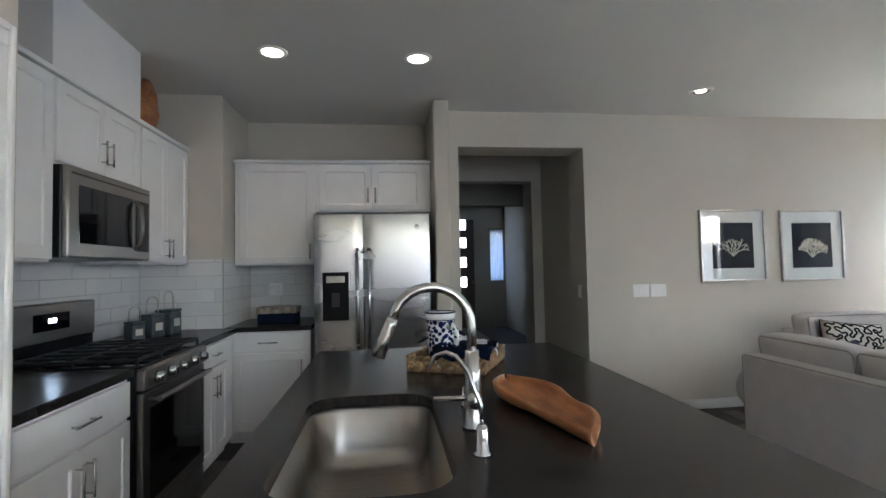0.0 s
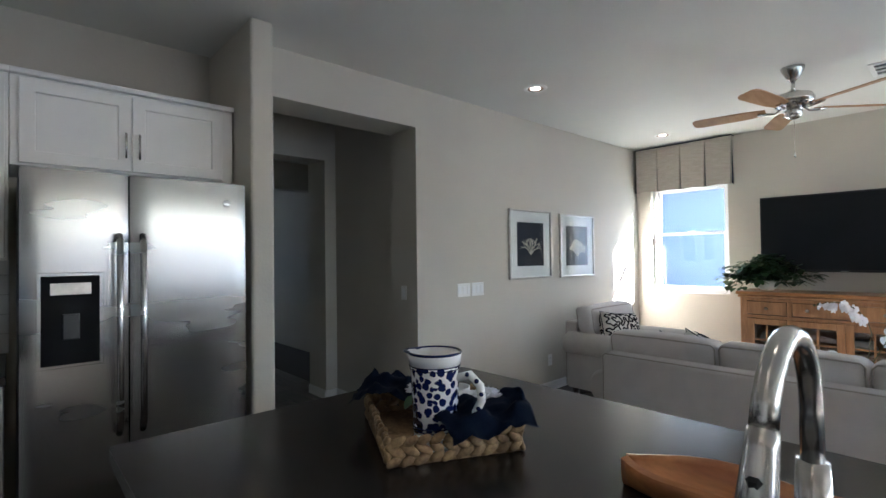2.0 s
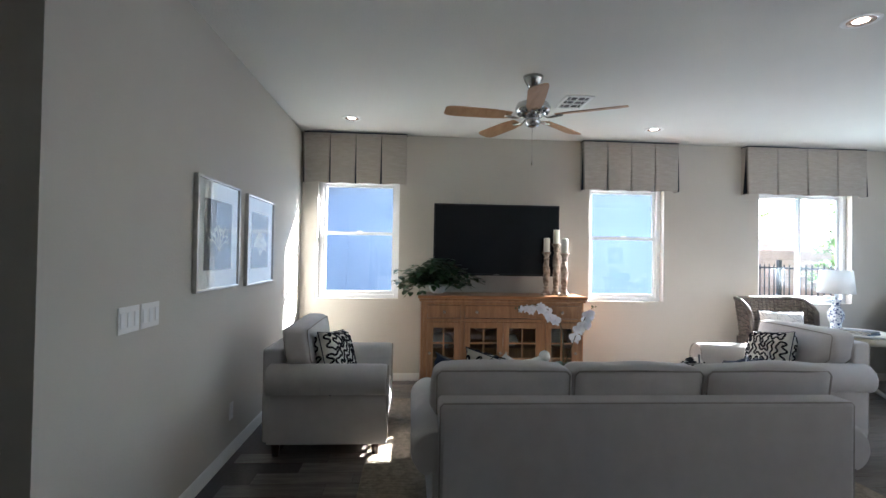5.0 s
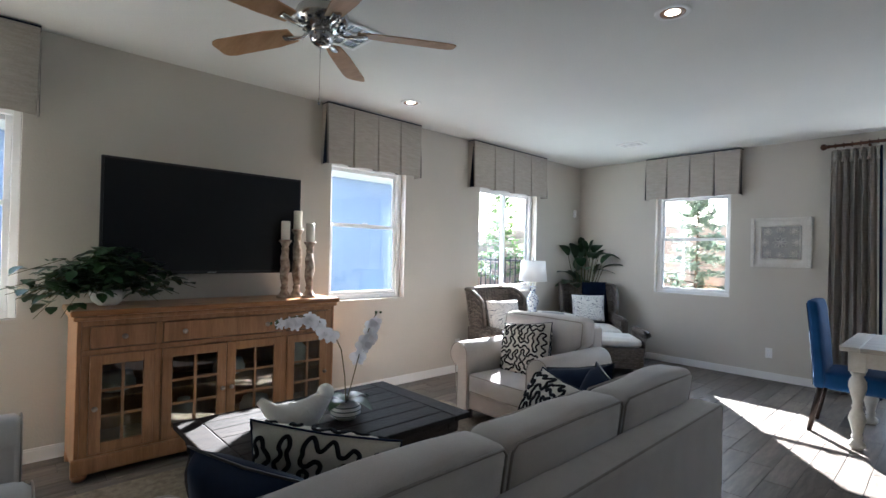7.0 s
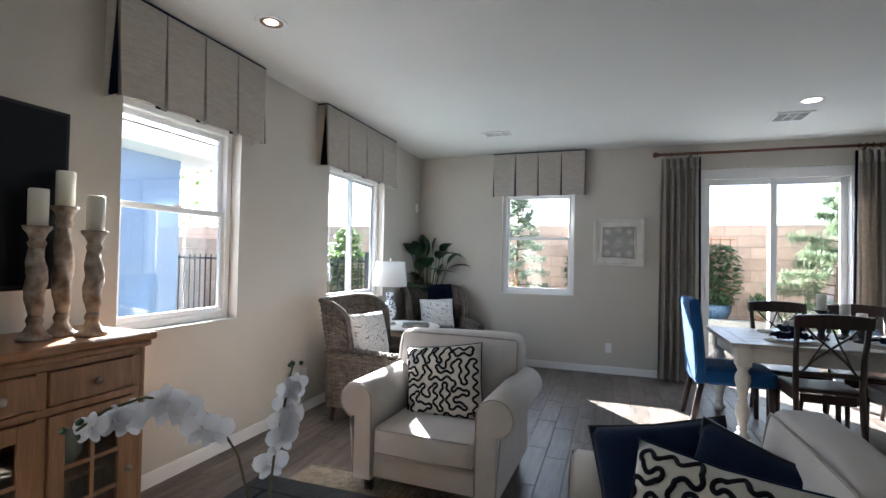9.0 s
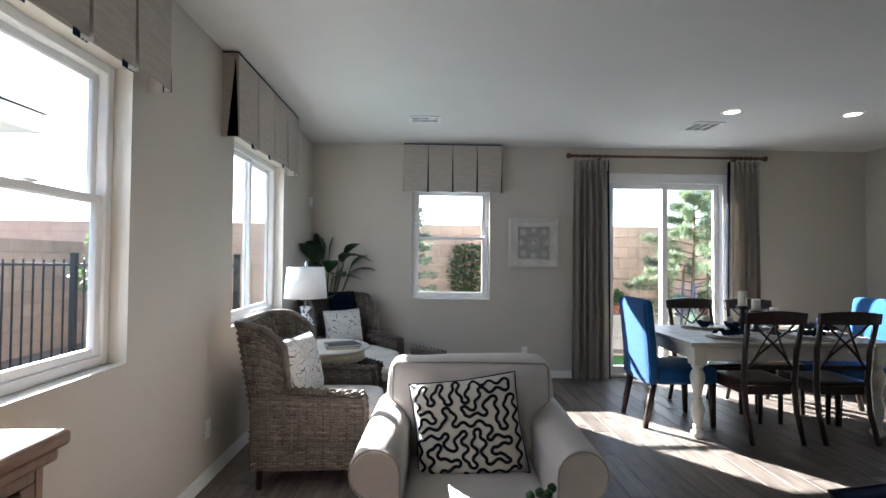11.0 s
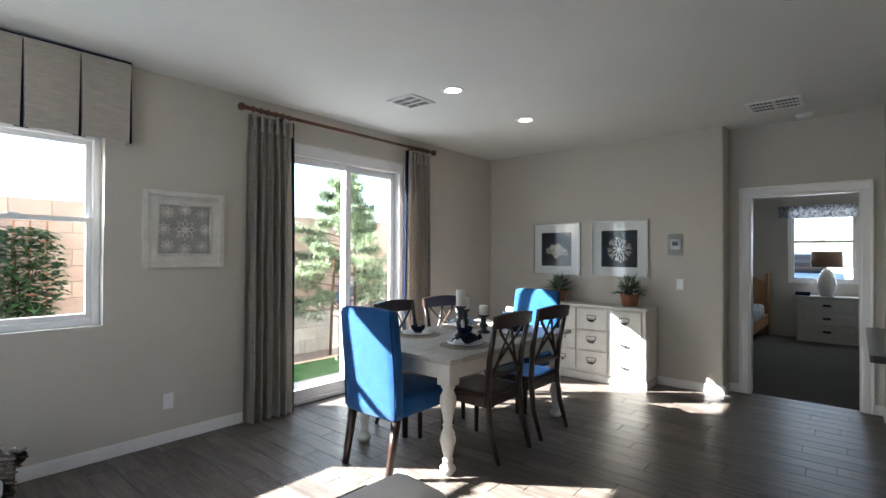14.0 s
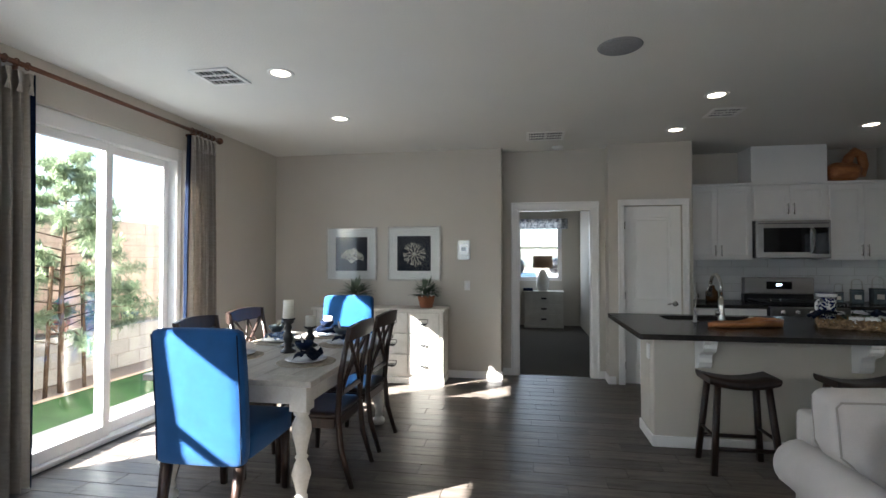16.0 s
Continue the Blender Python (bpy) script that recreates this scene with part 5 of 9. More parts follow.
def sofa(name, label, category, m, width, depth, seats, back=0.75, cush=0.875):
    """Rolled-arm upholstered seat, front towards +y, centred on x, rear at y=0."""
    t = thing(name, label, category, m)
    hw = width / 2
    ax, ah, ar = hw - 0.142, 0.645, 0.105
    part("base", B((-hw + 0.15, 0.03, 0.10), (hw - 0.15, depth - 0.05, 0.245), 0.02), LINEN, t)
    bw = hw - 0.12
    part("back", B((-bw, 0.0, 0.10), (bw, 0.135, back), 0.022, 3), LINEN, t)
    piping([(-bw + 0.006, 0.006, 0.12), (-bw + 0.006, 0.006, back - 0.02), (-bw + 0.02, 0.006, back - 0.005), (bw - 0.02, 0.006, back - 0.005), (bw - 0.006, 0.006, back - 0.02), (bw - 0.006, 0.006, 0.12)], t, 0.004)
    for s in (-1, 1):
        bm = bmesh.new()
        rolled_arm(bm, s * ax, 0.04, depth - 0.02, ah, ar, s)
        a = part("arm", bm, LINEN, t)
        ring = []
        for i in range(15):
            an = radians(180 - 250 * i / 14)
            ring.append((s * ax + (0.35 * ar + (ar - 0.006) * math.cos(an)) * s, depth - 0.018, ah - ar + (ar - 0.006) * math.sin(an)))
        ring = [(s * ax - 0.066 * s, depth - 0.018, 0.13)] + ring + [(s * ax + 0.046 * s, depth - 0.018, 0.13)]
        piping(ring, a, 0.004)
    inner = ax - 0.07
    w, cw = 2 * inner / seats, 2 * (hw - 0.105) / seats
    for i in range(seats):
        x0 = -inner + i * w
        bm = bmesh.new()
        soft_box(bm, (x0 + 0.004, 0.13, 0.245), (x0 + w - 0.004, depth - 0.02, 0.405), 0.03, 0.014, 8, wobble=0.005, seed=i)
        c = part("seat_cushion", bm, LINEN, t)
        for z in (0.262, 0.390):
            piping([(x0 + 0.02, 0.3, z), (x0 + 0.02, depth - 0.04, z), (x0 + 0.04, depth - 0.018, z), (x0 + w - 0.04, depth - 0.018, z), (x0 + w - 0.02, depth - 0.04, z), (x0 + w - 0.02, 0.3, z)], c, 0.004)
        c0 = -cw * seats / 2 + i * cw
        back_cushion(t, c0, c0 + cw, 0.19, 0.365, 0.40, cush, i * 7 + width, inner)
    for sx in (-1, 1):
        for y in (0.09, depth - 0.10):
            bm = bmesh.new()
            tube(bm, [(sx * (hw - 0.16), y, 0.11), (sx * (hw - 0.16), y, 0.0)], [0.038, 0.026], 4)
            part("leg", bm, DARKWOOD, t)
    return t


# facing +x: front of the model turned to the east
sofa("sofa", "greige linen three-seat sofa with rolled arms", "sofa", pose(2.30, 2.105, 0, 0, 0, -90), 2.15, 0.95, 3, 0.765, 0.88)
sofa("armchair", "greige linen armchair with rolled arms in sunlight", "armchair", pose(4.03, -0.29, 0, 0, 0, -2), 1.03, 0.90, 1, 0.80, 0.865)
sofa("armchair", "greige linen armchair with rolled arms against the wall", "armchair", pose(3.99, 4.19, 0, 0, 0, 180), 1.04, 0.87, 1, 0.74, 0.88)


def line_print(name, ground, ink, scale, width, warp):
    """Cloth printed with one winding line: the level lines of a noise."""
    m = bpy.data.materials.new(name)
    m.use_nodes = True
    n, l = m.node_tree.nodes, m.node_tree.links
    b = n["Principled BSDF"]
    b.inputs["Roughness"].default_value = 0.9
    b.inputs["Specular IOR Level"].default_value = 0.2
    tc = n.new("ShaderNodeTexCoord")
    info = n.new("ShaderNodeObjectInfo")
    sh = n.new("ShaderNodeVectorMath")
    sh.operation = "MULTIPLY_ADD"
    sh.inputs[1].default_value = (7.0, 3.0, 5.0)
    l.new(info.outputs["Random"], sh.inputs[0])
    l.new(tc.outputs["Object"], sh.inputs[2])
    nz = n.new("ShaderNodeTexNoise")
    nz.inputs["Scale"].default_value, nz.inputs["Detail"].default_value = scale, 0.0
    nz.inputs["Distortion"].default_value = warp
    l.new(sh.outputs[0], nz.inputs["Vector"])
    mul = n.new("ShaderNodeMath")
    mul.operation = "MULTIPLY"
    mul.inputs[1].default_value = 5.0
    l.new(nz.outputs["Fac"], mul.inputs[0])
    pp = n.new("ShaderNodeMath")
    pp.operation = "PINGPONG"
    pp.inputs[1].default_value = 0.5
    l.new(mul.outputs[0], pp.inputs[0])
    r = n.new("ShaderNodeValToRGB")
    r.color_ramp.elements[0].position, r.color_ramp.elements[1].position = width, width + 0.04
    r.color_ramp.elements[0].color, r.color_ramp.elements[1].color = (*ink, 1), (*ground, 1)
    l.new(pp.outputs[0], r.inputs["Fac"])
    l.new(r.outputs[0], b.inputs["Base Color"])
    wv = n.new("ShaderNodeTexNoise")
    wv.inputs["Scale"].default_value = 300
    l.new(tc.outputs["Object"], wv.inputs["Vector"])
    bp = n.new("ShaderNodeBump")
    bp.inputs["Strength"].default_value, bp.inputs["Distance"].default_value = 0.25, 0.005
    l.new(wv.outputs["Fac"], bp.inputs["Height"])
    l.new(bp.outputs[0], b.inputs["Normal"])
    return m


SQUIGGLE = material("squiggle_cotton", (0.62, 0.585, 0.52), 0.9, grain=10, dark=(0.56, 0.53, 0.47), fine=0.2, fine_scale=200, bump=0.3, bump_scale=300, spec=0.2)
BLACKCORD = material("black_cord", (0.010, 0.010, 0.014), 0.85, grain=40, dark=(0.006, 0.006, 0.009), bump=0.4, bump_scale=400, spec=0.2)
BIRDCLOTH = line_print("bird_print_cotton", (0.66, 0.64, 0.61), (0.05, 0.06, 0.10), 9.0, 0.035, 1.8)
STRIPE = material("navy_stripe_cloth", (0.45, 0.44, 0.42), 0.9, grain=30, dark=(0.015, 0.02, 0.05), stretch=(1, 1.2, 0.01), detail=0)


def meander(n, seed):
    """A closed wandering line that fills a square from -0.5 to 0.5, rounded at its turns."""
    R = random.Random(seed)
    seen, stack, links = {(0, 0)}, [(0, 0)], set()
    while stack:
        x, y = stack[-1]
        free = [(x + a, y + b) for a, b in ((1, 0), (-1, 0), (0, 1), (0, -1)) if 0 <= x + a < n and 0 <= y + b < n and (x + a, y + b) not in seen]
        if not free:
            stack.pop()
            continue
        if len(stack) > 1 and R.random() < 0.85:
            # rather a bend than a straight run
            back = stack[-2]
            bends = [c for c in free if c[0] != back[0] and c[1] != back[1]]
            free = bends or free
        c = R.choice(free)
        seen.add(c)
        links.add(frozenset(((x, y), c)))
        stack.append(c)
        stack.append(stack.pop(R.randrange(len(stack))))
    near = {}
    for i in range(2 * n):
        for j in range(2 * n):
            out = []
            for a, b in ((1, 0), (-1, 0), (0, 1), (0, -1)):
                p, q = (i // 2, j // 2), ((i + a) // 2, (j + b) // 2)
                if not (0 <= i + a < 2 * n and 0 <= j + b < 2 * n):
                    continue
                if p == q:
                    # an edge inside a cell stays where no link crosses it
                    other = (p[0] + (1 if i % 2 else -1), p[1]) if b else (p[0], p[1] + (1 if j % 2 else -1))
                    if frozenset((p, other)) not in links:
                        out.append((i + a, j + b))
                elif frozenset((p, q)) in links:
                    out.append((i + a, j + b))
            near[i, j] = out
    way, last, here = [], None, (0, 0)
    while True:
        way.append(((here[0] + 0.5) / (2 * n) - 0.5 + R.uniform(-0.020, 0.020), (here[1] + 0.5) / (2 * n) - 0.5 + R.uniform(-0.020, 0.020)))
        ahead = [c for c in near[here] if c != last]
        last, here = here, ahead[0]
        if here == (0, 0):
            break
    for _ in range(3):
        way = [((1 - k) * p[0] + k * q[0], (1 - k) * p[1] + k * q[1]) for p, q in zip(way, way[1:] + way[:1]) for k in (0.25, 0.75)]
    # short waves across the line
    out, run = [], 0.0
    for i, p in enumerate(way):
        q, r = way[i - 1], way[(i + 1) % len(way)]
        run += math.hypot(p[0] - q[0], p[1] - q[1])
        d = math.hypot(r[0] - q[0], r[1] - q[1]) or 1.0
        a = 0.021 * math.sin(2 * math.pi * run / 0.155)
        out.append((max(-0.5, min(0.5, p[0] - (r[1] - q[1]) / d * a)), max(-0.5, min(0.5, p[1] + (r[0] - q[0]) / d * a))))
    return out + out[:1]


def throw_pillow(m, w, h, d, mat, label, seed, group="throw pillows"):
    t = thing("throw_pillow", label, "pillow", m, group)
    bm = bmesh.new()
    pillow(bm, w, h, d, seed=seed)
    skin = BVHTree.FromBMesh(bm)
    cover = part("cover", bm, mat, t)
    if mat is SQUIGGLE:
        line = meander(6, seed)
        for s in (-1, 1):
            pts = []
            for u, v in line:
                p = skin.ray_cast(Vector((u * w * 0.93, s * 0.5, v * h * 0.93)), Vector((0, -s, 0)))[0]
                if p is not None:
                    pts.append(p + Vector((0, s * 0.001, 0)))
            bm = bmesh.new()
            tube(bm, pts, 0.0074, 6, cap=False)
            part("cord", bm, BLACKCORD, cover, "black appliqued cord")
    bm = bmesh.new()
    k = 24
    pts = []
    for i in range(4 * k + 1):
        s, u = divmod(i, k)
        u = -1 + 2 * u / k
        x, z = ((u, -1), (1, u), (-u, 1), (-1, -u), (-1, -1))[s] if s < 4 else (-1, -1)
        pin = 1 - 0.07 * (1 - abs(x * z)) * (x * x + z * z) * 0.9
        pts.append((x * w / 2 * pin, 0, z * h / 2 * pin))
    tube(bm, pts, 0.004, 5)
    part("piping", bm, NAVY if mat is not NAVY else BLACK, t)
    return t


# model stands upright across y; a positive tilt leans its top to the rear
throw_pillow(pose(4.07, 0.19, 0.592, 14, 8, -4), 0.52, 0.455, 0.17, SQUIGGLE, "cream pillow with black squiggle pattern on the armchair", 1)
throw_pillow(pose(3.81, 3.72, 0.62, 16, -6, 165), 0.46, 0.44, 0.17, SQUIGGLE, "cream pillow with black squiggle pattern on the armchair", 2)
throw_pillow(pose(3.00, 2.66, 0.615, 16, 6, -135), 0.47, 0.45, 0.16, SQUIGGLE, "cream pillow with black squiggle pattern on the sofa", 3)
throw_pillow(pose(2.85, 1.64, 0.615, 20, 0, -30), 0.47, 0.46, 0.17, SQUIGGLE, "cream pillow with black squiggle pattern on the sofa", 4)
throw_pillow(pose(2.90, 2.91, 0.62, 14, 0, -160), 0.44, 0.42, 0.14, NAVY, "plain navy pillow on the sofa", 5)
throw_pillow(pose(2.92, 1.30, 0.625, 20, 14, -8), 0.44, 0.42, 0.14, NAVY, "plain navy pillow on the sofa", 6)
throw_pillow(pose(2.71, 1.46, 0.635, 16, -10, -40), 0.44, 0.42, 0.14, NAVY, "plain navy pillow on the sofa", 7)

# rug
rug = thing("area_rug", "ribbed natural jute rug under the coffee table", "rug", pose(0, 0, 0.0))
part("backing", B((2.75, 0.35, 0.001), (4.92, 3.48, 0.008)), RUG, rug)
bm = bmesh.new()
n = 104
for i in range(n):
    x = 2.76 + i * (2.15 / n)
    rows = [[bm.verts.new((x + dx, y, z)) for dx, z in ((0, 0.008), (0.005, 0.015), (0.0155, 0.015), (0.0205, 0.008))] for y in (0.355, 3.475)]
    for k in range(3):
        bm.faces.new((rows[0][k], rows[0][k + 1], rows[1][k + 1], rows[1][k]))
tagged(part("rib", bm, RUG, rug), kind="stuff")

# sideboard
sb = thing("sideboard", "honey pine sideboard with glazed doors below the television", "sideboard", pose(5.10, 1.40, 0, 0, 0, 0))
L, D, HT = 1.68, 0.46, 1.0


def sbb(lo, hi, bev=0.004):
    return B((lo[0], lo[1], lo[2]), (hi[0], hi[1], hi[2]), bev)


part("top", sbb((-0.035, -0.035, 0.965), (D, L + 0.035, 1.0), 0.01), PINETOP, sb)
part("moulding", sbb((-0.02, -0.02, 0.935), (D, L + 0.02, 0.9645), 0.01), PINE, sb)
part("back", sbb((D - 0.02, 0.0, 0.06), (D, L, 0.934), 0.002), PINE, sb)
for y in (0.0, L - 0.022):
    part("side", sbb((0.0, y, 0.06), (D - 0.0205, y + 0.022, 0.934), 0.003), PINE, sb)
part("bottom", sbb((0.0, 0.0225, 0.12), (D - 0.0205, L - 0.0225, 0.145), 0.002), PINE, sb)
part("plinth", sbb((-0.018, -0.015, 0.04), (0.02, L + 0.015, 0.135), 0.008), PINE, sb)
part("shelf", sbb((0.03, 0.023, 0.44), (D - 0.021, L - 0.023, 0.46), 0.002), PINE, sb)
part("rail", sbb((0.0, 0.0225, 0.735), (0.02, L - 0.0225, 0.765), 0.003), PINE, sb)
part("drawer_floor", sbb((0.021, 0.0225, 0.74), (D - 0.0205, L - 0.0225, 0.76), 0.003), PINE, sb)
part("top_rail", sbb((0.0, 0.0225, 0.905), (0.02, L - 0.0225, 0.934), 0.003), PINE, sb)
for y0, y1 in ((0.0225, 0.062), (0.403, 0.442), (1.238, 1.277), (L - 0.062, L - 0.0225)):
    part("drawer_stile", sbb((0.0, y0, 0.7655), (0.0195, y1, 0.9045), 0.002), PINE, sb)
for y in (0.0225, 0.40, 1.24, L - 0.0625):
    part("stile", sbb((0.0, y, 0.136), (0.0195, y + 0.04, 0.7345), 0.003), PINE, sb)
for y0, y1 in ((0.065, 0.40), (0.445, 1.235), (1.28, L - 0.065)):
    dr = part("drawer", sbb((-0.012, y0, 0.772), (0.0195, y1, 0.90), 0.005), PINE, sb)
    for y in ((y0 + y1) / 2,) if y1 - y0 < 0.5 else (y0 + 0.12, y1 - 0.12):
        bm = bmesh.new()
        lathe(bm, [(0, 0), (0.008, 0), (0.007, 0.012), (0.016, 0.018), (0.016, 0.026), (0, 0.03)], 14, m=pose(-0.012, y, 0.835, 0, -90, 0))
        part("knob", bm, CANEWOOD, dr, "dull bronze knob")
for y0, y1, ky in ((0.065, 0.398, 0.09), (0.442, 0.838, 0.81), (0.842, 1.238, 0.87), (1.282, L - 0.065, L - 0.09)):
    bm = bmesh.new()
    z0, z1, f = 0.15, 0.73, 0.06
    for lo, hi in (((-0.012, y0, z0), (0.006, y0 + f, z1)), ((-0.012, y1 - f, z0), (0.006, y1, z1)), ((-0.012, y0 + f, z0), (0.006, y1 - f, z0 + f)), ((-0.012, y0 + f, z1 - f), (0.006, y1 - f, z1))):
        box(bm, lo, hi, 0.003, 1)
    d = part("door", bm, PINE, sb)
    bm = bmesh.new()
    ym = (y0 + y1) / 2
    box(bm, (-0.010, ym - 0.008, z0 + f), (0.002, ym + 0.008, z1 - f))
    for k in (1, 2):
        z = z0 + f + (z1 - z0 - 2 * f) * k / 3
        box(bm, (-0.0095, y0 + f, z - 0.008), (0.0015, ym - 0.008, z + 0.008))
        box(bm, (-0.0095, ym + 0.008, z - 0.008), (0.0015, y1 - f, z + 0.008))
    part("muntins", bm, PINE, d)
    part("glass", B((0.0025, y0 + f, z0 + f), (0.0045, y1 - f, z1 - f)), CABGLASS, d)
    bm = bmesh.new()
    lathe(bm, [(0, 0), (0.008, 0), (0.007, 0.012), (0.015, 0.018), (0.015, 0.026), (0, 0.03)], 14, m=pose(-0.012, ky, 0.42, 0, -90, 0))
    part("knob", bm, CANEWOOD, d, "dull bronze knob")
for x in (0.03, D - 0.05):
    for y in (0.03, L - 0.03):
        bm = bmesh.new()
        lathe(bm, [(0, 0), (0.03, 0), (0.042, 0.02), (0.042, 0.03), (0.025, 0.0395), (0, 0.0395)] if x < 0.1 else [(0, 0), (0.035, 0), (0.035, 0.0595), (0, 0.0595)], 16, at=(x, y, 0))
        part("foot", bm, PINE, sb)
# things inside the sideboard
for y, z, k in ((1.62, 0.46, 0), (2.15, 0.46, 1), (2.45, 0.145, 0), (1.95, 0.145, 1), (2.85, 0.46, 1)):
    t = thing("stacked_crockery" if k else "ginger_jar", "white crockery stacked inside the sideboard" if k else "pierced white ceramic jar inside the sideboard", "crockery", pose(5.30, y, z))
    bm = bmesh.new()
    if k:
        lathe(bm, [(0, 0), (0.07, 0), (0.11, 0.02), (0.11, 0.06), (0.10, 0.07), (0.09, 0.11), (0, 0.11)], 20)
    else:
        lathe(bm, [(0, 0), (0.05, 0), (0.075, 0.04), (0.075, 0.13), (0.04, 0.17), (0.04, 0.19), (0, 0.19)], 20)
    part("ware", bm, WHITECLAY, t)

# television on its bracket
tv = thing("television", "large flat black television on a wall bracket", "television", pose(5.36, 2.27, 1.58))
part("cabinet", B((0.012, -0.675, -0.375), (0.055, 0.675, 0.375), 0.008), BLACK, tv)
part("bezel", B((0.0, -0.685, -0.385), (0.0115, 0.685, 0.385), 0.006), BLACK, tv)
part("screen", B((-0.0025, -0.668, -0.362), (-0.0005, 0.668, 0.368)), SCREEN, tv)
part("badge", B((-0.002, -0.03, -0.379), (-0.0003, 0.03, -0.373)), SILVER, tv)
part("bracket", B((0.0555, -0.2, -0.15), (E - 5.36 - 0.0005, 0.2, 0.15), 0.004, 1), BLACK, tv)


# candlesticks
def candlestick(m, h, ch):
    t = thing("candlestick", "turned whitewashed wooden candlestick with ivory pillar candle", "candlestick", m, "candlesticks")
    bm = bmesh.new()
    lathe(bm, [(0, 0), (0.058, 0), (0.060, 0.012), (0.045, 0.022), (0.035, 0.04), (0.024, 0.06), (0.030, 0.08), (0.022, 0.10), (0.0, 0.10)], 20)
    part("foot", bm, CANEWOOD, t)
    n, k = 40, 16
    bm = bmesh.new()
    z0, z1 = 0.10, h - 0.09
    rings = []
    for i in range(n + 1):
        u = i / n
        r = 0.023 + 0.012 * math.sin(math.pi * u)
        rings.append([bm.verts.new(((r + 0.0055 * math.cos(3 * a + u * 11)) * math.cos(a), (r + 0.0055 * math.cos(3 * a + u * 11)) * math.sin(a), z0 + (z1 - z0) * u)) for a in (2 * math.pi * q / k for q in range(k))])
    for a, b in zip(rings, rings[1:]):
        for i in range(k):
            bm.faces.new((a[i], a[(i + 1) % k], b[(i + 1) % k], b[i])).smooth = True
    part("twisted_stem", bm, CANEWOOD, t)
    bm = bmesh.new()
    lathe(bm, [(0, z1), (0.026, z1), (0.032, z1 + 0.02), (0.025, z1 + 0.035), (0.034, z1 + 0.06), (0.048, z1 + 0.078), (0.050, h), (0.0, h)], 20)
    part("cup", bm, CANEWOOD, t)
    bm = bmesh.new()
    lathe(bm, [(0, h + 0.0005), (0.034, h + 0.0005), (0.035, h + ch - 0.006), (0.032, h + ch), (0.02, h + ch - 0.005), (0, h + ch - 0.006)], 20)
    c = part("candle", bm, WAX, t)
    bm = bmesh.new()
    tube(bm, [(0, 0, h + ch - 0.007), (0.001, 0, h + ch + 0.008)], 0.0015, 5)
    part("wick", bm, BLACK, c)
    return t


candlestick(pose(5.285, 1.745, 1.0), 0.46, 0.15)
candlestick(pose(5.30, 1.635, 1.0), 0.55, 0.15)
candlestick(pose(5.20, 1.575, 1.0), 0.45, 0.15)

# ivy in a white bowl
iv = thing("ivy_plant", "trailing green ivy in a ribbed white bowl", "plant", pose(5.36, 2.90, 1.0))
bm = bmesh.new()
lathe(bm, [(0, 0), (0.05, 0), (0.085, 0.03), (0.10, 0.075), (0.085, 0.10), (0.075, 0.095), (0, 0.085)], 24)
part("bowl", bm, WHITECLAY, iv)
R = random.Random(11)
stems, leaves = bmesh.new(), bmesh.new()
for i in range(120):
    a = R.uniform(0, 2 * math.pi)
    far = R.uniform(0.12, 0.46) * (1.15 if abs(math.sin(a)) > 0.6 else 0.62)
    tip = Vector((math.cos(a) * far * 0.65, math.sin(a) * far, R.uniform(0.05, 0.32) - far * 0.25))
    if math.sin(a) > 0.8 and R.random() < 0.5:
        tip = Vector((R.uniform(-0.12, 0.05), R.uniform(0.28, 0.46), R.uniform(-0.13, 0.06)))
    tip.x = min(tip.x, 0.20)
    if -0.16 < tip.y < 0.15 or tip.x > -0.1:
        tip.z = max(tip.z, 0.06)
    mid = Vector((tip.x * 0.45, tip.y * 0.45, max(tip.z, 0.1) + R.uniform(0.06, 0.14)))
    pts = [Vector((0, 0, 0.085)).lerp(mid, q / 3) for q in range(3)] + [mid.lerp(tip, q / 3) for q in range(4)]
    tube(stems, pts, 0.002, 4)
    for q in range(7):
        u = R.uniform(0.25, 1.0)
        p = pts[min(int(u * 6), 6)] + Vector([R.uniform(-0.03, 0.03) for _ in range(3)])
        b = R.uniform(0, 2 * math.pi)
        leaf(leaves, p, (math.cos(b), math.sin(b), R.uniform(-0.4, 0.5)), R.uniform(0.06, 0.10), R.uniform(0.06, 0.09), 0.3, 3)
part("stem", stems, STEM, iv)
tagged(part("foliage", leaves, LEAF, iv), kind="stuff")

# coffee table
ct = thing("coffee_table", "dark distressed plank coffee table with turned legs", "coffee table", pose(4.03, 2.04, 0.015))
tx, ty, tz = 0.44, 0.685, 0.43
for i in range(5):
    x0 = -tx + 0.11 + i * (2 * tx - 0.22) / 5
    part("plank", B((x0 + 0.0015, -ty + 0.12, tz - 0.03), (x0 + (2 * tx - 0.22) / 5 - 0.0015, ty - 0.12, tz), 0.004), COFFEEWOOD, ct)
for lo, hi in (((-tx, -ty, tz - 0.034), (tx, -ty + 0.118, tz)), ((-tx, ty - 0.118, tz - 0.034), (tx, ty, tz)), ((-tx, -ty + 0.12, tz - 0.034), (-tx + 0.108, ty - 0.12, tz)), ((tx - 0.108, -ty + 0.12, tz - 0.034), (tx, ty - 0.12, tz))):
    part("frame_board", B(lo, hi, 0.006), COFFEEWOOD, ct)
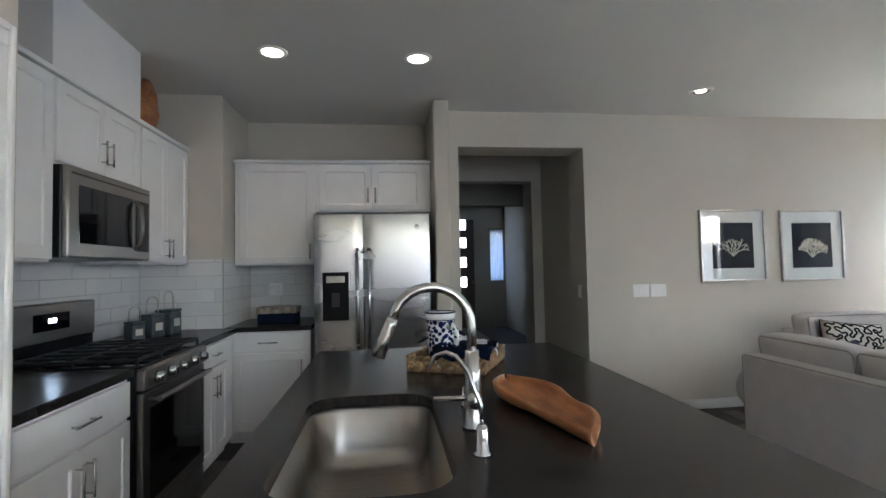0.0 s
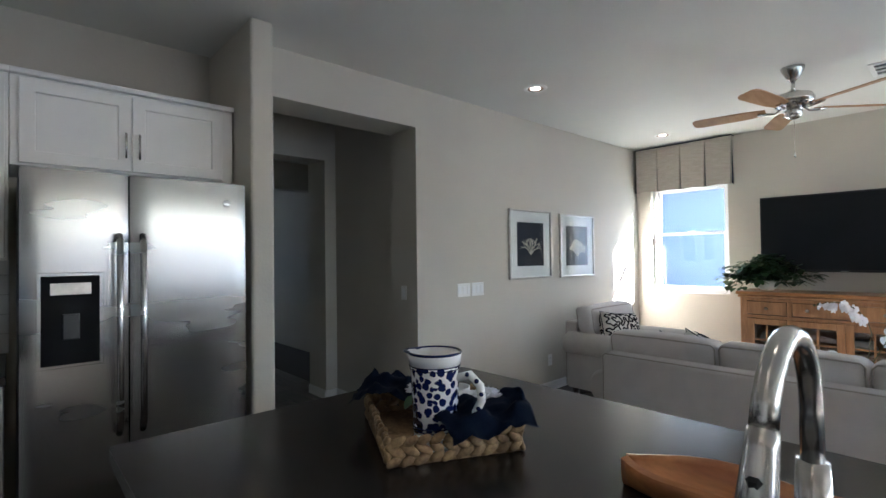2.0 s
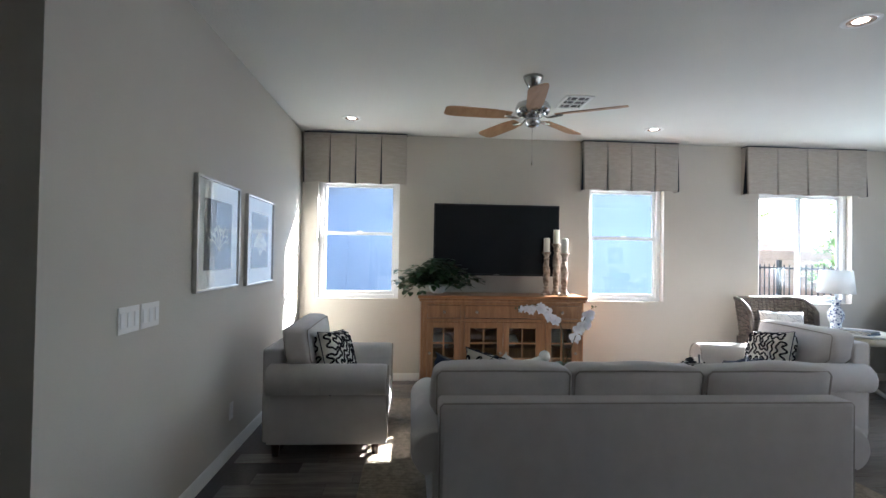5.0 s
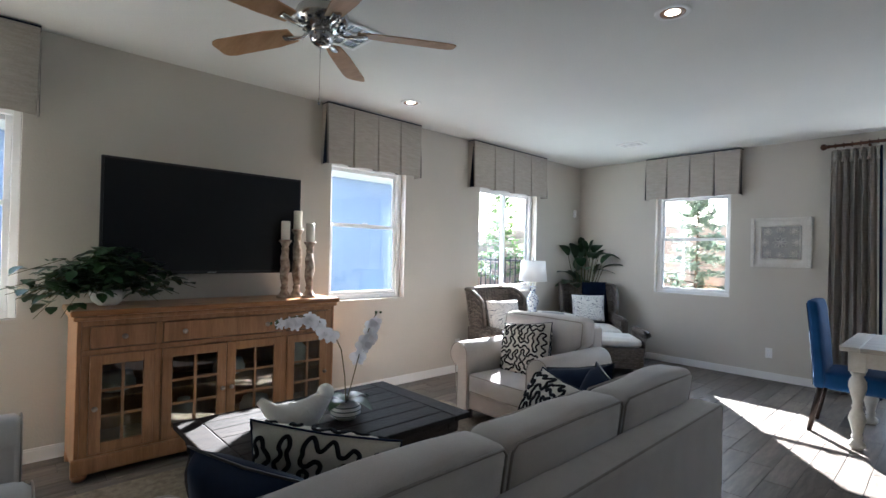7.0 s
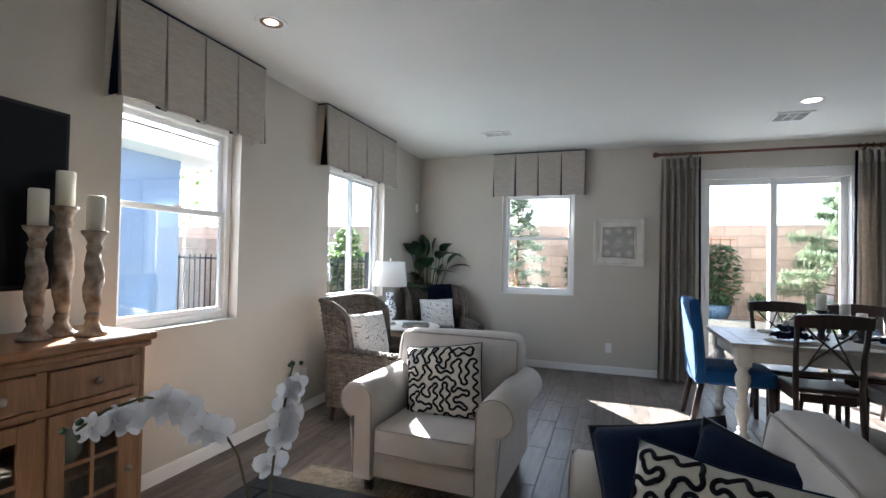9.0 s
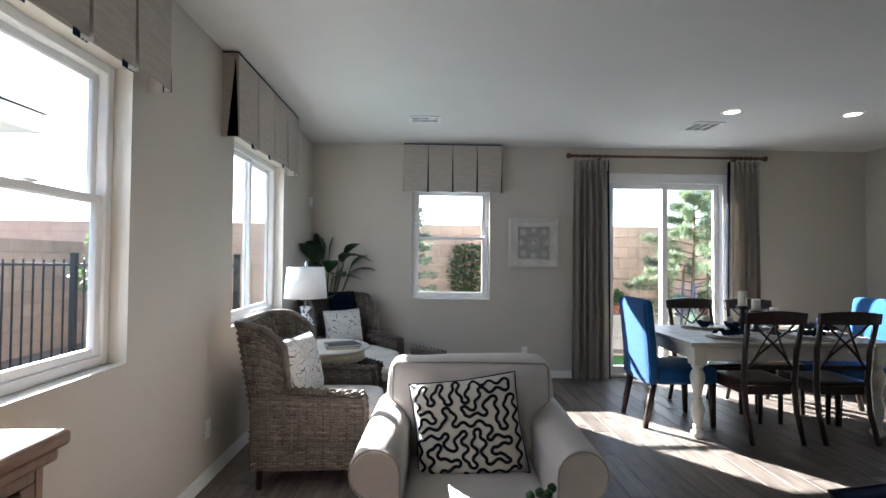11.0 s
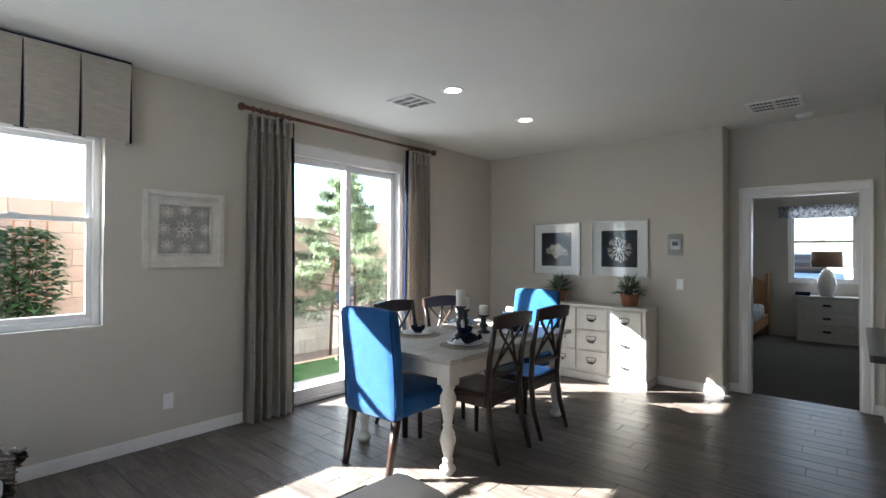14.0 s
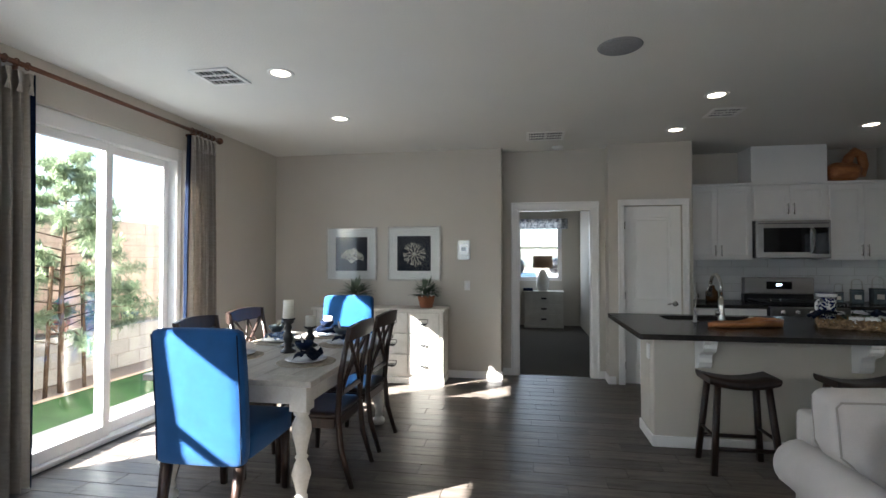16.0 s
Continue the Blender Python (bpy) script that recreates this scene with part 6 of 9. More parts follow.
for lo, hi in (((-tx + 0.05, -ty + 0.05, tz - 0.115), (tx - 0.05, -ty + 0.075, tz - 0.0345)), ((-tx + 0.05, ty - 0.075, tz - 0.115), (tx - 0.05, ty - 0.05, tz - 0.0345)), ((-tx + 0.05, -ty + 0.0755, tz - 0.115), (-tx + 0.075, ty - 0.0755, tz - 0.0345)), ((tx - 0.075, -ty + 0.0755, tz - 0.115), (tx - 0.05, ty - 0.0755, tz - 0.0345))):
    part("apron", B(lo, hi, 0.004), COFFEEWOOD, ct)
for sx in (-1, 1):
    for sy in (-1, 1):
        bm = B((sx * (tx - 0.09) - 0.042, sy * (ty - 0.09) - 0.042, 0.33), (sx * (tx - 0.09) + 0.042, sy * (ty - 0.09) + 0.042, tz - 0.035), 0.004)
        lathe(bm, [(0, 0), (0.03, 0), (0.036, 0.02), (0.028, 0.045), (0.034, 0.06), (0.048, 0.13), (0.05, 0.18), (0.034, 0.25), (0.028, 0.27), (0.042, 0.29), (0.042, 0.31), (0.032, 0.329), (0, 0.329)], 20, at=(sx * (tx - 0.09), sy * (ty - 0.09), 0))
        part("leg", bm, COFFEEWOOD, ct)

# orchid
oc = thing("orchid", "white moth orchid in a striped ceramic pot", "orchid", pose(3.96, 1.98, 0.445))
bm = bmesh.new()
lathe(bm, [(0, 0), (0.05, 0), (0.082, 0.03), (0.085, 0.06), (0.065, 0.095), (0.06, 0.095), (0, 0.085)], 28)
part("pot", bm, WHITECLAY, oc)
for z, r in ((0.03, 0.0822), (0.055, 0.0850), (0.075, 0.0772)):
    bm = bmesh.new()
    lathe(bm, [(r - 0.004, z - 0.003), (r + 0.001, z - 0.003), (r + 0.001, z + 0.003), (r - 0.004, z + 0.003)], 28)
    part("stripe", bm, BLUETIN, oc)
R = random.Random(3)
for i, (a, ln) in enumerate(((20, 0.20), (110, 0.16), (200, 0.2), (285, 0.22), (330, 0.17))):
    bm = bmesh.new()
    leaf(bm, (0, 0, 0.09), (math.cos(radians(a)), math.sin(radians(a)), 0.55), ln, 0.085, 0.55, 7)
    part("leaf", bm, DARKLEAF, oc)


def orchid_bloom(bm, c, face, s):
    face = Vector(face).normalized()
    side = face.cross(Vector((0, 0, 1))).normalized()
    up = side.cross(face)
    for a, ln, wd in ((90, 1.0, 0.62), (18, 1.05, 1.15), (162, 1.05, 1.15), (235, 0.95, 0.6), (305, 0.95, 0.6)):
        d = side * math.cos(radians(a)) + up * math.sin(radians(a))
        p = d.cross(face)
        rows = []
        for q in range(5):
            u = q / 4
            w = s * wd * 0.5 * math.sin(math.pi * (0.1 + 0.82 * u)) ** 0.7
            m = Vector(c) + d * s * ln * u + face * s * 0.12 * math.sin(u * 2.5)
            rows.append([bm.verts.new(m - p * w), bm.verts.new(m + face * 0.04 * s), bm.verts.new(m + p * w)])
        for A, Bq in zip(rows, rows[1:]):
            for k in range(2):
                bm.faces.new((A[k], A[k + 1], Bq[k + 1], Bq[k])).smooth = True
    bmesh.ops.create_icosphere(bm, subdivisions=1, radius=s * 0.14, matrix=Matrix.Translation(Vector(c) + face * s * 0.1))


for stem, heads in (
    ([(0, 0, 0.08), (0.05, -0.02, 0.22), (0.11, -0.03, 0.36), (0.16, 0.0, 0.46), (0.19, 0.08, 0.53), (0.22, 0.17, 0.56), (0.24, 0.25, 0.55), (0.25, 0.31, 0.52)], 9),
    ([(0, 0, 0.08), (0.03, -0.06, 0.20), (0.06, -0.12, 0.33), (0.08, -0.18, 0.43), (0.10, -0.23, 0.50), (0.12, -0.28, 0.555)], 9),
):
    bm = bmesh.new()
    tube(bm, stem, 0.0035, 6)
    sp = part("stem", bm, STEM, oc)
    for i in range(heads):
        u = (0.46 + 0.50 * i / heads) * (len(stem) - 1)
        k = min(int(u), len(stem) - 2)
        p = Vector(stem[k]).lerp(Vector(stem[k + 1]), u - k)
        bm = bmesh.new()
        orchid_bloom(bm, p + Vector((R.uniform(-0.03, 0.01), R.uniform(-0.02, 0.02), R.uniform(-0.055, -0.005))), (-0.75 + R.uniform(-0.3, 0.3), 0.55 + R.uniform(-0.4, 0.4), R.uniform(-0.1, 0.3)), 0.050 - 0.016 * i / heads)
        part("bloom", bm, PETAL, sp)
    bm = bmesh.new()
    for q in range(4):
        bmesh.ops.create_icosphere(bm, subdivisions=1, radius=0.009, matrix=Matrix.Translation(Vector(stem[-1]) + Vector((R.uniform(-0.02, 0.02), R.uniform(-0.02, 0.02), R.uniform(-0.02, 0.02)))))
    part("buds", bm, LEAF, sp)

# white dove figurine: one plain mesh
bm = bmesh.new()
tube(bm, [(0, -0.13, 0.16), (0, -0.10, 0.15), (0, -0.04, 0.09), (0, 0.03, 0.065), (0, 0.09, 0.07), (0, 0.14, 0.10), (0, 0.19, 0.15)], [0.012, 0.035, 0.062, 0.068, 0.055, 0.035, 0.018], 14)
bmesh.ops.create_uvsphere(bm, u_segments=14, v_segments=10, radius=0.04, matrix=Matrix.Translation((0, -0.10, 0.17)))
for f in bm.faces:
    f.smooth = True
bm.transform(Matrix.Translation((0, 0, -min(v.co.z for v in bm.verts))))
ob = part("bird_figurine", bm, WHITECLAY)
ob.matrix_basis = pose(3.94, 2.25, 0.445, 0, 0, -25) @ Matrix.Scale(1.12, 4)
tagged(ob, "white ceramic bird figurine on the coffee table", "figurine")


# wicker wing chairs
def wicker_chair(m, label, throw=False):
    """High wing-back woven chair facing +y, centre of the seat at the origin."""
    t = thing("wicker_chair", label, "chair", m, "wicker wing chairs")
    R = random.Random(8)

    def woven(name, grid, nu=16, nv=26):
        """A woven sheet: rows of strands that go over and under the stakes; grid(u, v) gives a place and a normal."""
        bm = bmesh.new()
        for j in range(nv):
            pts = []
            for i in range(2 * nu + 1):
                p, nrm = grid(i / nu / 2, (j + 0.5) / nv)
                wave = math.cos(math.pi * (i / 2 + j)) if i % 2 == 0 else 0.0
                pts.append(p + nrm * 0.011 * wave + Vector((0, 0, R.uniform(-0.0015, 0.0015))))
            tube(bm, pts, R.uniform(0.0085, 0.011), 4, 0.6, cap=False)
        sheet = [[bm.verts.new(grid(i / nu, v / 12)[0]) for i in range(nu + 1)] for v in range(13)]
        for a, b in zip(sheet, sheet[1:]):
            for i in range(nu):
                bm.faces.new((a[i], a[i + 1], b[i + 1], b[i])).smooth = True
        for i in range(nu + 1):
            tube(bm, [grid(i / nu, v / 12)[0] for v in range(13)], 0.0075, 4, cap=False)
        return tagged(part(name, bm, RATTAN, t), kind="stuff")

    # plan of the back: wing, rounded turn, back, rounded turn, wing
    def plan(u):
        wing, turn, half = 0.19, 0.13, 0.36
        arc = turn * math.pi / 2
        wide = 2 * (half - turn)
        d = u * (2 * wing + 2 * arc + wide)
        if d < wing:
            return -half, wing - d, -1.0, 0.0
        d -= wing
        if d < arc:
            a = d / turn
            return -half + turn - turn * math.cos(a), -turn * math.sin(a), -math.cos(a), -math.sin(a)
        d -= arc
        if d < wide:
            return -half + turn + d, -turn, 0.0, -1.0
        d -= wide
        if d < arc:
            a = math.pi / 2 - d / turn
            return half - turn + turn * math.cos(a), -turn * math.sin(a), math.cos(a), -math.sin(a)
        return half, d - arc, 1.0, 0.0

    def shell(u, v):
        x, y, nx, ny = plan(u)
        end = max(0.0, abs(u - 0.5) * 2 - 0.62) / 0.38
        top = 0.985 - 0.13 * end ** 2.2
        z = 0.34 + (top - 0.34) * v
        # the wings' front edges draw back to the arms
        y = -0.19 + y * (1 - 0.30 * (1 - v) * end) - 0.11 * v
        return Vector((x * (1 + 0.06 * v), y, z)), Vector((nx, ny, 0))

    woven("woven_back", shell, 28, 34)
    bm = bmesh.new()
    pts = [shell(0.0, v / 6)[0] for v in range(3, 6)] + [shell(i / 36, 1.0)[0] for i in range(37)] + [shell(1.0, v / 6)[0] for v in range(5, 2, -1)]
    tube(bm, pts, 0.021, 8)
    part("back_rim", bm, RATTAN, t)
    for s in (-1, 1):
        woven("woven_arm", lambda u, v, s=s: (Vector((s * (0.365 + 0.02 * v), -0.30 + 0.66 * u, 0.12 + (0.46 - 0.03 * u) * v)), Vector((s, 0, 0))), 14, 26)
        woven("woven_inner_arm", lambda u, v, s=s: (Vector((s * (0.325 - 0.01 * v), -0.26 + 0.60 * u, 0.40 + (0.18 - 0.03 * u) * v)), Vector((-s, 0, 0))), 13, 8)
        woven("woven_arm_top", lambda u, v, s=s: (Vector((s * (0.385 - 0.075 * v), -0.28 + 0.64 * u, 0.592 - 0.03 * u + 0.018 * math.sin(math.pi * v))), Vector((0, 0, 1))), 14, 5)
        woven("woven_arm_front", lambda u, v, s=s: (Vector((s * (0.315 + 0.07 * u), 0.365 - 0.012 * math.sin(math.pi * v * 2), 0.12 + 0.445 * v)), Vector((0, 1, 0))), 3, 20)
    woven("woven_front", lambda u, v: (Vector((-0.315 + 0.63 * u, 0.36, 0.12 + 0.22 * v)), Vector((0, 1, 0))), 14, 10)
    woven("woven_rear", lambda u, v: (Vector((-0.35 + 0.70 * u, -0.31, 0.12 + 0.26 * v)), Vector((0, -1, 0))), 14, 12)
    part("seat_frame", B((-0.315, -0.29, 0.30), (0.315, 0.345, 0.34), 0.006), RATTAN, t)
    for sx in (-1, 1):
        for y in (-0.25, 0.31):
            bm = bmesh.new()
            tube(bm, [(sx * 0.33, y, 0.20), (sx * 0.335, y * 1.04, 0.0)], [0.03, 0.02], 4)
            part("leg", bm, DARKWOOD, t)
    bm = bmesh.new()
    soft_box(bm, (-0.31, -0.26, 0.345), (0.31, 0.43, 0.455), 0.04, 0.02, 12, wobble=0.006, seed=2)
    part("seat_cushion", bm, CREAM, t)
    return t


wc1 = wicker_chair(pose(5.01, -0.80, 0, 0, 0, 91), "grey woven wicker wing chair beside the window")
wc2 = wicker_chair(pose(5.04, -2.54, 0, 0, 0, 42), "grey woven wicker wing chair in the corner")
throw_pillow(pose(5.11, -0.78, 0.665, 14, 0, 76), 0.44, 0.42, 0.15, BIRDCLOTH, "white pillow with navy bird sketches on the wicker chair", 9)
throw_pillow(pose(5.147, -2.658, 0.655, 14, 0, 42), 0.46, 0.40, 0.15, BIRDCLOTH, "white pillow with navy bird sketches on the wicker chair", 10)
n = 14
bm = bmesh.new()
path = [(-0.355, 0.60), (-0.425, 0.80), (-0.455, 0.97), (-0.45, 1.012), (-0.43, 1.018), (-0.405, 1.005), (-0.385, 0.95), (-0.36, 0.82), (-0.325, 0.66), (-0.285, 0.52), (-0.22, 0.485), (-0.10, 0.482), (0.02, 0.482)]
rows = []
for i, (y, z) in enumerate(path):
    rows.append([bm.verts.new((-0.30 + 0.34 * j / n + 0.008 * math.sin(i * 1.3), y + 0.006 * math.sin(j * 2.0 + i), z)) for j in range(n + 1)])
for a, b in zip(rows, rows[1:]):
    for j in range(n):
        bm.faces.new((a[j], a[j + 1], b[j + 1], b[j])).smooth = True
bmesh.ops.solidify(bm, geom=bm.faces[:], thickness=0.012)
ob = part("throw_blanket", bm, NAVY)
ob.matrix_basis = pose(5.04, -2.54, 0.0, 0, 0, 42)
tagged(ob, "dark navy throw draped over the wicker chair", "blanket")

# round side table, lamp and books
sd = thing("side_table", "round cream wooden side table with pedestal", "side table", pose(5.11, -1.58, 0))
bm = bmesh.new()
lathe(bm, [(0, 0.635), (0.34, 0.635), (0.36, 0.642), (0.36, 0.655), (0.35, 0.66), (0, 0.66)], 40)
part("top", bm, WHITEWOOD, sd)
bm = bmesh.new()
lathe(bm, [(0, 0.555), (0.325, 0.555), (0.325, 0.6345), (0, 0.6345)], 40)
part("apron", bm, material("cream_wood", (0.62, 0.55, 0.40), 0.5, grain=6, dark=(0.54, 0.47, 0.33), fine=0.2, fine_scale=30), sd)
bm = bmesh.new()
lathe(bm, [(0, 0.06), (0.05, 0.06), (0.065, 0.12), (0.04, 0.2), (0.055, 0.35), (0.04, 0.48), (0.07, 0.554), (0, 0.554)], 20)
part("pedestal", bm, WHITEWOOD, sd)
for a in (90, 210, 330):
    bm = bmesh.new()
    tube(bm, [(0.02 * math.cos(radians(a)), 0.02 * math.sin(radians(a)), 0.14), (0.16 * math.cos(radians(a)), 0.16 * math.sin(radians(a)), 0.09), (0.28 * math.cos(radians(a)), 0.28 * math.sin(radians(a)), 0.018)], [0.03, 0.026, 0.02], 8)
    part("foot", bm, WHITEWOOD, sd)
lm = thing("table_lamp", "blue and white porcelain lamp with white shade", "lamp", pose(5.27, -1.53, 0.66))
bm = bmesh.new()
lathe(bm, [(0, 0), (0.075, 0), (0.075, 0.012), (0.06, 0.022), (0, 0.022)], 24)
part("plinth", bm, CHROME, lm)
bm = bmesh.new()
lathe(bm, [(0, 0.0225), (0.048, 0.0225), (0.052, 0.04), (0.048, 0.06), (0.074, 0.12), (0.078, 0.17), (0.06, 0.22), (0.036, 0.25), (0.034, 0.29), (0.046, 0.32), (0.044, 0.335), (0, 0.335)], 8)
for f in bm.faces:
    f.smooth = False
part("vase", bm, mosaic_material("blue_white_porcelain", (0.72, 0.76, 0.80), (0.015, 0.04, 0.16), 42, 0.33, 0.5), lm)
bm = bmesh.new()
tube(bm, [(0, 0, 0.335), (0, 0, 0.70)], 0.006, 8)
lathe(bm, [(0, 0.655), (0.009, 0.655), (0.012, 0.68), (0.005, 0.695), (0, 0.70)], 12)
part("stem", bm, CHROME, lm)
bm = bmesh.new()
rows = []
for r, z in ((0.175, 0.40), (0.15, 0.655), (0.147, 0.655), (0.172, 0.40)):
    rows.append([bm.verts.new((r * math.cos(a), r * math.sin(a), z)) for a in (2 * math.pi * i / 36 for i in range(36))])
for a, b in zip(rows, rows[1:] + rows[:1]):
    for i in range(36):
        bm.faces.new((a[i], a[(i + 1) % 36], b[(i + 1) % 36], b[i])).smooth = True
part("shade", bm, SHADE, lm)
bm = bmesh.new()
for a in (0, 120, 240):
    tube(bm, [(0, 0, 0.65), (0.148 * math.cos(radians(a)), 0.148 * math.sin(radians(a)), 0.645)], 0.002, 4)
part("spider", bm, CHROME, lm)
for i, (c, dz, rz) in enumerate((((0.05, 0.10, 0.16), 0.0, 15), ((0.10, 0.12, 0.13), 0.017, 25))):
    b = thing("book", "slim hardback book lying on the side table", "book", pose(4.96, -1.50, 0.66 + dz, 0, 0, rz), "books")
    part("pages", B((-0.128, -0.098, 0.0015), (0.126, 0.098, 0.0155)), CREAM, b)
    bm = B((-0.13, -0.10, 0.0), (0.13, 0.10, 0.0014))
    box(bm, (-0.13, -0.10, 0.0156), (0.13, 0.10, 0.017))
    box(bm, (-0.132, -0.10, 0.0), (-0.13, 0.10, 0.017))
    part("cover", bm, material("book_cover", c, 0.35, grain=14, dark=[x * 0.4 for x in c]), b)

# ottoman in front of the corner chair
OT = thing("ottoman", "woven wicker ottoman with scrolled ends and a tufted cream cushion", "ottoman", pose(4.54, -2.10, 0, 0, 0, 42) @ Matrix.Diagonal((1.15, 1.08, 0.94, 1)))


def weave(name, grid, nu=18, nv=18):
    """Strands that go over and under a sheet given by grid(u, v)."""
    bm = bmesh.new()
    sheet = [[bm.verts.new(grid(i / nu, v / 8)[0]) for i in range(nu + 1)] for v in range(9)]
    for a, b in zip(sheet, sheet[1:]):
        for i in range(nu):
            bm.faces.new((a[i], a[i + 1], b[i + 1], b[i])).smooth = True
    for j in range(nv):
        pts = []
        for i in range(nu + 1):
            p, out = grid(i / nu, (j + 0.5) / nv)
            pts.append(p + out * (0.010 if (i + j) % 2 else -0.010))
        tube(bm, pts, 0.010, 4, 0.55, cap=False)
    return tagged(part(name, bm, RATTAN, OT), kind="stuff")


for s in (-1, 1):
    weave("woven_side", lambda u, v, s=s: (Vector((s * (0.30 + 0.02 * v), -0.22 + 0.44 * u, 0.08 + 0.42 * v)), Vector((s, 0, 0))))
    weave("woven_front" if s > 0 else "woven_rear", lambda u, v, s=s: (Vector((-0.30 + 0.60 * u, s * 0.22, 0.08 + 0.26 * v)), Vector((0, s, 0))), nv=11)

    def roll(u, v, s=s):
        a = 2 * math.pi * v
        return Vector((s * 0.335 + 0.032 * math.cos(a), -0.225 + 0.45 * u, 0.505 + 0.032 * math.sin(a))), Vector((math.cos(a), 0, math.sin(a)))

    weave("scroll_end", roll, nv=10)
    for y in (-0.19, 0.19):
        bm = bmesh.new()
        tube(bm, [(s * 0.27, y, 0.12), (s * 0.28, y * 1.03, 0.0)], [0.028, 0.02], 8)
        part("leg", bm, DARKWOOD, OT)
part("seat_board", B((-0.295, -0.215, 0.30), (0.295, 0.215, 0.335), 0.005), RATTAN, OT)
bm = bmesh.new()
soft_box(bm, (-0.285, -0.225, 0.336), (0.285, 0.225, 0.45), 0.04, 0.02, 12, wobble=0.006, seed=5)
for v in bm.verts:
    if v.co.z > 0.42:
        for cx in (-0.14, 0.0, 0.14):
            for cy in (-0.1, 0.1):
                v.co.z -= 0.025 * math.exp(-(math.hypot(v.co.x - cx, v.co.y - cy) / 0.045) ** 2)
part("seat_cushion", bm, CREAM, OT)

# big leaved plant in the corner
pl = thing("potted_plant", "tall broad-leaved plant in a dark pot in the corner", "plant", pose(5.42, -2.98, 0))
bm = bmesh.new()
lathe(bm, [(0, 0), (0.12, 0), (0.155, 0.34), (0.165, 0.36), (0.15, 0.36), (0.14, 0.33), (0, 0.33)], 24)
part("pot", bm, NAVY, pl)
R = random.Random(21)
for i in range(30):
    a = math.radians(i * 137.5)
    hgt = R.uniform(0.85, 1.50)
    r = R.uniform(0.08, 0.32)
    base = Vector((0.03 * math.cos(a), 0.03 * math.sin(a), 0.33))
    tip = Vector((max(-0.36, min(0.12, r * math.cos(a))), max(-0.14, r * math.sin(a)), hgt))
    stm = bmesh.new()
    tube(stm, [base, base.lerp(tip, 0.5) + Vector((0, 0, 0.1)), tip], [0.007, 0.006, 0.004], 5)
    s = part("stem", stm, STEM, pl)
    bm = bmesh.new()
    way = Vector((math.cos(a), math.sin(a), R.uniform(0.1, 1.3)))
    ln = R.uniform(0.26, 0.38)
    if tip.x + way.x * ln > 0.15:
        way.x = (0.15 - tip.x) / ln
    if tip.y + way.y * ln < -0.15:
        way.y = (-0.15 - tip.y) / ln
    leaf(bm, tip, way, ln, R.uniform(0.15, 0.21), 0.35, 7)
    part("leaf", bm, DARKLEAF, s)


# valances
def valance(m, w, label="box-pleated taupe linen valance with navy pleat insets"):
    t = thing("valance", label, "valance", m, "window valances")
    d, h = 0.10, 0.555
    part("board", B((0, 0.0, h - 0.018), (w, d, h), 0.003, 1), DRAPE, t)
    bm = bmesh.new()
    tube(bm, [(0.0, d - 0.002, h), (0.0, 0.0, h), (w, 0.0, h), (w, d - 0.002, h)], 0.006, 6)
    part("piping", bm, NAVY, t)
    n = 4
    pw = w / n
    for i in range(n):
        x0, x1 = i * pw, (i + 1) * pw
        bm = bmesh.new()
        rows = []
        for k in range(7):
            u = k / 6
            open_ = 0.003 + 0.010 * u
            rows.append([bm.verts.new(p) for p in ((x0 + open_ * 0.7, 0.018, (h - 0.012) * (1 - u)), (x0 + open_, -0.012 * u - 0.004, (h - 0.012) * (1 - u)), ((x0 + x1) / 2, -0.014 * u - 0.005 + 0.003 * math.sin(u * 5 + i), (h - 0.012) * (1 - u) + (0.010 if k == 6 else 0.0)), (x1 - open_, -0.012 * u - 0.004, (h - 0.012) * (1 - u)), (x1 - open_ * 0.7, 0.018, (h - 0.012) * (1 - u)))])
        for a, b in zip(rows, rows[1:]):
            for k in range(4):
                bm.faces.new((a[k], b[k], b[k + 1], a[k + 1]))
        part("pleat", bm, DRAPE, t)
    for i in range(1, n):
        part("inset", B((i * pw - 0.035, 0.022, 0.004), (i * pw + 0.035, 0.026, h - 0.02)), NAVY, t)
    for x, s in ((0.0, 1), (w, -1)):
        part("return", B((min(x, x + s * 0.004), 0.03, 0.0), (max(x, x + s * 0.004), d - 0.001, h - 0.0185)), DRAPE, t)
        bm = bmesh.new()
        v = [bm.verts.new(p) for p in ((x - s * 0.004, 0.012, h - 0.02), (x - s * 0.004, -0.012, 0.003), (x - s * 0.004, 0.06, 0.003))]
        bm.faces.new(v)
        bmesh.ops.solidify(bm, geom=bm.faces[:], thickness=0.003)
        part("side_pleat", bm, NAVY, t)
    return t


v1 = valance(pose(E - 0.103, 4.37, 2.172, 0, 0, -90), 1.11)
copy_thing(v1, pose(E - 0.103, 1.27, 2.172, 0, 0, -90))
valance(pose(E - 0.103, -0.66, 2.172, 0, 0, -90), 1.47)
valance(pose(4.55, S + 0.103, 2.172, 0, 0, 180), 1.145)

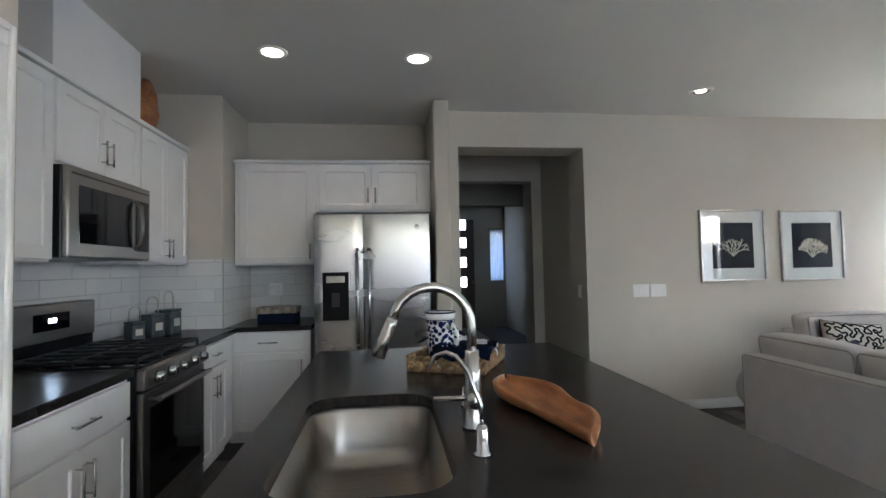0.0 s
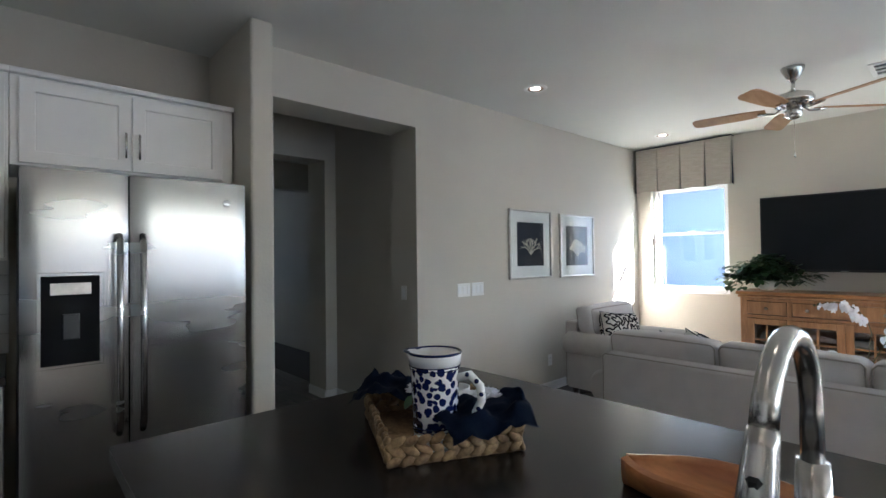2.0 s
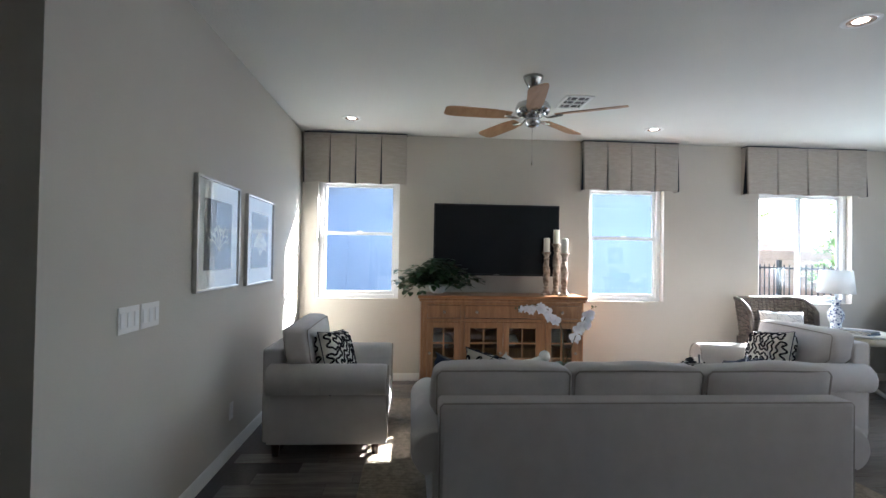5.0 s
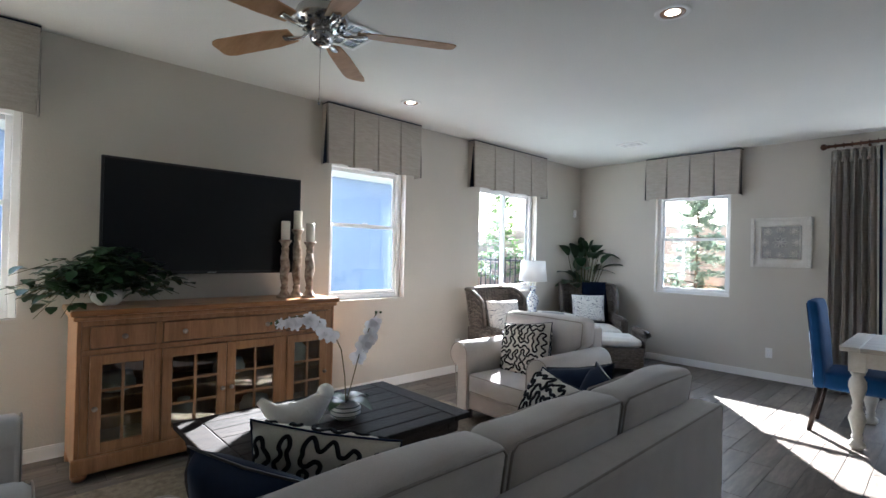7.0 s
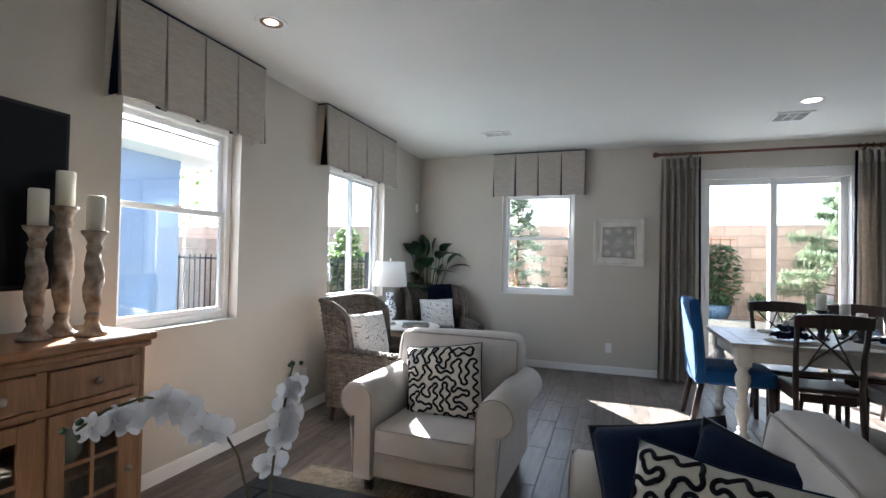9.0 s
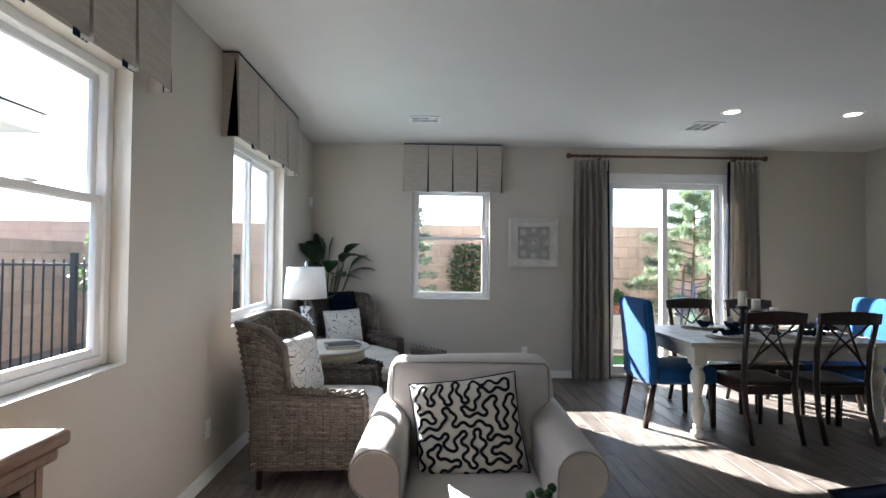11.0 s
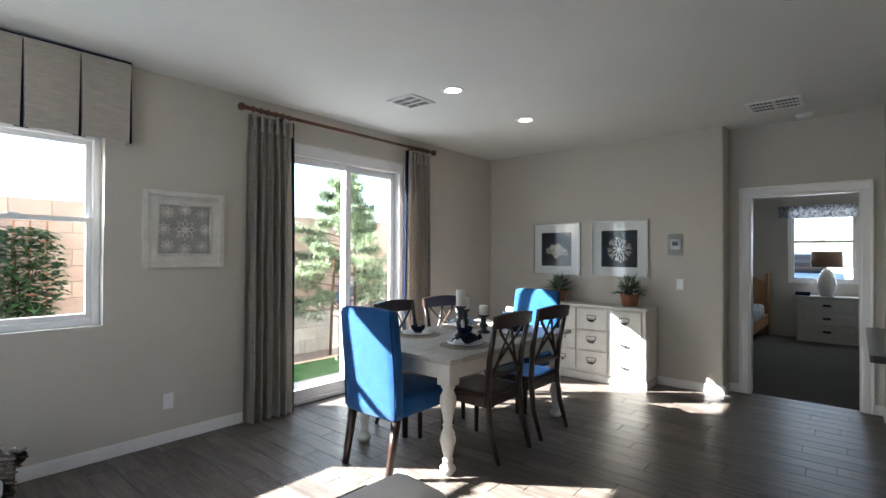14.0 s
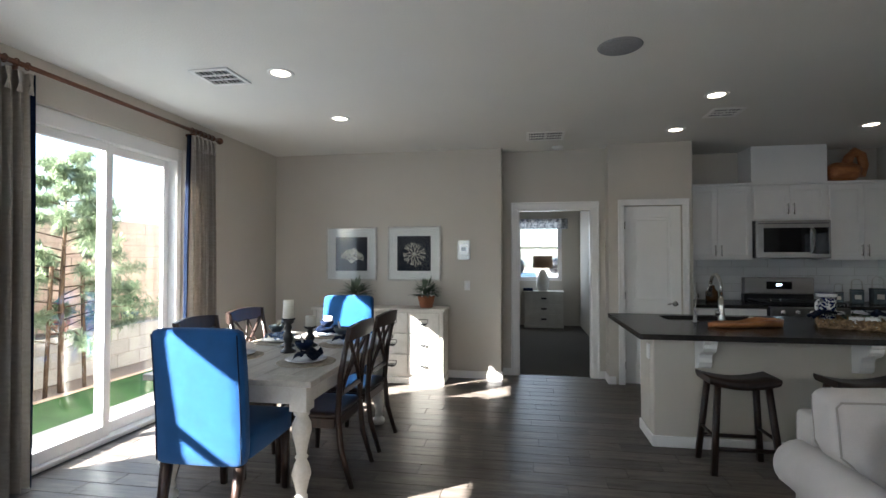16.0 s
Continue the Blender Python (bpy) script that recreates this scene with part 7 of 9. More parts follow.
# ceiling fan
fan = thing("ceiling_fan", "brushed nickel ceiling fan with five light maple blades", "ceiling fan", pose(3.73, 2.31, 0))
bm = bmesh.new()
lathe(bm, [(0, C - 0.001), (0.075, C - 0.001), (0.072, C - 0.02), (0.05, C - 0.06), (0.035, C - 0.085), (0.02, C - 0.10), (0, C - 0.10)], 28)
part("canopy", bm, NICKEL, fan)
bm = bmesh.new()
tube(bm, [(0, 0, C - 0.095), (0, 0, C - 0.20)], 0.013, 10)
part("downrod", bm, NICKEL, fan)
bm = bmesh.new()
lathe(bm, [(0, C - 0.17), (0.03, C - 0.17), (0.06, C - 0.185), (0.115, C - 0.205), (0.13, C - 0.235), (0.125, C - 0.265), (0.085, C - 0.29), (0.06, C - 0.30), (0, C - 0.30)], 32)
mo = part("motor", bm, NICKEL, fan)
for i in range(15):
    a = 2 * math.pi * i / 15
    part("vent_slot", box(bmesh.new(), (0.098, -0.008, C - 0.284), (0.112, 0.008, C - 0.268), 0.002, 1, m=Matrix.Rotation(a, 4, "Z")), BLACK, mo)
bm = bmesh.new()
lathe(bm, [(0, C - 0.3005), (0.055, C - 0.3005), (0.058, C - 0.33), (0.05, C - 0.36), (0.03, C - 0.375), (0, C - 0.38)], 24)
part("switch_housing", bm, CHROME, fan)
for i in range(5):
    a = radians(25 + 72 * i)
    rot = Matrix.Rotation(a, 4, "Z")
    bz = C - 0.305
    bm = bmesh.new()
    t = bmesh.new()
    tube(t, [(0.07, 0, bz + 0.015), (0.11, 0, bz - 0.012), (0.16, 0, bz - 0.008), (0.22, 0, bz)], [0.014, 0.01, 0.018, 0.022], 8, 0.5)
    merge(bm, t, rot)
    br = part("blade_iron", bm, NICKEL, fan)
    bm = bmesh.new()
    tilt = radians(12)
    outline = [(0.17, -0.045), (0.30, -0.062), (0.60, -0.068), (0.645, -0.06), (0.665, -0.04), (0.665, 0.04), (0.645, 0.06), (0.60, 0.068), (0.30, 0.062), (0.17, 0.045)]
    lo = [bm.verts.new((x, y * math.cos(tilt), bz + 0.004 + y * math.sin(tilt))) for x, y in outline]
    hi = [bm.verts.new((x, y * math.cos(tilt), bz + 0.010 + y * math.sin(tilt))) for x, y in outline]
    bm.faces.new(lo[::-1]), bm.faces.new(hi)
    for q in range(len(outline)):
        r = (q + 1) % len(outline)
        bm.faces.new((lo[q], lo[r], hi[r], hi[q]))
    bm.transform(rot)
    part("blade", bm, MAPLE, fan)
bm = bmesh.new()
tube(bm, [(0.01, 0, C - 0.378), (0.01, 0, C - 0.62)], 0.0015, 5)
lathe(bm, [(0, C - 0.66), (0.006, C - 0.655), (0.006, C - 0.63), (0, C - 0.62)], 10, at=(0.01, 0, 0))
part("pull_chain", bm, NICKEL, fan)


# ---- ceiling fittings ----
BAFFLE = material("bronze_baffle", (0.30, 0.17, 0.09), 0.35, 0.6, grain=12, dark=(0.22, 0.12, 0.06))


def downlight(x, y, bronze=False):
    t = thing("downlight", "round recessed ceiling downlight with bronze baffle, lit" if bronze else "round white recessed ceiling downlight, lit", "downlight", pose(x, y, C), "recessed downlights")
    bm = bmesh.new()
    lathe(bm, [(0.068, -0.006), (0.092, -0.004), (0.094, -0.0005), (0.066, -0.0005)], 28, hollow=True)
    part("trim_ring", bm, TRIM, t)
    bm = bmesh.new()
    if bronze:
        lathe(bm, [(0.040, -0.0015), (0.066, -0.005), (0.066, -0.0008), (0.040, -0.0008)], 24, hollow=True)
        part("baffle", bm, BAFFLE, t, "bronze-brown baffle")
        bm = bmesh.new()
        lathe(bm, [(0, -0.002), (0.040, -0.002), (0.040, -0.0008), (0, -0.0008)], 24)
    else:
        lathe(bm, [(0, -0.003), (0.066, -0.003), (0.066, -0.0008), (0, -0.0008)], 24)
    part("lens", bm, LAMPGLOW, t)
    return t


d0 = downlight(1.53, -1.73)
for x, y in ((0.41, -1.73), (0.53, 1.5), (-0.52, 1.5), (-0.63, 3.33), (0.3, 3.36)):
    copy_thing(d0, pose(x, y, C))
d1 = downlight(2.64, 3.80, True)
for x, y in ((5.0, 3.80), (5.02, 0.71), (2.71, 0.73)):
    copy_thing(d1, pose(x, y, C))


def vent(m, w, d, n, label, tilt=68):
    t = thing("ceiling_vent", label, "vent", m, "ceiling vents")
    # black sheet under the solid ceiling puts in the duct's darkness between the slats
    part("backing", B((-w / 2 + 0.02, -d / 2 + 0.02, -0.003), (w / 2 - 0.02, d / 2 - 0.02, -0.0005)), BLACK, t)
    bm = bmesh.new()
    for lo, hi in (((-w / 2, -d / 2, -0.012), (-w / 2 + 0.03, d / 2, -0.0005)), ((w / 2 - 0.03, -d / 2, -0.012), (w / 2, d / 2, -0.0005)), ((-w / 2 + 0.03, -d / 2, -0.012), (w / 2 - 0.03, -d / 2 + 0.03, -0.0005)), ((-w / 2 + 0.03, d / 2 - 0.03, -0.012), (w / 2 - 0.03, d / 2, -0.0005)), *[((x - 0.007, -d / 2 + 0.03, -0.0125), (x + 0.007, d / 2 - 0.03, -0.0005)) for x in (-(w - 0.06) / 6, (w - 0.06) / 6)], ((-w / 2 + 0.03, -0.007, -0.0123), (w / 2 - 0.03, 0.007, -0.0007))):
        box(bm, lo, hi, 0.003, 1)
    part("frame", bm, TRIM, t)
    for i in range(n):
        y = -d / 2 + 0.03 + (d - 0.06) * (i + 0.5) / n
        part("slat", box(bmesh.new(), (-w / 2 + 0.03, -0.003, -0.0008), (w / 2 - 0.03, 0.003, 0.0008), m=pose(0, y, -0.007, tilt)), TRIM, t)
    return t


vent(pose(1.54, -2.19, C), 0.30, 0.30, 7, "white square louvred ceiling air vent")
vent(pose(0.03, 1.75, C), 0.28, 0.28, 7, "white square louvred ceiling air vent")
vent(pose(4.25, 1.82, C), 0.34, 0.24, 3, "white louvred ceiling air vent near the fan")
vent(pose(4.30, -2.12, C), 0.30, 0.20, 3, "small white louvred ceiling vent")
vent(pose(-0.55, 0.20, C), 0.36, 0.40, 12, "white return-air ceiling grille", 15)
sp = thing("ceiling_speaker", "round grey flush ceiling speaker", "speaker", pose(1.58, 0.56, C))
bm = bmesh.new()
lathe(bm, [(0, -0.008), (0.125, -0.008), (0.135, -0.0005), (0, -0.0005)], 36)
part("grille", bm, material("grey_mesh", (0.30, 0.31, 0.32), 0.7, grain=200, dark=(0.2, 0.2, 0.21)), sp)
sm = thing("smoke_detector", "round white ceiling smoke detector", "smoke detector", pose(-1.09, 0.37, C))
bm = bmesh.new()
lathe(bm, [(0, -0.035), (0.045, -0.035), (0.06, -0.02), (0.068, -0.0005), (0, -0.0005)], 24)
part("cover", bm, TRIM, sm)


# ---- wall fittings ----
def plate(m, w, label, n, kind="switch"):
    t = thing("light_switch" if kind == "switch" else "outlet", label, kind, m, "wall plates")
    part("plate", B((-w / 2, -0.006, -0.058), (w / 2, -0.0005, 0.058), 0.003), TRIM, t)
    for i in range(n):
        x = -w / 2 + w * (i + 0.5) / n
        if kind == "switch":
            part("rocker", B((x - 0.016, -0.010, -0.033), (x + 0.016, -0.0062, 0.033), 0.002, 1), VINYL, t)
        else:
            for z in (-0.022, 0.022):
                s = part("socket", B((x - 0.015, -0.009, z - 0.015), (x + 0.015, -0.0062, z + 0.015), 0.004), VINYL, t)
                bm = bmesh.new()
                for dx in (-0.006, 0.006):
                    box(bm, (x + dx - 0.001, -0.0096, z - 0.005), (x + dx + 0.001, -0.0091, z + 0.005))
                part("slot", bm, BLACK, s)
    return t


plate(pose(2.395, N, 1.10), 0.155, "white three-gang rocker light switch", 3)
plate(pose(2.565, N, 1.10), 0.155, "white three-gang rocker light switch", 3)
plate(pose(1.88, 4.58, 1.10, 0, 0, -90), 0.07, "white single light switch in the hall opening", 1)
plate(pose(3.63, N, 0.31), 0.07, "white duplex wall outlet", 1, "outlet")
plate(pose(3.11, S, 0.31, 0, 0, 180), 0.07, "white duplex wall outlet", 1, "outlet")
plate(pose(E, -0.55, 0.33, 0, 0, -90), 0.07, "white duplex wall outlet", 1, "outlet")
plate(pose(W, -0.70, 1.105, 0, 0, 90), 0.07, "white single rocker light switch", 1)
plate(pose(-0.95, KB - 0.0095, 1.18), 0.115, "white outlet in the tile backsplash", 2, "outlet")
th = thing("thermostat", "white thermostat under a clear cover", "thermostat", pose(W, -0.74, 1.53, 0, 0, 90))
part("cover", B((-0.08, -0.05, -0.12), (0.08, -0.0005, 0.12), 0.012, 3), glass_material("clear_plastic", (0.9, 0.92, 0.92), 0.1, 0.06), th)
part("body", B((-0.05, -0.03, -0.05), (0.05, -0.0008, 0.06), 0.008), VINYL, th)
part("screen", B((-0.03, -0.032, -0.01), (0.03, -0.0305, 0.035)), BLUETIN, th)
sn = thing("motion_sensor", "small white corner motion sensor", "sensor", pose(E - 0.001, -2.98, 2.03, 0, 0, -70))
part("case", B((-0.03, -0.045, -0.055), (0.03, -0.004, 0.055), 0.01), VINYL, sn)

# ---- dining ----
def turned_leg(h, r):
    return [(0, 0), (r * 0.62, 0), (r * 0.95, h * 0.045), (r * 0.9, h * 0.08), (r * 0.5, h * 0.12), (r * 0.62, h * 0.14), (r * 0.62, h * 0.17), (r * 0.5, h * 0.19),
            (r * 0.75, h * 0.30), (r * 0.98, h * 0.38), (r * 0.8, h * 0.46), (r * 0.52, h * 0.52), (r * 0.68, h * 0.545), (r * 0.5, h * 0.57), (r * 0.66, h * 0.66), (r * 1.0, h * 0.80),
            (r * 0.95, h * 0.87), (r * 0.6, h * 0.94), (r * 0.82, h * 0.965), (r * 0.82, h), (0, h)]


dt = thing("dining_table", "distressed white farmhouse dining table with turned legs", "dining table", pose(1.385, -1.685, 0))
hx, hy = 0.835, 0.515
for i in range(6):
    y0 = -hy + i * 2 * hy / 6
    part("plank", B((-hx + 0.12, y0 + 0.0012, 0.725), (hx - 0.12, y0 + 2 * hy / 6 - 0.0012, 0.76), 0.003, 1), TABLEWOOD, dt)
for s in (-1, 1):
    part("breadboard", B((min(s * hx, s * (hx - 0.118)), -hy, 0.725), (max(s * hx, s * (hx - 0.118)), hy, 0.76), 0.004), TABLEWOOD, dt)
for lo, hi in (((-hx + 0.10, -hy + 0.06, 0.61), (hx - 0.10, -hy + 0.085, 0.7245)), ((-hx + 0.10, hy - 0.085, 0.61), (hx - 0.10, hy - 0.06, 0.7245)), ((-hx + 0.07, -hy + 0.09, 0.61), (-hx + 0.095, hy - 0.09, 0.7245)), ((hx - 0.095, -hy + 0.09, 0.61), (hx - 0.07, hy - 0.09, 0.7245))):
    part("apron", B(lo, hi, 0.004), WHITEWOOD, dt)
for sx in (-1, 1):
    for sy in (-1, 1):
        x, y = sx * (hx - 0.10), sy * (hy - 0.10)
        bm = B((x - 0.052, y - 0.052, 0.575), (x + 0.052, y + 0.052, 0.7245), 0.005)
        lathe(bm, turned_leg(0.5745, 0.055), 24, at=(x, y, 0))
        part("leg", bm, WHITEWOOD, dt)


def parsons_chair(m):
    t = thing("upholstered_chair", "tall blue linen upholstered dining chair at the table head", "chair", m, "dining chairs")
    bm = bmesh.new()
    soft_box(bm, (-0.24, -0.24, 0.36), (0.24, 0.29, 0.50), 0.03, 0.012, 8)
    part("seat", bm, BLUECLOTH, t)
    bm = bmesh.new()
    soft_box(bm, (-0.245, -0.31, 0.36), (0.245, -0.225, 1.06), 0.028, 0.010, 10)
    for v in bm.verts:
        v.co.y -= 0.10 * max(0, v.co.z - 0.45) ** 1.3
    bk = part("backrest", bm, BLUECLOTH, t)
    for sx in (-1, 1):
        piping([(sx * 0.235, -0.305 - 0.10 * max(0, z - 0.45) ** 1.3, z) for z in (0.38, 0.6, 0.8, 1.0, 1.04)], bk, 0.0035, NAVY)
        for y, dy in ((-0.26, -0.07), (0.25, 0.01)):
            bm = bmesh.new()
            tube(bm, [(sx * 0.205, y, 0.37), (sx * 0.205, y + dy, 0.0)], [0.032, 0.022], 4)
            part("leg", bm, DARKWOOD, t)
    return t


pc = parsons_chair(pose(2.12, -1.70, 0, 0, 0, 92))
copy_thing(pc, pose(0.50, -1.72, 0, 0, 0, -90))


def cross_chair(m):
    """X-back wooden chair facing +y, seat centre at the origin."""
    t = thing("wooden_chair", "dark espresso wooden dining chair with X back", "chair", m, "dining chairs")
    bm = bmesh.new()
    soft_box(bm, (-0.225, -0.20, 0.425), (0.225, 0.23, 0.465), 0.018, 0.0, 8)
    for v in bm.verts:
        v.co.x *= 1 + 0.10 * v.co.y
        if v.co.z > 0.45:
            v.co.z -= 0.012 * (1 - (v.co.x / 0.24) ** 2)
    part("seat", bm, DARKWOOD, t)
    for lo, hi in (((-0.19, 0.18, 0.36), (0.19, 0.205, 0.424)), ((-0.17, -0.20, 0.36), (0.17, -0.175, 0.424))):
        part("seat_rail", B(lo, hi, 0.003, 1), DARKWOOD, t)
    for s in (-1, 1):
        part("seat_rail", B((s * 0.195 - 0.012, -0.174, 0.36), (s * 0.195 + 0.012, 0.179, 0.424), 0.003, 1), DARKWOOD, t)
        bm = bmesh.new()
        tube(bm, [(s * 0.205, 0.195, 0.424), (s * 0.205, 0.20, 0.0)], [0.024, 0.017], 6)
        part("front_leg", bm, DARKWOOD, t)
        bm = bmesh.new()
        tube(bm, [(s * 0.20, -0.29, 0.0), (s * 0.20, -0.22, 0.22), (s * 0.20, -0.195, 0.45), (s * 0.205, -0.215, 0.70), (s * 0.215, -0.275, 0.99)], [0.017, 0.021, 0.023, 0.021, 0.017], 6)
        part("back_post", bm, DARKWOOD, t)
        bm = bmesh.new()
        tube(bm, [(-s * 0.17, -0.205, 0.575), (-s * 0.10, -0.215, 0.67), (0.0, -0.232, 0.765), (s * 0.11, -0.25, 0.86), (s * 0.165, -0.26, 0.925)], 0.015, 6, 0.55)
        part("cross_brace", bm, DARKWOOD, t)
        bm = bmesh.new()
        tube(bm, [(s * 0.16, -0.205, 0.575), (s * 0.10, -0.22, 0.70), (s * 0.05, -0.237, 0.80), (0.0, -0.258, 0.925)], 0.010, 6, 0.55)
        part("slat", bm, DARKWOOD, t)
    bm = bmesh.new()
    n = 10
    rows = []
    for i in range(n + 1):
        u = -1 + 2 * i / n
        y = -0.275 - 0.02 * (1 - u * u)
        top = 1.0 + 0.018 * (1 - u * u)
        rows.append([bm.verts.new(p) for p in ((u * 0.235, y + 0.02, 0.915), (u * 0.235, y + 0.008, top), (u * 0.235, y - 0.02, top), (u * 0.235, y - 0.008, 0.915))])
    for a, b in zip(rows, rows[1:]):
        for k in range(4):
            bm.faces.new((a[k], a[(k + 1) % 4], b[(k + 1) % 4], b[k]))
    bm.faces.new(rows[0]), bm.faces.new(rows[-1])
    bmesh.ops.recalc_face_normals(bm, faces=bm.faces[:])
    part("top_rail", bm, DARKWOOD, t)
    part("lower_rail", B((-0.19, -0.215, 0.555), (0.19, -0.195, 0.59), 0.004, 1), DARKWOOD, t)
    return t


cc = cross_chair(pose(1.60, -1.38, 0, 0, 0, 180))
copy_thing(cc, pose(1.02, -1.37, 0, 0, 0, 178))
copy_thing(cc, pose(1.60, -2.03, 0, 0, 0, 2))
copy_thing(cc, pose(1.02, -2.03, 0, 0, 0, -3))

# place settings
MATWEAVE = material("woven_placemat", (0.40, 0.35, 0.28), 0.9, grain=60, dark=(0.26, 0.22, 0.17), bump=0.6, bump_scale=200)
STRIPEWARE = mosaic_material("blue_white_cloth", (0.55, 0.66, 0.78), (0.02, 0.10, 0.35), 60, 0.35, 0.5)
for i, (x, y, rz) in enumerate(((1.75, -1.42, 10), (1.10, -1.42, 0), (1.66, -1.98, 180), (1.08, -1.98, 170), (0.72, -1.70, 90))):
    pmx = thing("placemat", "round woven placemat on the dining table", "placemat", pose(x, y, 0.7605), "placemats")
    bm = bmesh.new()
    lathe(bm, [(0, 0), (0.185, 0), (0.188, 0.003), (0.18, 0.005), (0, 0.004)], 32)
    part("weave", bm, MATWEAVE, pmx)
    dp = thing("dinner_plate", "white dinner plate on a placemat", "plate", pose(x, y, 0.7657), "plates")
    bm = bmesh.new()
    lathe(bm, [(0, 0), (0.08, 0), (0.13, 0.016), (0.132, 0.019), (0.08, 0.006), (0, 0.005)], 32)
    part("plate", bm, PORCELAIN, dp)
    if i != 2:
        napkin(pose(x + 0.02, y + 0.02, 0.774, 0, 0, rz), 0.24, 0.15, 2.0 + i, "folded navy napkin on the plate", NAVY if i != 3 else STRIPEWARE)
    cup = thing("small_bowl", "dark blue bowl holding a white packet", "bowl", pose(x - 0.03, y - 0.03, 0.832 if i != 2 else 0.773, 0, 0, rz), "table bowls")
    bm = bmesh.new()
    lathe(bm, [(0, 0), (0.03, 0), (0.055, 0.03), (0.06, 0.055), (0.056, 0.055), (0.05, 0.03), (0, 0.012)], 20)
    part("bowl", bm, BLUETIN if i % 2 else NAVY, cup)
    part("packet", box(bmesh.new(), (-0.035, -0.006, 0.02), (0.035, 0.006, 0.10), 0.003, 1, m=pose(0, 0, 0, 12, 8, 20)), CREAM, cup)

# black candle holders
for x, y, h, ch in ((1.47, -1.69, 0.24, 0.13), (1.27, -1.80, 0.19, 0.10), (1.22, -1.64, 0.15, 0.08)):
    t = thing("pillar_holder", "black turned candle holder with ivory pillar candle", "candlestick", pose(x, y, 0.7605), "table candle holders")
    bm = bmesh.new()
    lathe(bm, [(0, 0), (0.055, 0), (0.055, 0.012), (0.03, 0.025), (0.022, h * 0.25), (0.036, h * 0.40), (0.034, h * 0.5), (0.018, h * 0.62), (0.026, h * 0.72), (0.018, h * 0.84), (0.045, h - 0.012), (0.05, h), (0, h)], 20)
    part("holder", bm, BLACK, t)
    bm = bmesh.new()
    lathe(bm, [(0, h + 0.0005), (0.036, h + 0.0005), (0.036, h + ch - 0.005), (0.033, h + ch), (0, h + ch - 0.006)], 20)
    part("candle", bm, WAX, t)

# apothecary dresser
ds = thing("drawer_chest", "distressed white chest of twelve drawers with black pulls", "chest", pose(-0.69, -2.49, 0, 0, 0, 90))
L, D, HT = 1.56, 0.36, 0.855
part("body", B((0.0, 0.02, 0.075), (L, D, HT - 0.03), 0.004, 1), WHITEWOOD, ds)
part("top", B((-0.022, -0.022, HT - 0.03), (L + 0.022, D, HT), 0.008), WHITEWOOD, ds)
part("plinth", B((-0.012, -0.012, 0.0), (L + 0.012, D - 0.002, 0.0745), 0.006), WHITEWOOD, ds)
for x in (0.0, L - 0.035):
    part("corner_post", B((x, -0.004, 0.075), (x + 0.035, 0.0195, HT - 0.0305), 0.004, 1), WHITEWOOD, ds)
for i in range(4):
    for j in range(3):
        x0, x1 = 0.045 + i * (L - 0.09) / 4, 0.045 + (i + 1) * (L - 0.09) / 4
        z0, z1 = 0.10 + j * 0.237, 0.10 + (j + 1) * 0.237
        dr = part("drawer", B((x0 + 0.005, -0.002, z0 + 0.005), (x1 - 0.005, 0.0195, z1 - 0.005), 0.004), WHITEWOOD, ds)
        xm, zm = (x0 + x1) / 2, (z0 + z1) / 2
        bm = bmesh.new()
        for lo, hi in (((-0.055, -0.006, 0.0), (-0.049, -0.0022, 0.045)), ((0.049, -0.006, 0.0), (0.055, -0.0022, 0.045)), ((-0.049, -0.006, 0.039), (0.049, -0.0022, 0.045)), ((-0.049, -0.006, 0.0), (0.049, -0.0022, 0.006))):
            box(bm, [a + b for a, b in zip(lo, (xm, 0, zm))], [a + b for a, b in zip(hi, (xm, 0, zm))])
        k = 10
        a0 = [bm.verts.new((xm + 0.042 * math.cos(math.pi * q / k), -0.003, zm - 0.002 - 0.032 * math.sin(math.pi * q / k))) for q in range(k + 1)]
        a1 = [bm.verts.new((xm + 0.042 * math.cos(math.pi * q / k), -0.028, zm - 0.002 - 0.024 * math.sin(math.pi * q / k))) for q in range(k + 1)]
        for q in range(k):
            bm.faces.new((a0[q], a0[q + 1], a1[q + 1], a1[q]))
        bm.faces.new(a1)
        part("cup_pull", bm, IRON, dr, "black label-holder cup pull")
GREYLEAF = material("grey_green_leaf", (0.13, 0.17, 0.11), 0.6, grain=9, dark=(0.05, 0.075, 0.045), piece=0.2)
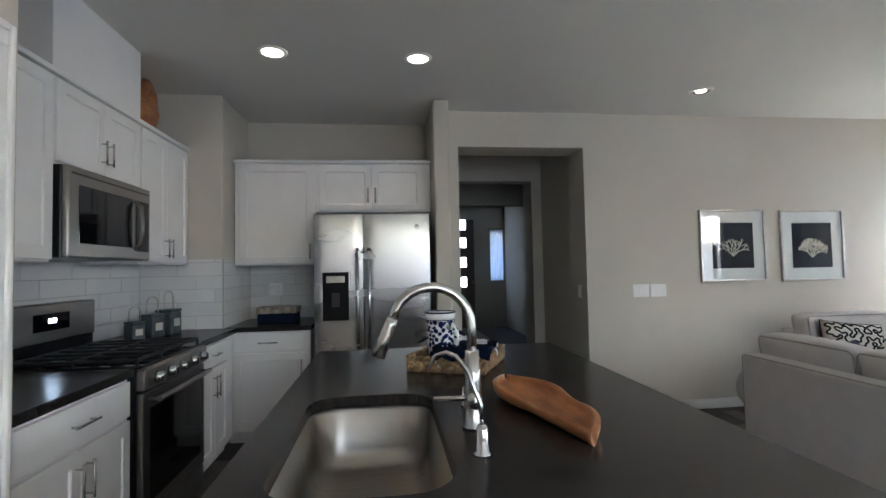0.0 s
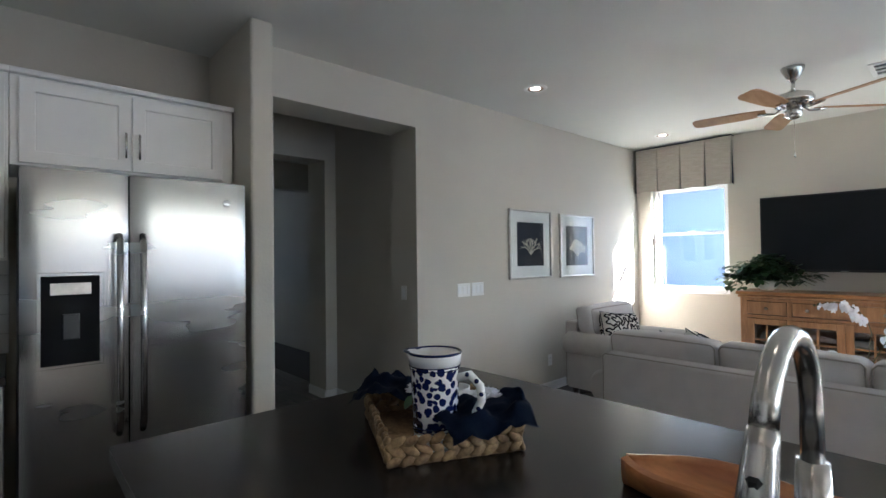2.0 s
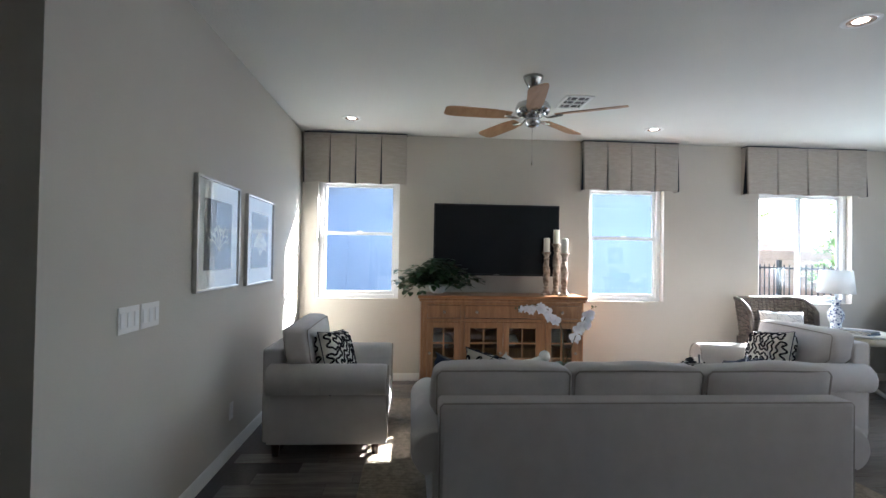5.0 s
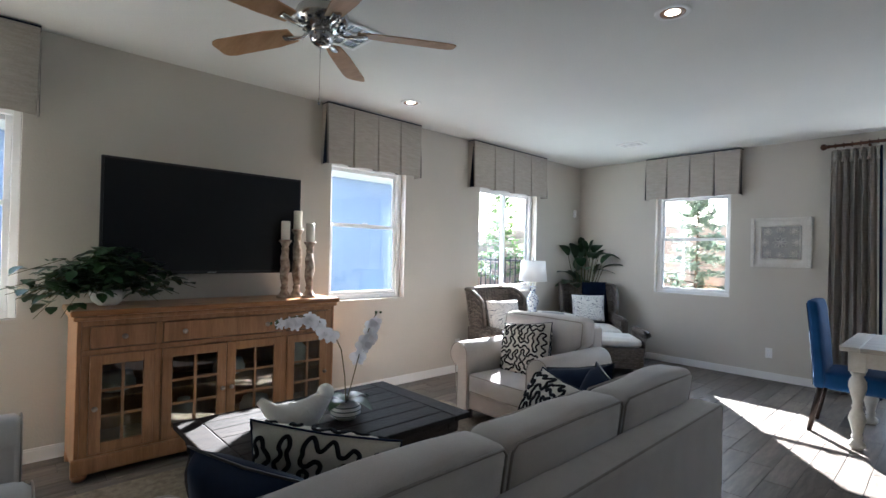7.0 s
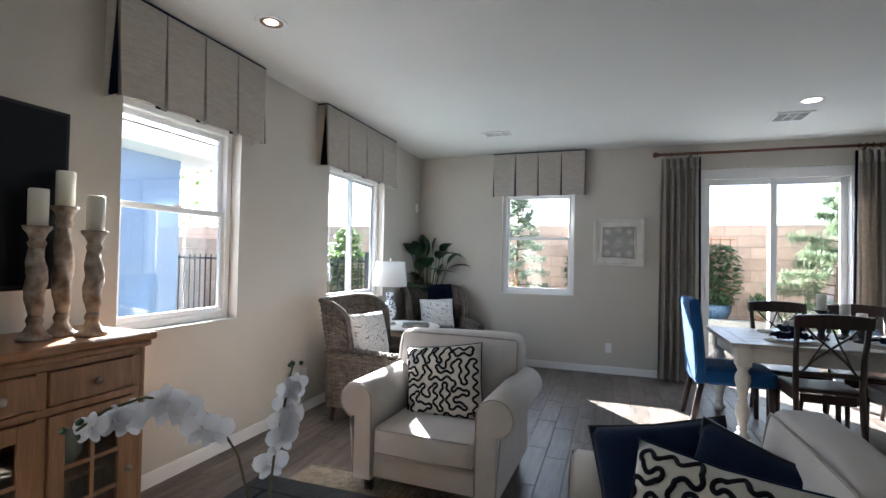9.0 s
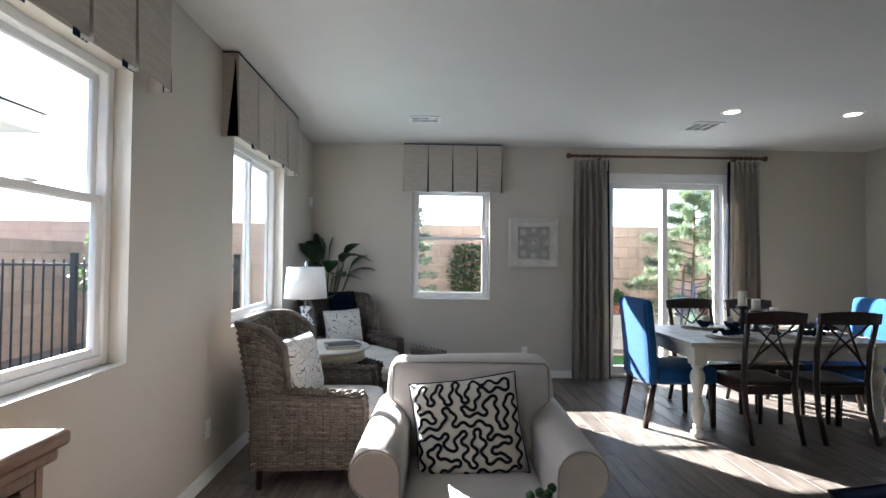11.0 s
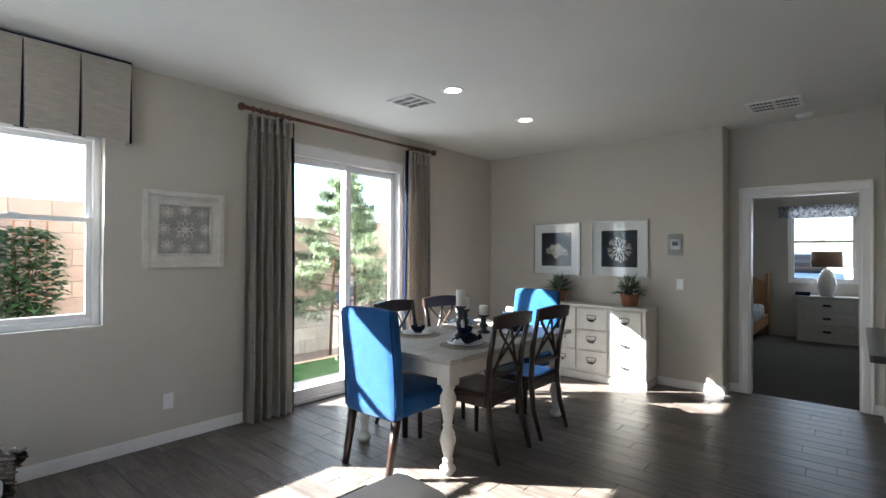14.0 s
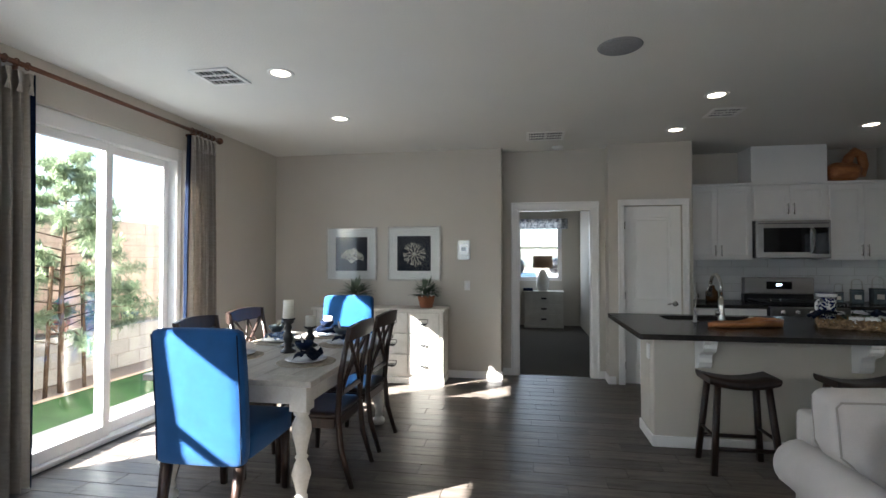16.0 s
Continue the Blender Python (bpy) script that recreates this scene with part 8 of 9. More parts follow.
for y, s in ((-2.02, 7), (-1.16, 9)):
    t = thing("small_plant", "spiky grey-green plant in a terracotta pot", "plant", pose(-0.86, y, HT) @ Matrix.Scale(1.35, 4), "potted plants on the chest")
    bm = bmesh.new()
    lathe(bm, [(0, 0), (0.055, 0), (0.075, 0.09), (0.078, 0.10), (0.066, 0.10), (0, 0.09)], 16)
    part("pot", bm, TERRACOTTA, t)
    R = random.Random(s)
    bm = bmesh.new()
    for i in range(150):
        a, e = R.uniform(0, 6.283), R.uniform(0.1, 1.4)
        d = Vector((math.cos(a) * math.cos(e), math.sin(a) * math.cos(e), math.sin(e)))
        leaf(bm, Vector((0, 0, 0.10)) + d * R.uniform(0.0, 0.06), d, R.uniform(0.08, 0.16), R.uniform(0.014, 0.025), 0.2, 3)
    tagged(part("foliage", bm, GREYLEAF, t), kind="stuff")
    bm = bmesh.new()
    for i in range(40):
        a, e = R.uniform(0, 6.283), R.uniform(0.0, 1.3)
        bmesh.ops.create_icosphere(bm, subdivisions=1, radius=0.007, matrix=Matrix.Translation(Vector((math.cos(a) * math.cos(e), math.sin(a) * math.cos(e), math.sin(e))) * R.uniform(0.07, 0.11) + Vector((0, 0, 0.10))))
    tagged(part("pale_buds", bm, CREAM, t), kind="stuff")


# framed coral prints
def coral(kind, seed):
    """A flat branching coral as thin raised strips."""
    R = random.Random(seed)
    bm = bmesh.new()

    def strip(p, q, w0, w1):
        d = (q - p).normalized()
        s = Vector((-d.z, 0, d.x))
        lift = Vector((0, -3e-6 * len(bm.faces), 0))
        v = [bm.verts.new(c + lift) for c in (p - s * w0, p + s * w0, q + s * w1, q - s * w1)]
        bm.faces.new(v)

    def grow(p, a, ln, w, depth):
        q = p + Vector((math.sin(a), 0, math.cos(a))) * ln
        strip(p, q, w, w * 0.85)
        if depth == 0:
            return
        for k in range(2 if kind != "fan" else 3):
            sp = R.uniform(0.25, 0.6)
            grow(q, a + (sp if k == 0 else -sp if k == 1 else R.uniform(-0.15, 0.15)), ln * R.uniform(0.68, 0.9), w * 0.82, depth - 1)

    if kind == "round":
        for i in range(9):
            grow(Vector((0, 0, -0.01)), 2 * math.pi * i / 9 + 0.2, 0.042, 0.005, 3)
    else:
        for a in (-0.75, -0.3, 0.1, 0.45, 0.85):
            grow(Vector((0.0, 0, -0.105)), a, 0.062 if kind == "tall" else 0.055, 0.006, 3)
    return bm


def picture(m, w, h, kind, seed, label):
    t = thing("framed_print", label, "picture", m, "framed coral prints")
    f = 0.018
    bm = bmesh.new()
    for lo, hi in (((-w / 2, -0.028, -h / 2), (-w / 2 + f, -0.0005, h / 2)), ((w / 2 - f, -0.028, -h / 2), (w / 2, -0.0005, h / 2)), ((-w / 2 + f, -0.028, -h / 2), (w / 2 - f, -0.0005, -h / 2 + f)), ((-w / 2 + f, -0.028, h / 2 - f), (w / 2 - f, -0.0005, h / 2))):
        box(bm, lo, hi, 0.004)
    part("frame", bm, SILVER, t)
    part("mat_board", B((-w / 2 + f, -0.010, -h / 2 + f), (w / 2 - f, -0.001, h / 2 - f)), MAT, t)
    k = w * 0.315
    pr = part("print", B((-k, -0.0115, -k * 1.02), (k, -0.0102, k * 1.02)), INK, t)
    bm = coral(kind, seed)
    top = max(abs(v.co.x) for v in bm.verts), max(abs(v.co.z) for v in bm.verts)
    s = 0.80 * k / max(top)
    bm.transform(Matrix.Translation((0, -0.0125, 0)) @ Matrix.Diagonal((s, 1, s, 1)))
    part("coral", bm, CORALPRINT, pr)
    g = part("glass", B((-w / 2 + f, -0.021, -h / 2 + f), (w / 2 - f, -0.0195, h / 2 - f)), PICGLASS, t)
    g.visible_shadow = False
    return t


picture(pose(3.325, N, 1.503), 0.67, 0.68, "tall", 4, "silver-framed print of branching coral on navy")
picture(pose(4.155, N, 1.493), 0.67, 0.68, "fan", 12, "silver-framed print of spiky coral on navy")
picture(pose(W, -2.155, 1.485, 0, 0, 90), 0.655, 0.66, "fan", 23, "silver-framed print of lacy coral on navy")
picture(pose(W, -1.355, 1.49, 0, 0, 90), 0.665, 0.67, "round", 31, "silver-framed print of fan coral on navy")

# carved panel
ar = thing("lattice_art", "white framed carved lattice wall panel", "wall art", pose(3.01, S, 1.595, 0, 0, 180))
w, h = 0.585, 0.575
bm = bmesh.new()
f = 0.035
for lo, hi in (((-w / 2, -0.04, -h / 2), (-w / 2 + f, -0.0005, h / 2)), ((w / 2 - f, -0.04, -h / 2), (w / 2, -0.0005, h / 2)), ((-w / 2 + f, -0.04, -h / 2), (w / 2 - f, -0.0005, -h / 2 + f)), ((-w / 2 + f, -0.04, h / 2 - f), (w / 2 - f, -0.0005, h / 2))):
    box(bm, lo, hi, 0.005)
part("frame", bm, WHITEWOOD, ar)
part("backing", B((-w / 2 + f, -0.014, -h / 2 + f), (w / 2 - f, -0.001, h / 2 - f)), WHITEWOOD, ar)
k = 0.19
# grey plate on the white backing, behind the rosettes
part("recess", B((-k, -0.0155, -k), (k, -0.0142, k)), material("flat_grey", (0.36, 0.35, 0.33), 0.7, grain=12), ar)
bm = bmesh.new()
for a, b in (((-k, -k), (k, -k)), ((k, -k), (k, k)), ((k, k), (-k, k)), ((-k, k), (-k, -k))):
    tube(bm, [(a[0], -0.018, a[1]), (b[0], -0.018, b[1])], 0.009, 6)
part("border", bm, WHITEWOOD, ar)
for cx, cz in ((0, 0), (-0.125, -0.125), (0.125, -0.125), (-0.125, 0.125), (0.125, 0.125), (0, 0.15), (0, -0.15), (0.15, 0), (-0.15, 0)):
    R0 = 0.085 if (cx, cz) == (0, 0) else 0.05
    bm = bmesh.new()
    for i in range(8):
        a = math.pi / 4 * i
        c, s = math.cos(a), math.sin(a)
        loop = [(cx + c * r - s * q, -0.019, cz + s * r + c * q) for r, q in ((0.01, 0), (R0 * 0.5, R0 * 0.22), (R0 * 0.95, 0), (R0 * 0.5, -R0 * 0.22), (0.01, 0))]
        tube(bm, loop, 0.0042, 5)
    bmesh.ops.create_uvsphere(bm, u_segments=8, v_segments=6, radius=0.011, matrix=Matrix.Translation((cx, -0.018, cz)))
    tagged(part("rosette", bm, WHITEWOOD, ar), kind="stuff")

# curtains and pole
rod = thing("curtain_rod", "red-brown wooden curtain pole with ball finials", "curtain rod", pose(0, S + 0.10, 2.62))
bm = bmesh.new()
tube(bm, [(0.30, 0, 0), (2.57, 0, 0)], 0.016, 12)
part("pole", bm, DEEPROD, rod)
for x, s in ((0.30, -1), (2.57, 1)):
    bm = bmesh.new()
    lathe(bm, [(0, -0.005), (0.018, -0.005), (0.022, 0.006), (0.014, 0.014), (0.030, 0.03), (0.034, 0.045), (0.030, 0.062), (0.012, 0.074), (0, 0.076)], 16, m=pose(x, 0, 0, 0, 90 * s, 0))
    part("finial", bm, DEEPROD, rod)
for x in (0.62, 2.24):
    part("bracket", B((x - 0.012, -0.0995, -0.045), (x + 0.012, 0.0, -0.0165), 0.004, 1), DEEPROD, rod)


def curtain(x0, x1, lead, seed):
    """A pleated panel from x0 to x1; lead: the end with the navy edge."""
    t = thing("curtain", "floor-length taupe linen curtain with navy leading edge", "curtain", pose(0, S + 0.10, 0), "curtain panels")
    n, nz, folds = 90, 16, 6

    def place(u, v):
        x = x0 + (x1 - x0) * u
        spread = 1 + 0.10 * v
        mid = (x0 + x1) / 2
        y = 0.042 * math.sin(2 * math.pi * folds * u + 0.5 * math.sin(3 * u + seed)) * (0.55 + 0.45 * min(1, v * 3))
        y += 0.012 * math.sin(2 * math.pi * folds * 2.3 * u + v * 2 + seed)
        return mid + (x - mid) * spread, y, 2.575 - 2.563 * v

    for name, ua, ub, mat in (("cloth", 0.0, 0.94, DRAPE), ("edge_band", 0.94, 1.0, NAVY)):
        bm = bmesh.new()
        k = n if name == "cloth" else 8
        g = []
        for j in range(nz + 1):
            row = []
            for i in range(k + 1):
                u = ua + (ub - ua) * i / k
                u = u if lead > 0 else 1 - u
                row.append(bm.verts.new(place(u, j / nz)))
            g.append(row)
        for j in range(nz):
            for i in range(k):
                bm.faces.new((g[j][i], g[j][i + 1], g[j + 1][i + 1], g[j + 1][i])).smooth = True
        bmesh.ops.solidify(bm, geom=bm.faces[:], thickness=0.003)
        part(name, bm, mat, t)
    for i in range(6):
        x = x0 + (x1 - x0) * (i + 0.5) / 6
        bm = bmesh.new()
        tube(bm, [(x, 0.021 * math.cos(a), 2.62 + 0.024 * math.sin(a)) for a in (2 * math.pi * q / 14 for q in range(15))], 0.005, 6)
        part("ring", bm, DEEPROD, t)
        bm = bmesh.new()
        for dx in (-0.012, 0, 0.012):
            tube(bm, [(x + dx, 0.024, 2.572), (x + dx * 0.3, 0.034, 2.50), (x + dx * 1.2, 0.028, 2.44)], [0.005, 0.004, 0.004], 6)
        part("pinch_pleat", bm, DRAPE, t)


curtain(2.14, 2.55, -1, 0.3)
curtain(0.34, 0.70, 1, 2.1)

# ---- bedroom seen through its door ----
ns = thing("nightstand", "white three-drawer nightstand by the bedroom window", "nightstand", pose(-5.44, -0.03, 0, 0, 0, 90))
part("body", B((0.02, 0.02, 0.05), (0.80, 0.38, 0.72), 0.004, 1), WHITEWOOD, ns)
part("top", B((0.0, -0.01, 0.72), (0.82, 0.385, 0.755), 0.008), WHITEWOOD, ns)
part("plinth", B((0.01, 0.005, 0.0), (0.81, 0.38, 0.0495), 0.004, 1), WHITEWOOD, ns)
for j in range(3):
    dr = part("drawer", B((0.06, 0.002, 0.08 + j * 0.213), (0.76, 0.0195, 0.08 + (j + 1) * 0.213 - 0.012), 0.004), WHITEWOOD, ns)
    bm = bmesh.new()
    soft_box(bm, (0.355, -0.022, 0.165 + j * 0.213), (0.465, 0.0015, 0.20 + j * 0.213), 0.01, 0, 4)
    part("cup_pull", bm, BLACK, dr)
bl = thing("bedside_lamp", "white textured ceramic lamp with tan drum shade", "lamp", pose(-5.62, 0.37, 0.755))
bm = bmesh.new()
lathe(bm, [(0, 0), (0.09, 0), (0.125, 0.08), (0.135, 0.17), (0.12, 0.28), (0.075, 0.40), (0.035, 0.45), (0, 0.45)], 20)
for v in bm.verts:
    v.co += noise.noise_vector(v.co * 22) * 0.012 if 0.02 < v.co.z < 0.44 else Vector()
part("base", bm, WHITECLAY, bl)
bm = bmesh.new()
tube(bm, [(0, 0, 0.45), (0, 0, 0.52)], 0.012, 8)
part("neck", bm, NICKEL, bl)
bm = bmesh.new()
lathe(bm, [(0.205, 0.48), (0.20, 0.73), (0.197, 0.73), (0.202, 0.48)], 28, hollow=True)
part("shade", bm, thin_material("tan_shade", (0.36, 0.26, 0.18), (0.32, 0.23, 0.16), 0.2, 0.9), bl)
bm = bmesh.new()
for a in (0, 2.1, 4.2):
    tube(bm, [(0, 0, 0.52), (0.2 * math.cos(a), 0.2 * math.sin(a), 0.55)], 0.003, 4)
part("spider", bm, NICKEL, bl)
bx = thing("jewel_box", "small dark box on the nightstand", "box", pose(-5.55, 0.06, 0.755))
part("box", B((-0.08, -0.1, 0), (0.08, 0.1, 0.06), 0.006), NAVY, bx)
vb = thing("valance", "grey patterned gathered valance over the bedroom window", "valance", pose(-5.79, 0.30, 2.06))
bm = bmesh.new()
g = []
for z in (0.0, 0.12, 0.22):
    g.append([bm.verts.new((0.02 * math.sin(i * 0.9), -0.60 + 1.2 * i / 60, z)) for i in range(61)])
for a, b in zip(g, g[1:]):
    for i in range(60):
        bm.faces.new((a[i], a[i + 1], b[i + 1], b[i])).smooth = True
bmesh.ops.solidify(bm, geom=bm.faces[:], thickness=0.004)
part("cloth", bm, mosaic_material("damask_print", (0.40, 0.40, 0.40), (0.12, 0.13, 0.16), 26, 0.3, 0.5), vb)
part("rod_pocket", B((-0.058, -0.58, 0.19), (-0.02, 0.58, 0.21)), NICKEL, vb)
bd = thing("bed", "pine bed with navy striped bedding", "bed", pose(-5.2, -1.45, 0))
part("mattress", box(bmesh.new(), (-0.55, -0.95, 0.30), (1.55, 0.95, 0.55), 0.06, 3), CREAM, bd)
bm = bmesh.new()
soft_box(bm, (-0.1, -0.99, 0.34), (1.56, 0.99, 0.60), 0.06, 0.02, 8, wobble=0.01)
part("coverlet", bm, STRIPE, bd)
bm = bmesh.new()
pts = [(-0.62, -0.95 + 1.9 * i / 16, 0.95 + 0.32 * math.sin(math.pi * i / 16)) for i in range(17)]
top = [bm.verts.new(p) for p in pts] + [bm.verts.new((p[0] + 0.05, p[1], p[2])) for p in pts]
bot = [bm.verts.new((p[0], p[1], 0.35)) for p in pts] + [bm.verts.new((p[0] + 0.05, p[1], 0.35)) for p in pts]
for i in range(16):
    bm.faces.new((bot[i], bot[i + 1], top[i + 1], top[i]))
    bm.faces.new((bot[17 + i], top[17 + i], top[18 + i], bot[18 + i]))
    bm.faces.new((top[i], top[i + 1], top[18 + i], top[17 + i]))
part("headboard", bm, PINE, bd)
for x in (-0.60, 1.58):
    for y in (-0.99, 0.99):
        bm = bmesh.new()
        h = 1.05 if x < 0 else 0.62
        rows = [(0, 0), (0.035, 0), (0.03, 0.25)]
        k = int((h - 0.3) / 0.06)
        for i in range(k):
            z = 0.28 + i * 0.06
            rows += [(0.022, z), (0.036, z + 0.03)]
        rows += [(0.02, h), (0.034, h + 0.03), (0.0, h + 0.09)]
        lathe(bm, rows, 14, at=(x, y, 0))
        part("post", bm, PINE, bd)
part("side_rail", B((-0.58, 0.96, 0.20), (1.57, 1.0, 0.38), 0.006), PINE, bd)
part("footboard", B((1.56, -0.96, 0.18), (1.60, 0.96, 0.52), 0.01), PINE, bd)
for y, mat in ((0.55, CREAM), (0.20, STRIPE)):
    throw_pillow(pose(-5.45 if mat is CREAM else -5.30, -1.45 + y, 0.82, -20, 0, -90), 0.55, 0.45, 0.16, mat, "bed pillow propped against the headboard", 14 + y, "bed pillows")
wm = thing("wall_mirror", "white framed mirror on the bedroom wall", "mirror", pose(-3.6, 1.15, 1.55))
part("frame", B((-0.35, -0.03, -0.45), (0.35, -0.0005, 0.45), 0.006), TRIM, wm)
part("glass", B((-0.29, -0.033, -0.39), (0.29, -0.0305, 0.39)), MIRROR, wm)

# ---- far end of the hall ----
fd = tagged(thing("door_3", "dark wooden front door with four small glass lights", "door", pose(1.20, 10.86, 0)), kind="structure")
DW3 = material("dark_door", (0.075, 0.055, 0.045), 0.4, grain=5, dark=(0.055, 0.04, 0.033), stretch=(8, 8, 1))
bm = bmesh.new()
zs = [0.0, 0.62, 0.74, 0.98, 1.10, 1.34, 1.46, 1.70, 1.82, 2.05]
part("leaf", B((0.0, 0.0, 0.01), (0.84, 0.039, 2.43), 0.003, 1), DW3, fd)
# panes glow by themselves in place of daylight behind the solid door
for z in (0.92, 1.36, 1.80, 2.20):
    part("light_pane", B((0.50, -0.006, z), (0.66, -0.0005, z + 0.22)), glow_material("pane_daylight_glow", (0.75, 0.86, 1.0), 0.5), fd)
bm = bmesh.new()
tube(bm, [(0.78, -0.04, 0.95), (0.78, -0.045, 1.05)], 0.012, 8)
part("door_handle", bm, NICKEL, fd)
sw = tagged(thing("window_6", "narrow daylit sidelight window at the hall end", "window", pose(2.42, 10.96, 1.1)), kind="structure")
part("window_frame", B((0.0, 0.0, 0.0), (0.28, 0.03, 0.03)), VINYL, sw)
part("pane", B((0.0, 0.031, 0.0), (0.28, 0.036, 1.05)), GLASS, sw).visible_shadow = False
hc = thing("sheer_curtain", "pale sheer curtain at the hall window", "curtain", pose(2.42, 10.86, 1.05))
bm = bmesh.new()
g = [[bm.verts.new((0.30 * i / 24 - 0.01, 0.012 * math.sin(i * 1.4), z)) for i in range(25)] for z in (0.0, 1.15)]
for i in range(24):
    bm.faces.new((g[0][i], g[0][i + 1], g[1][i + 1], g[1][i])).smooth = True
bmesh.ops.solidify(bm, geom=bm.faces[:], thickness=0.002)
part("cloth", bm, thin_material("sheer_cloth", (0.75, 0.82, 0.92), (0.7, 0.77, 0.88), 0.7, 0.9), hc)
part("rod", B((-0.03, -0.005, 1.15), (0.31, 0.036, 1.17)), NICKEL, hc)

# ---- outside ----
G = -0.14
setting("ground", B((-80, -90, G - 0.3), (90, 90, G - 0.012)), GRAVEL, "tan gravel ground around the house", "ground")
setting("patio", B((-3, -4.05, G - 0.01), (8, S - 0.17, -0.03), 0.01), CONCRETE, "pale concrete patio slab", "patio")
lw = setting("lawn", B((-6, -5.15, G - 0.01), (8, -4.052, G + 0.02), 0.01), TURF, "green artificial turf strip", "lawn")
setting("lawn_edging", B((-6, -5.21, G - 0.01), (8, -5.152, G + 0.035), 0.006), BLOCK, "tan brick edging along the turf", "edging")
setting("side_lawn", B((E + 0.9, -3.0, G - 0.01), (8.15, 6.0, G + 0.01)), TURF, "green turf beside the house", "lawn")


def block_wall(name, label, m, length, height, thick, mat, size=(0.40, 0.20), seen=(0, 1e9), cap=False):
    """Masonry in running bond along x; blocks within the seen stretch are parts, the rest is joined."""
    t = tagged(thing(name, label, "block wall", m), kind="structure")
    part("core", B((0, 0.006, 0), (length, thick - 0.006, height - 0.004)), MORTAR, t)
    rest, meshes, count = [], {}, 0
    rows = int(round(height / size[1]))
    verts, faces = [], []
    for r in range(rows):
        x = -size[0] / 2 * (r % 2)
        while x < length:
            a, b = max(0, x) + 0.003, min(length, x + size[0]) - 0.003
            z0, z1 = r * size[1] + 0.003, (r + 1) * size[1] - 0.003
            if b - a > 0.03:
                if seen[0] < a < seen[1] and count < 290:
                    key = round(b - a, 3)
                    if key not in meshes:
                        bm = B((0, 0, 0), (key, thick, z1 - z0), 0.006, 1)
                        me = bpy.data.meshes.new("block")
                        bm.to_mesh(me)
                        bm.free()
                        me.materials.append(mat)
                        meshes[key] = me
                    o = new("block", meshes[key])
                    o.parent, o.location = t, (a, 0, z0)
                    count += 1
                else:
                    k = len(verts)
                    verts += [(a, 0, z0), (b, 0, z0), (b, thick, z0), (a, thick, z0), (a, 0, z1), (b, 0, z1), (b, thick, z1), (a, thick, z1)]
                    faces += [[k + q for q in f] for f in ((0, 1, 5, 4), (1, 2, 6, 5), (2, 3, 7, 6), (3, 0, 4, 7), (4, 5, 6, 7))]
            x += size[0]
    if verts:
        me = bpy.data.meshes.new("block")
        me.from_pydata(verts, [], faces)
        me.materials.append(mat)
        o = new("block", me)
        o.parent = t
        o["kind"] = "stuff"
    return t


block_wall("wall_garden", "tan concrete block garden wall", pose(14, -6.6, G - 0.01, 0, 0, 180), 26, 2.20, 0.2, BLOCK, seen=(8.6, 16.0))
block_wall("wall_planter", "low grey block planter wall", pose(9, -5.80, G - 0.01, 0, 0, 180), 15, 0.60, 0.2, BLOCKGREY, seen=(3.6, 11.5))
setting("planter_bed", B((-6, -6.6, G), (9, -6.0, 0.40)), GRAVEL, "gravel planter bed behind the low wall", "planting bed")
block_wall("wall_side_yard", "tan concrete block wall along the side yard", pose(10.6, -6.4, G - 0.01, 0, 0, 90), 5.6, 1.8, 0.2, BLOCK, seen=(0, 5.6))

# metal fence
fe = thing("metal_fence", "black metal picket fence in the side yard", "fence", pose(6.6, -3.5, G - 0.01))
for z in (0.15, 1.42):
    part("rail", B((0, -0.015, z), (3.9, 0.015, z + 0.03)), IRON, fe)
for i in range(33):
    part("picket", B((0.03 + i * 0.12 - 0.008, -0.008, 0.05), (0.03 + i * 0.12 + 0.008, 0.008, 1.50)), IRON, fe)
for x in (0.0, 1.95, 3.9):
    part("post", B((x - 0.03, -0.03, 0.0), (x + 0.03, 0.03, 1.58)), IRON, fe)

# neighbouring house
nb = thing("neighbour_house", "blue-grey stucco neighbouring house with tiled roof", "house", pose(0, 0, 0))
part("wall", wall_with(1, (8.6, -1.9, G - 0.01), (16, 14, 2.75), []), STUCCO, nb)
wd = part("window", B((8.57, 5.75, 0.62), (8.599, 6.85, 2.24), 0.004, 1), VINYL, nb)
for z0, z1 in ((0.70, 1.40), (1.48, 2.16)):
    part("pane", B((8.562, 5.83, z0), (8.5695, 6.77, z1)), BLACKGLASS, wd)
part("fascia", B((8.1, -2.4, 2.60), (16.5, 14.5, 2.80), 0.01, 1), TRIM, nb)
bm = bmesh.new()
v = [bm.verts.new(p) for p in ((8.05, -2.45, 2.8), (16.5, -2.45, 2.8), (16.5, 14.5, 2.8), (8.05, 14.5, 2.8), (12.3, 1.8, 4.3), (12.3, 10.3, 4.3))]
for f in ((0, 1, 4), (1, 2, 5, 4), (2, 3, 5), (3, 0, 4, 5)):
    bm.faces.new([v[i] for i in f])
part("roof", bm, ROOF, nb)


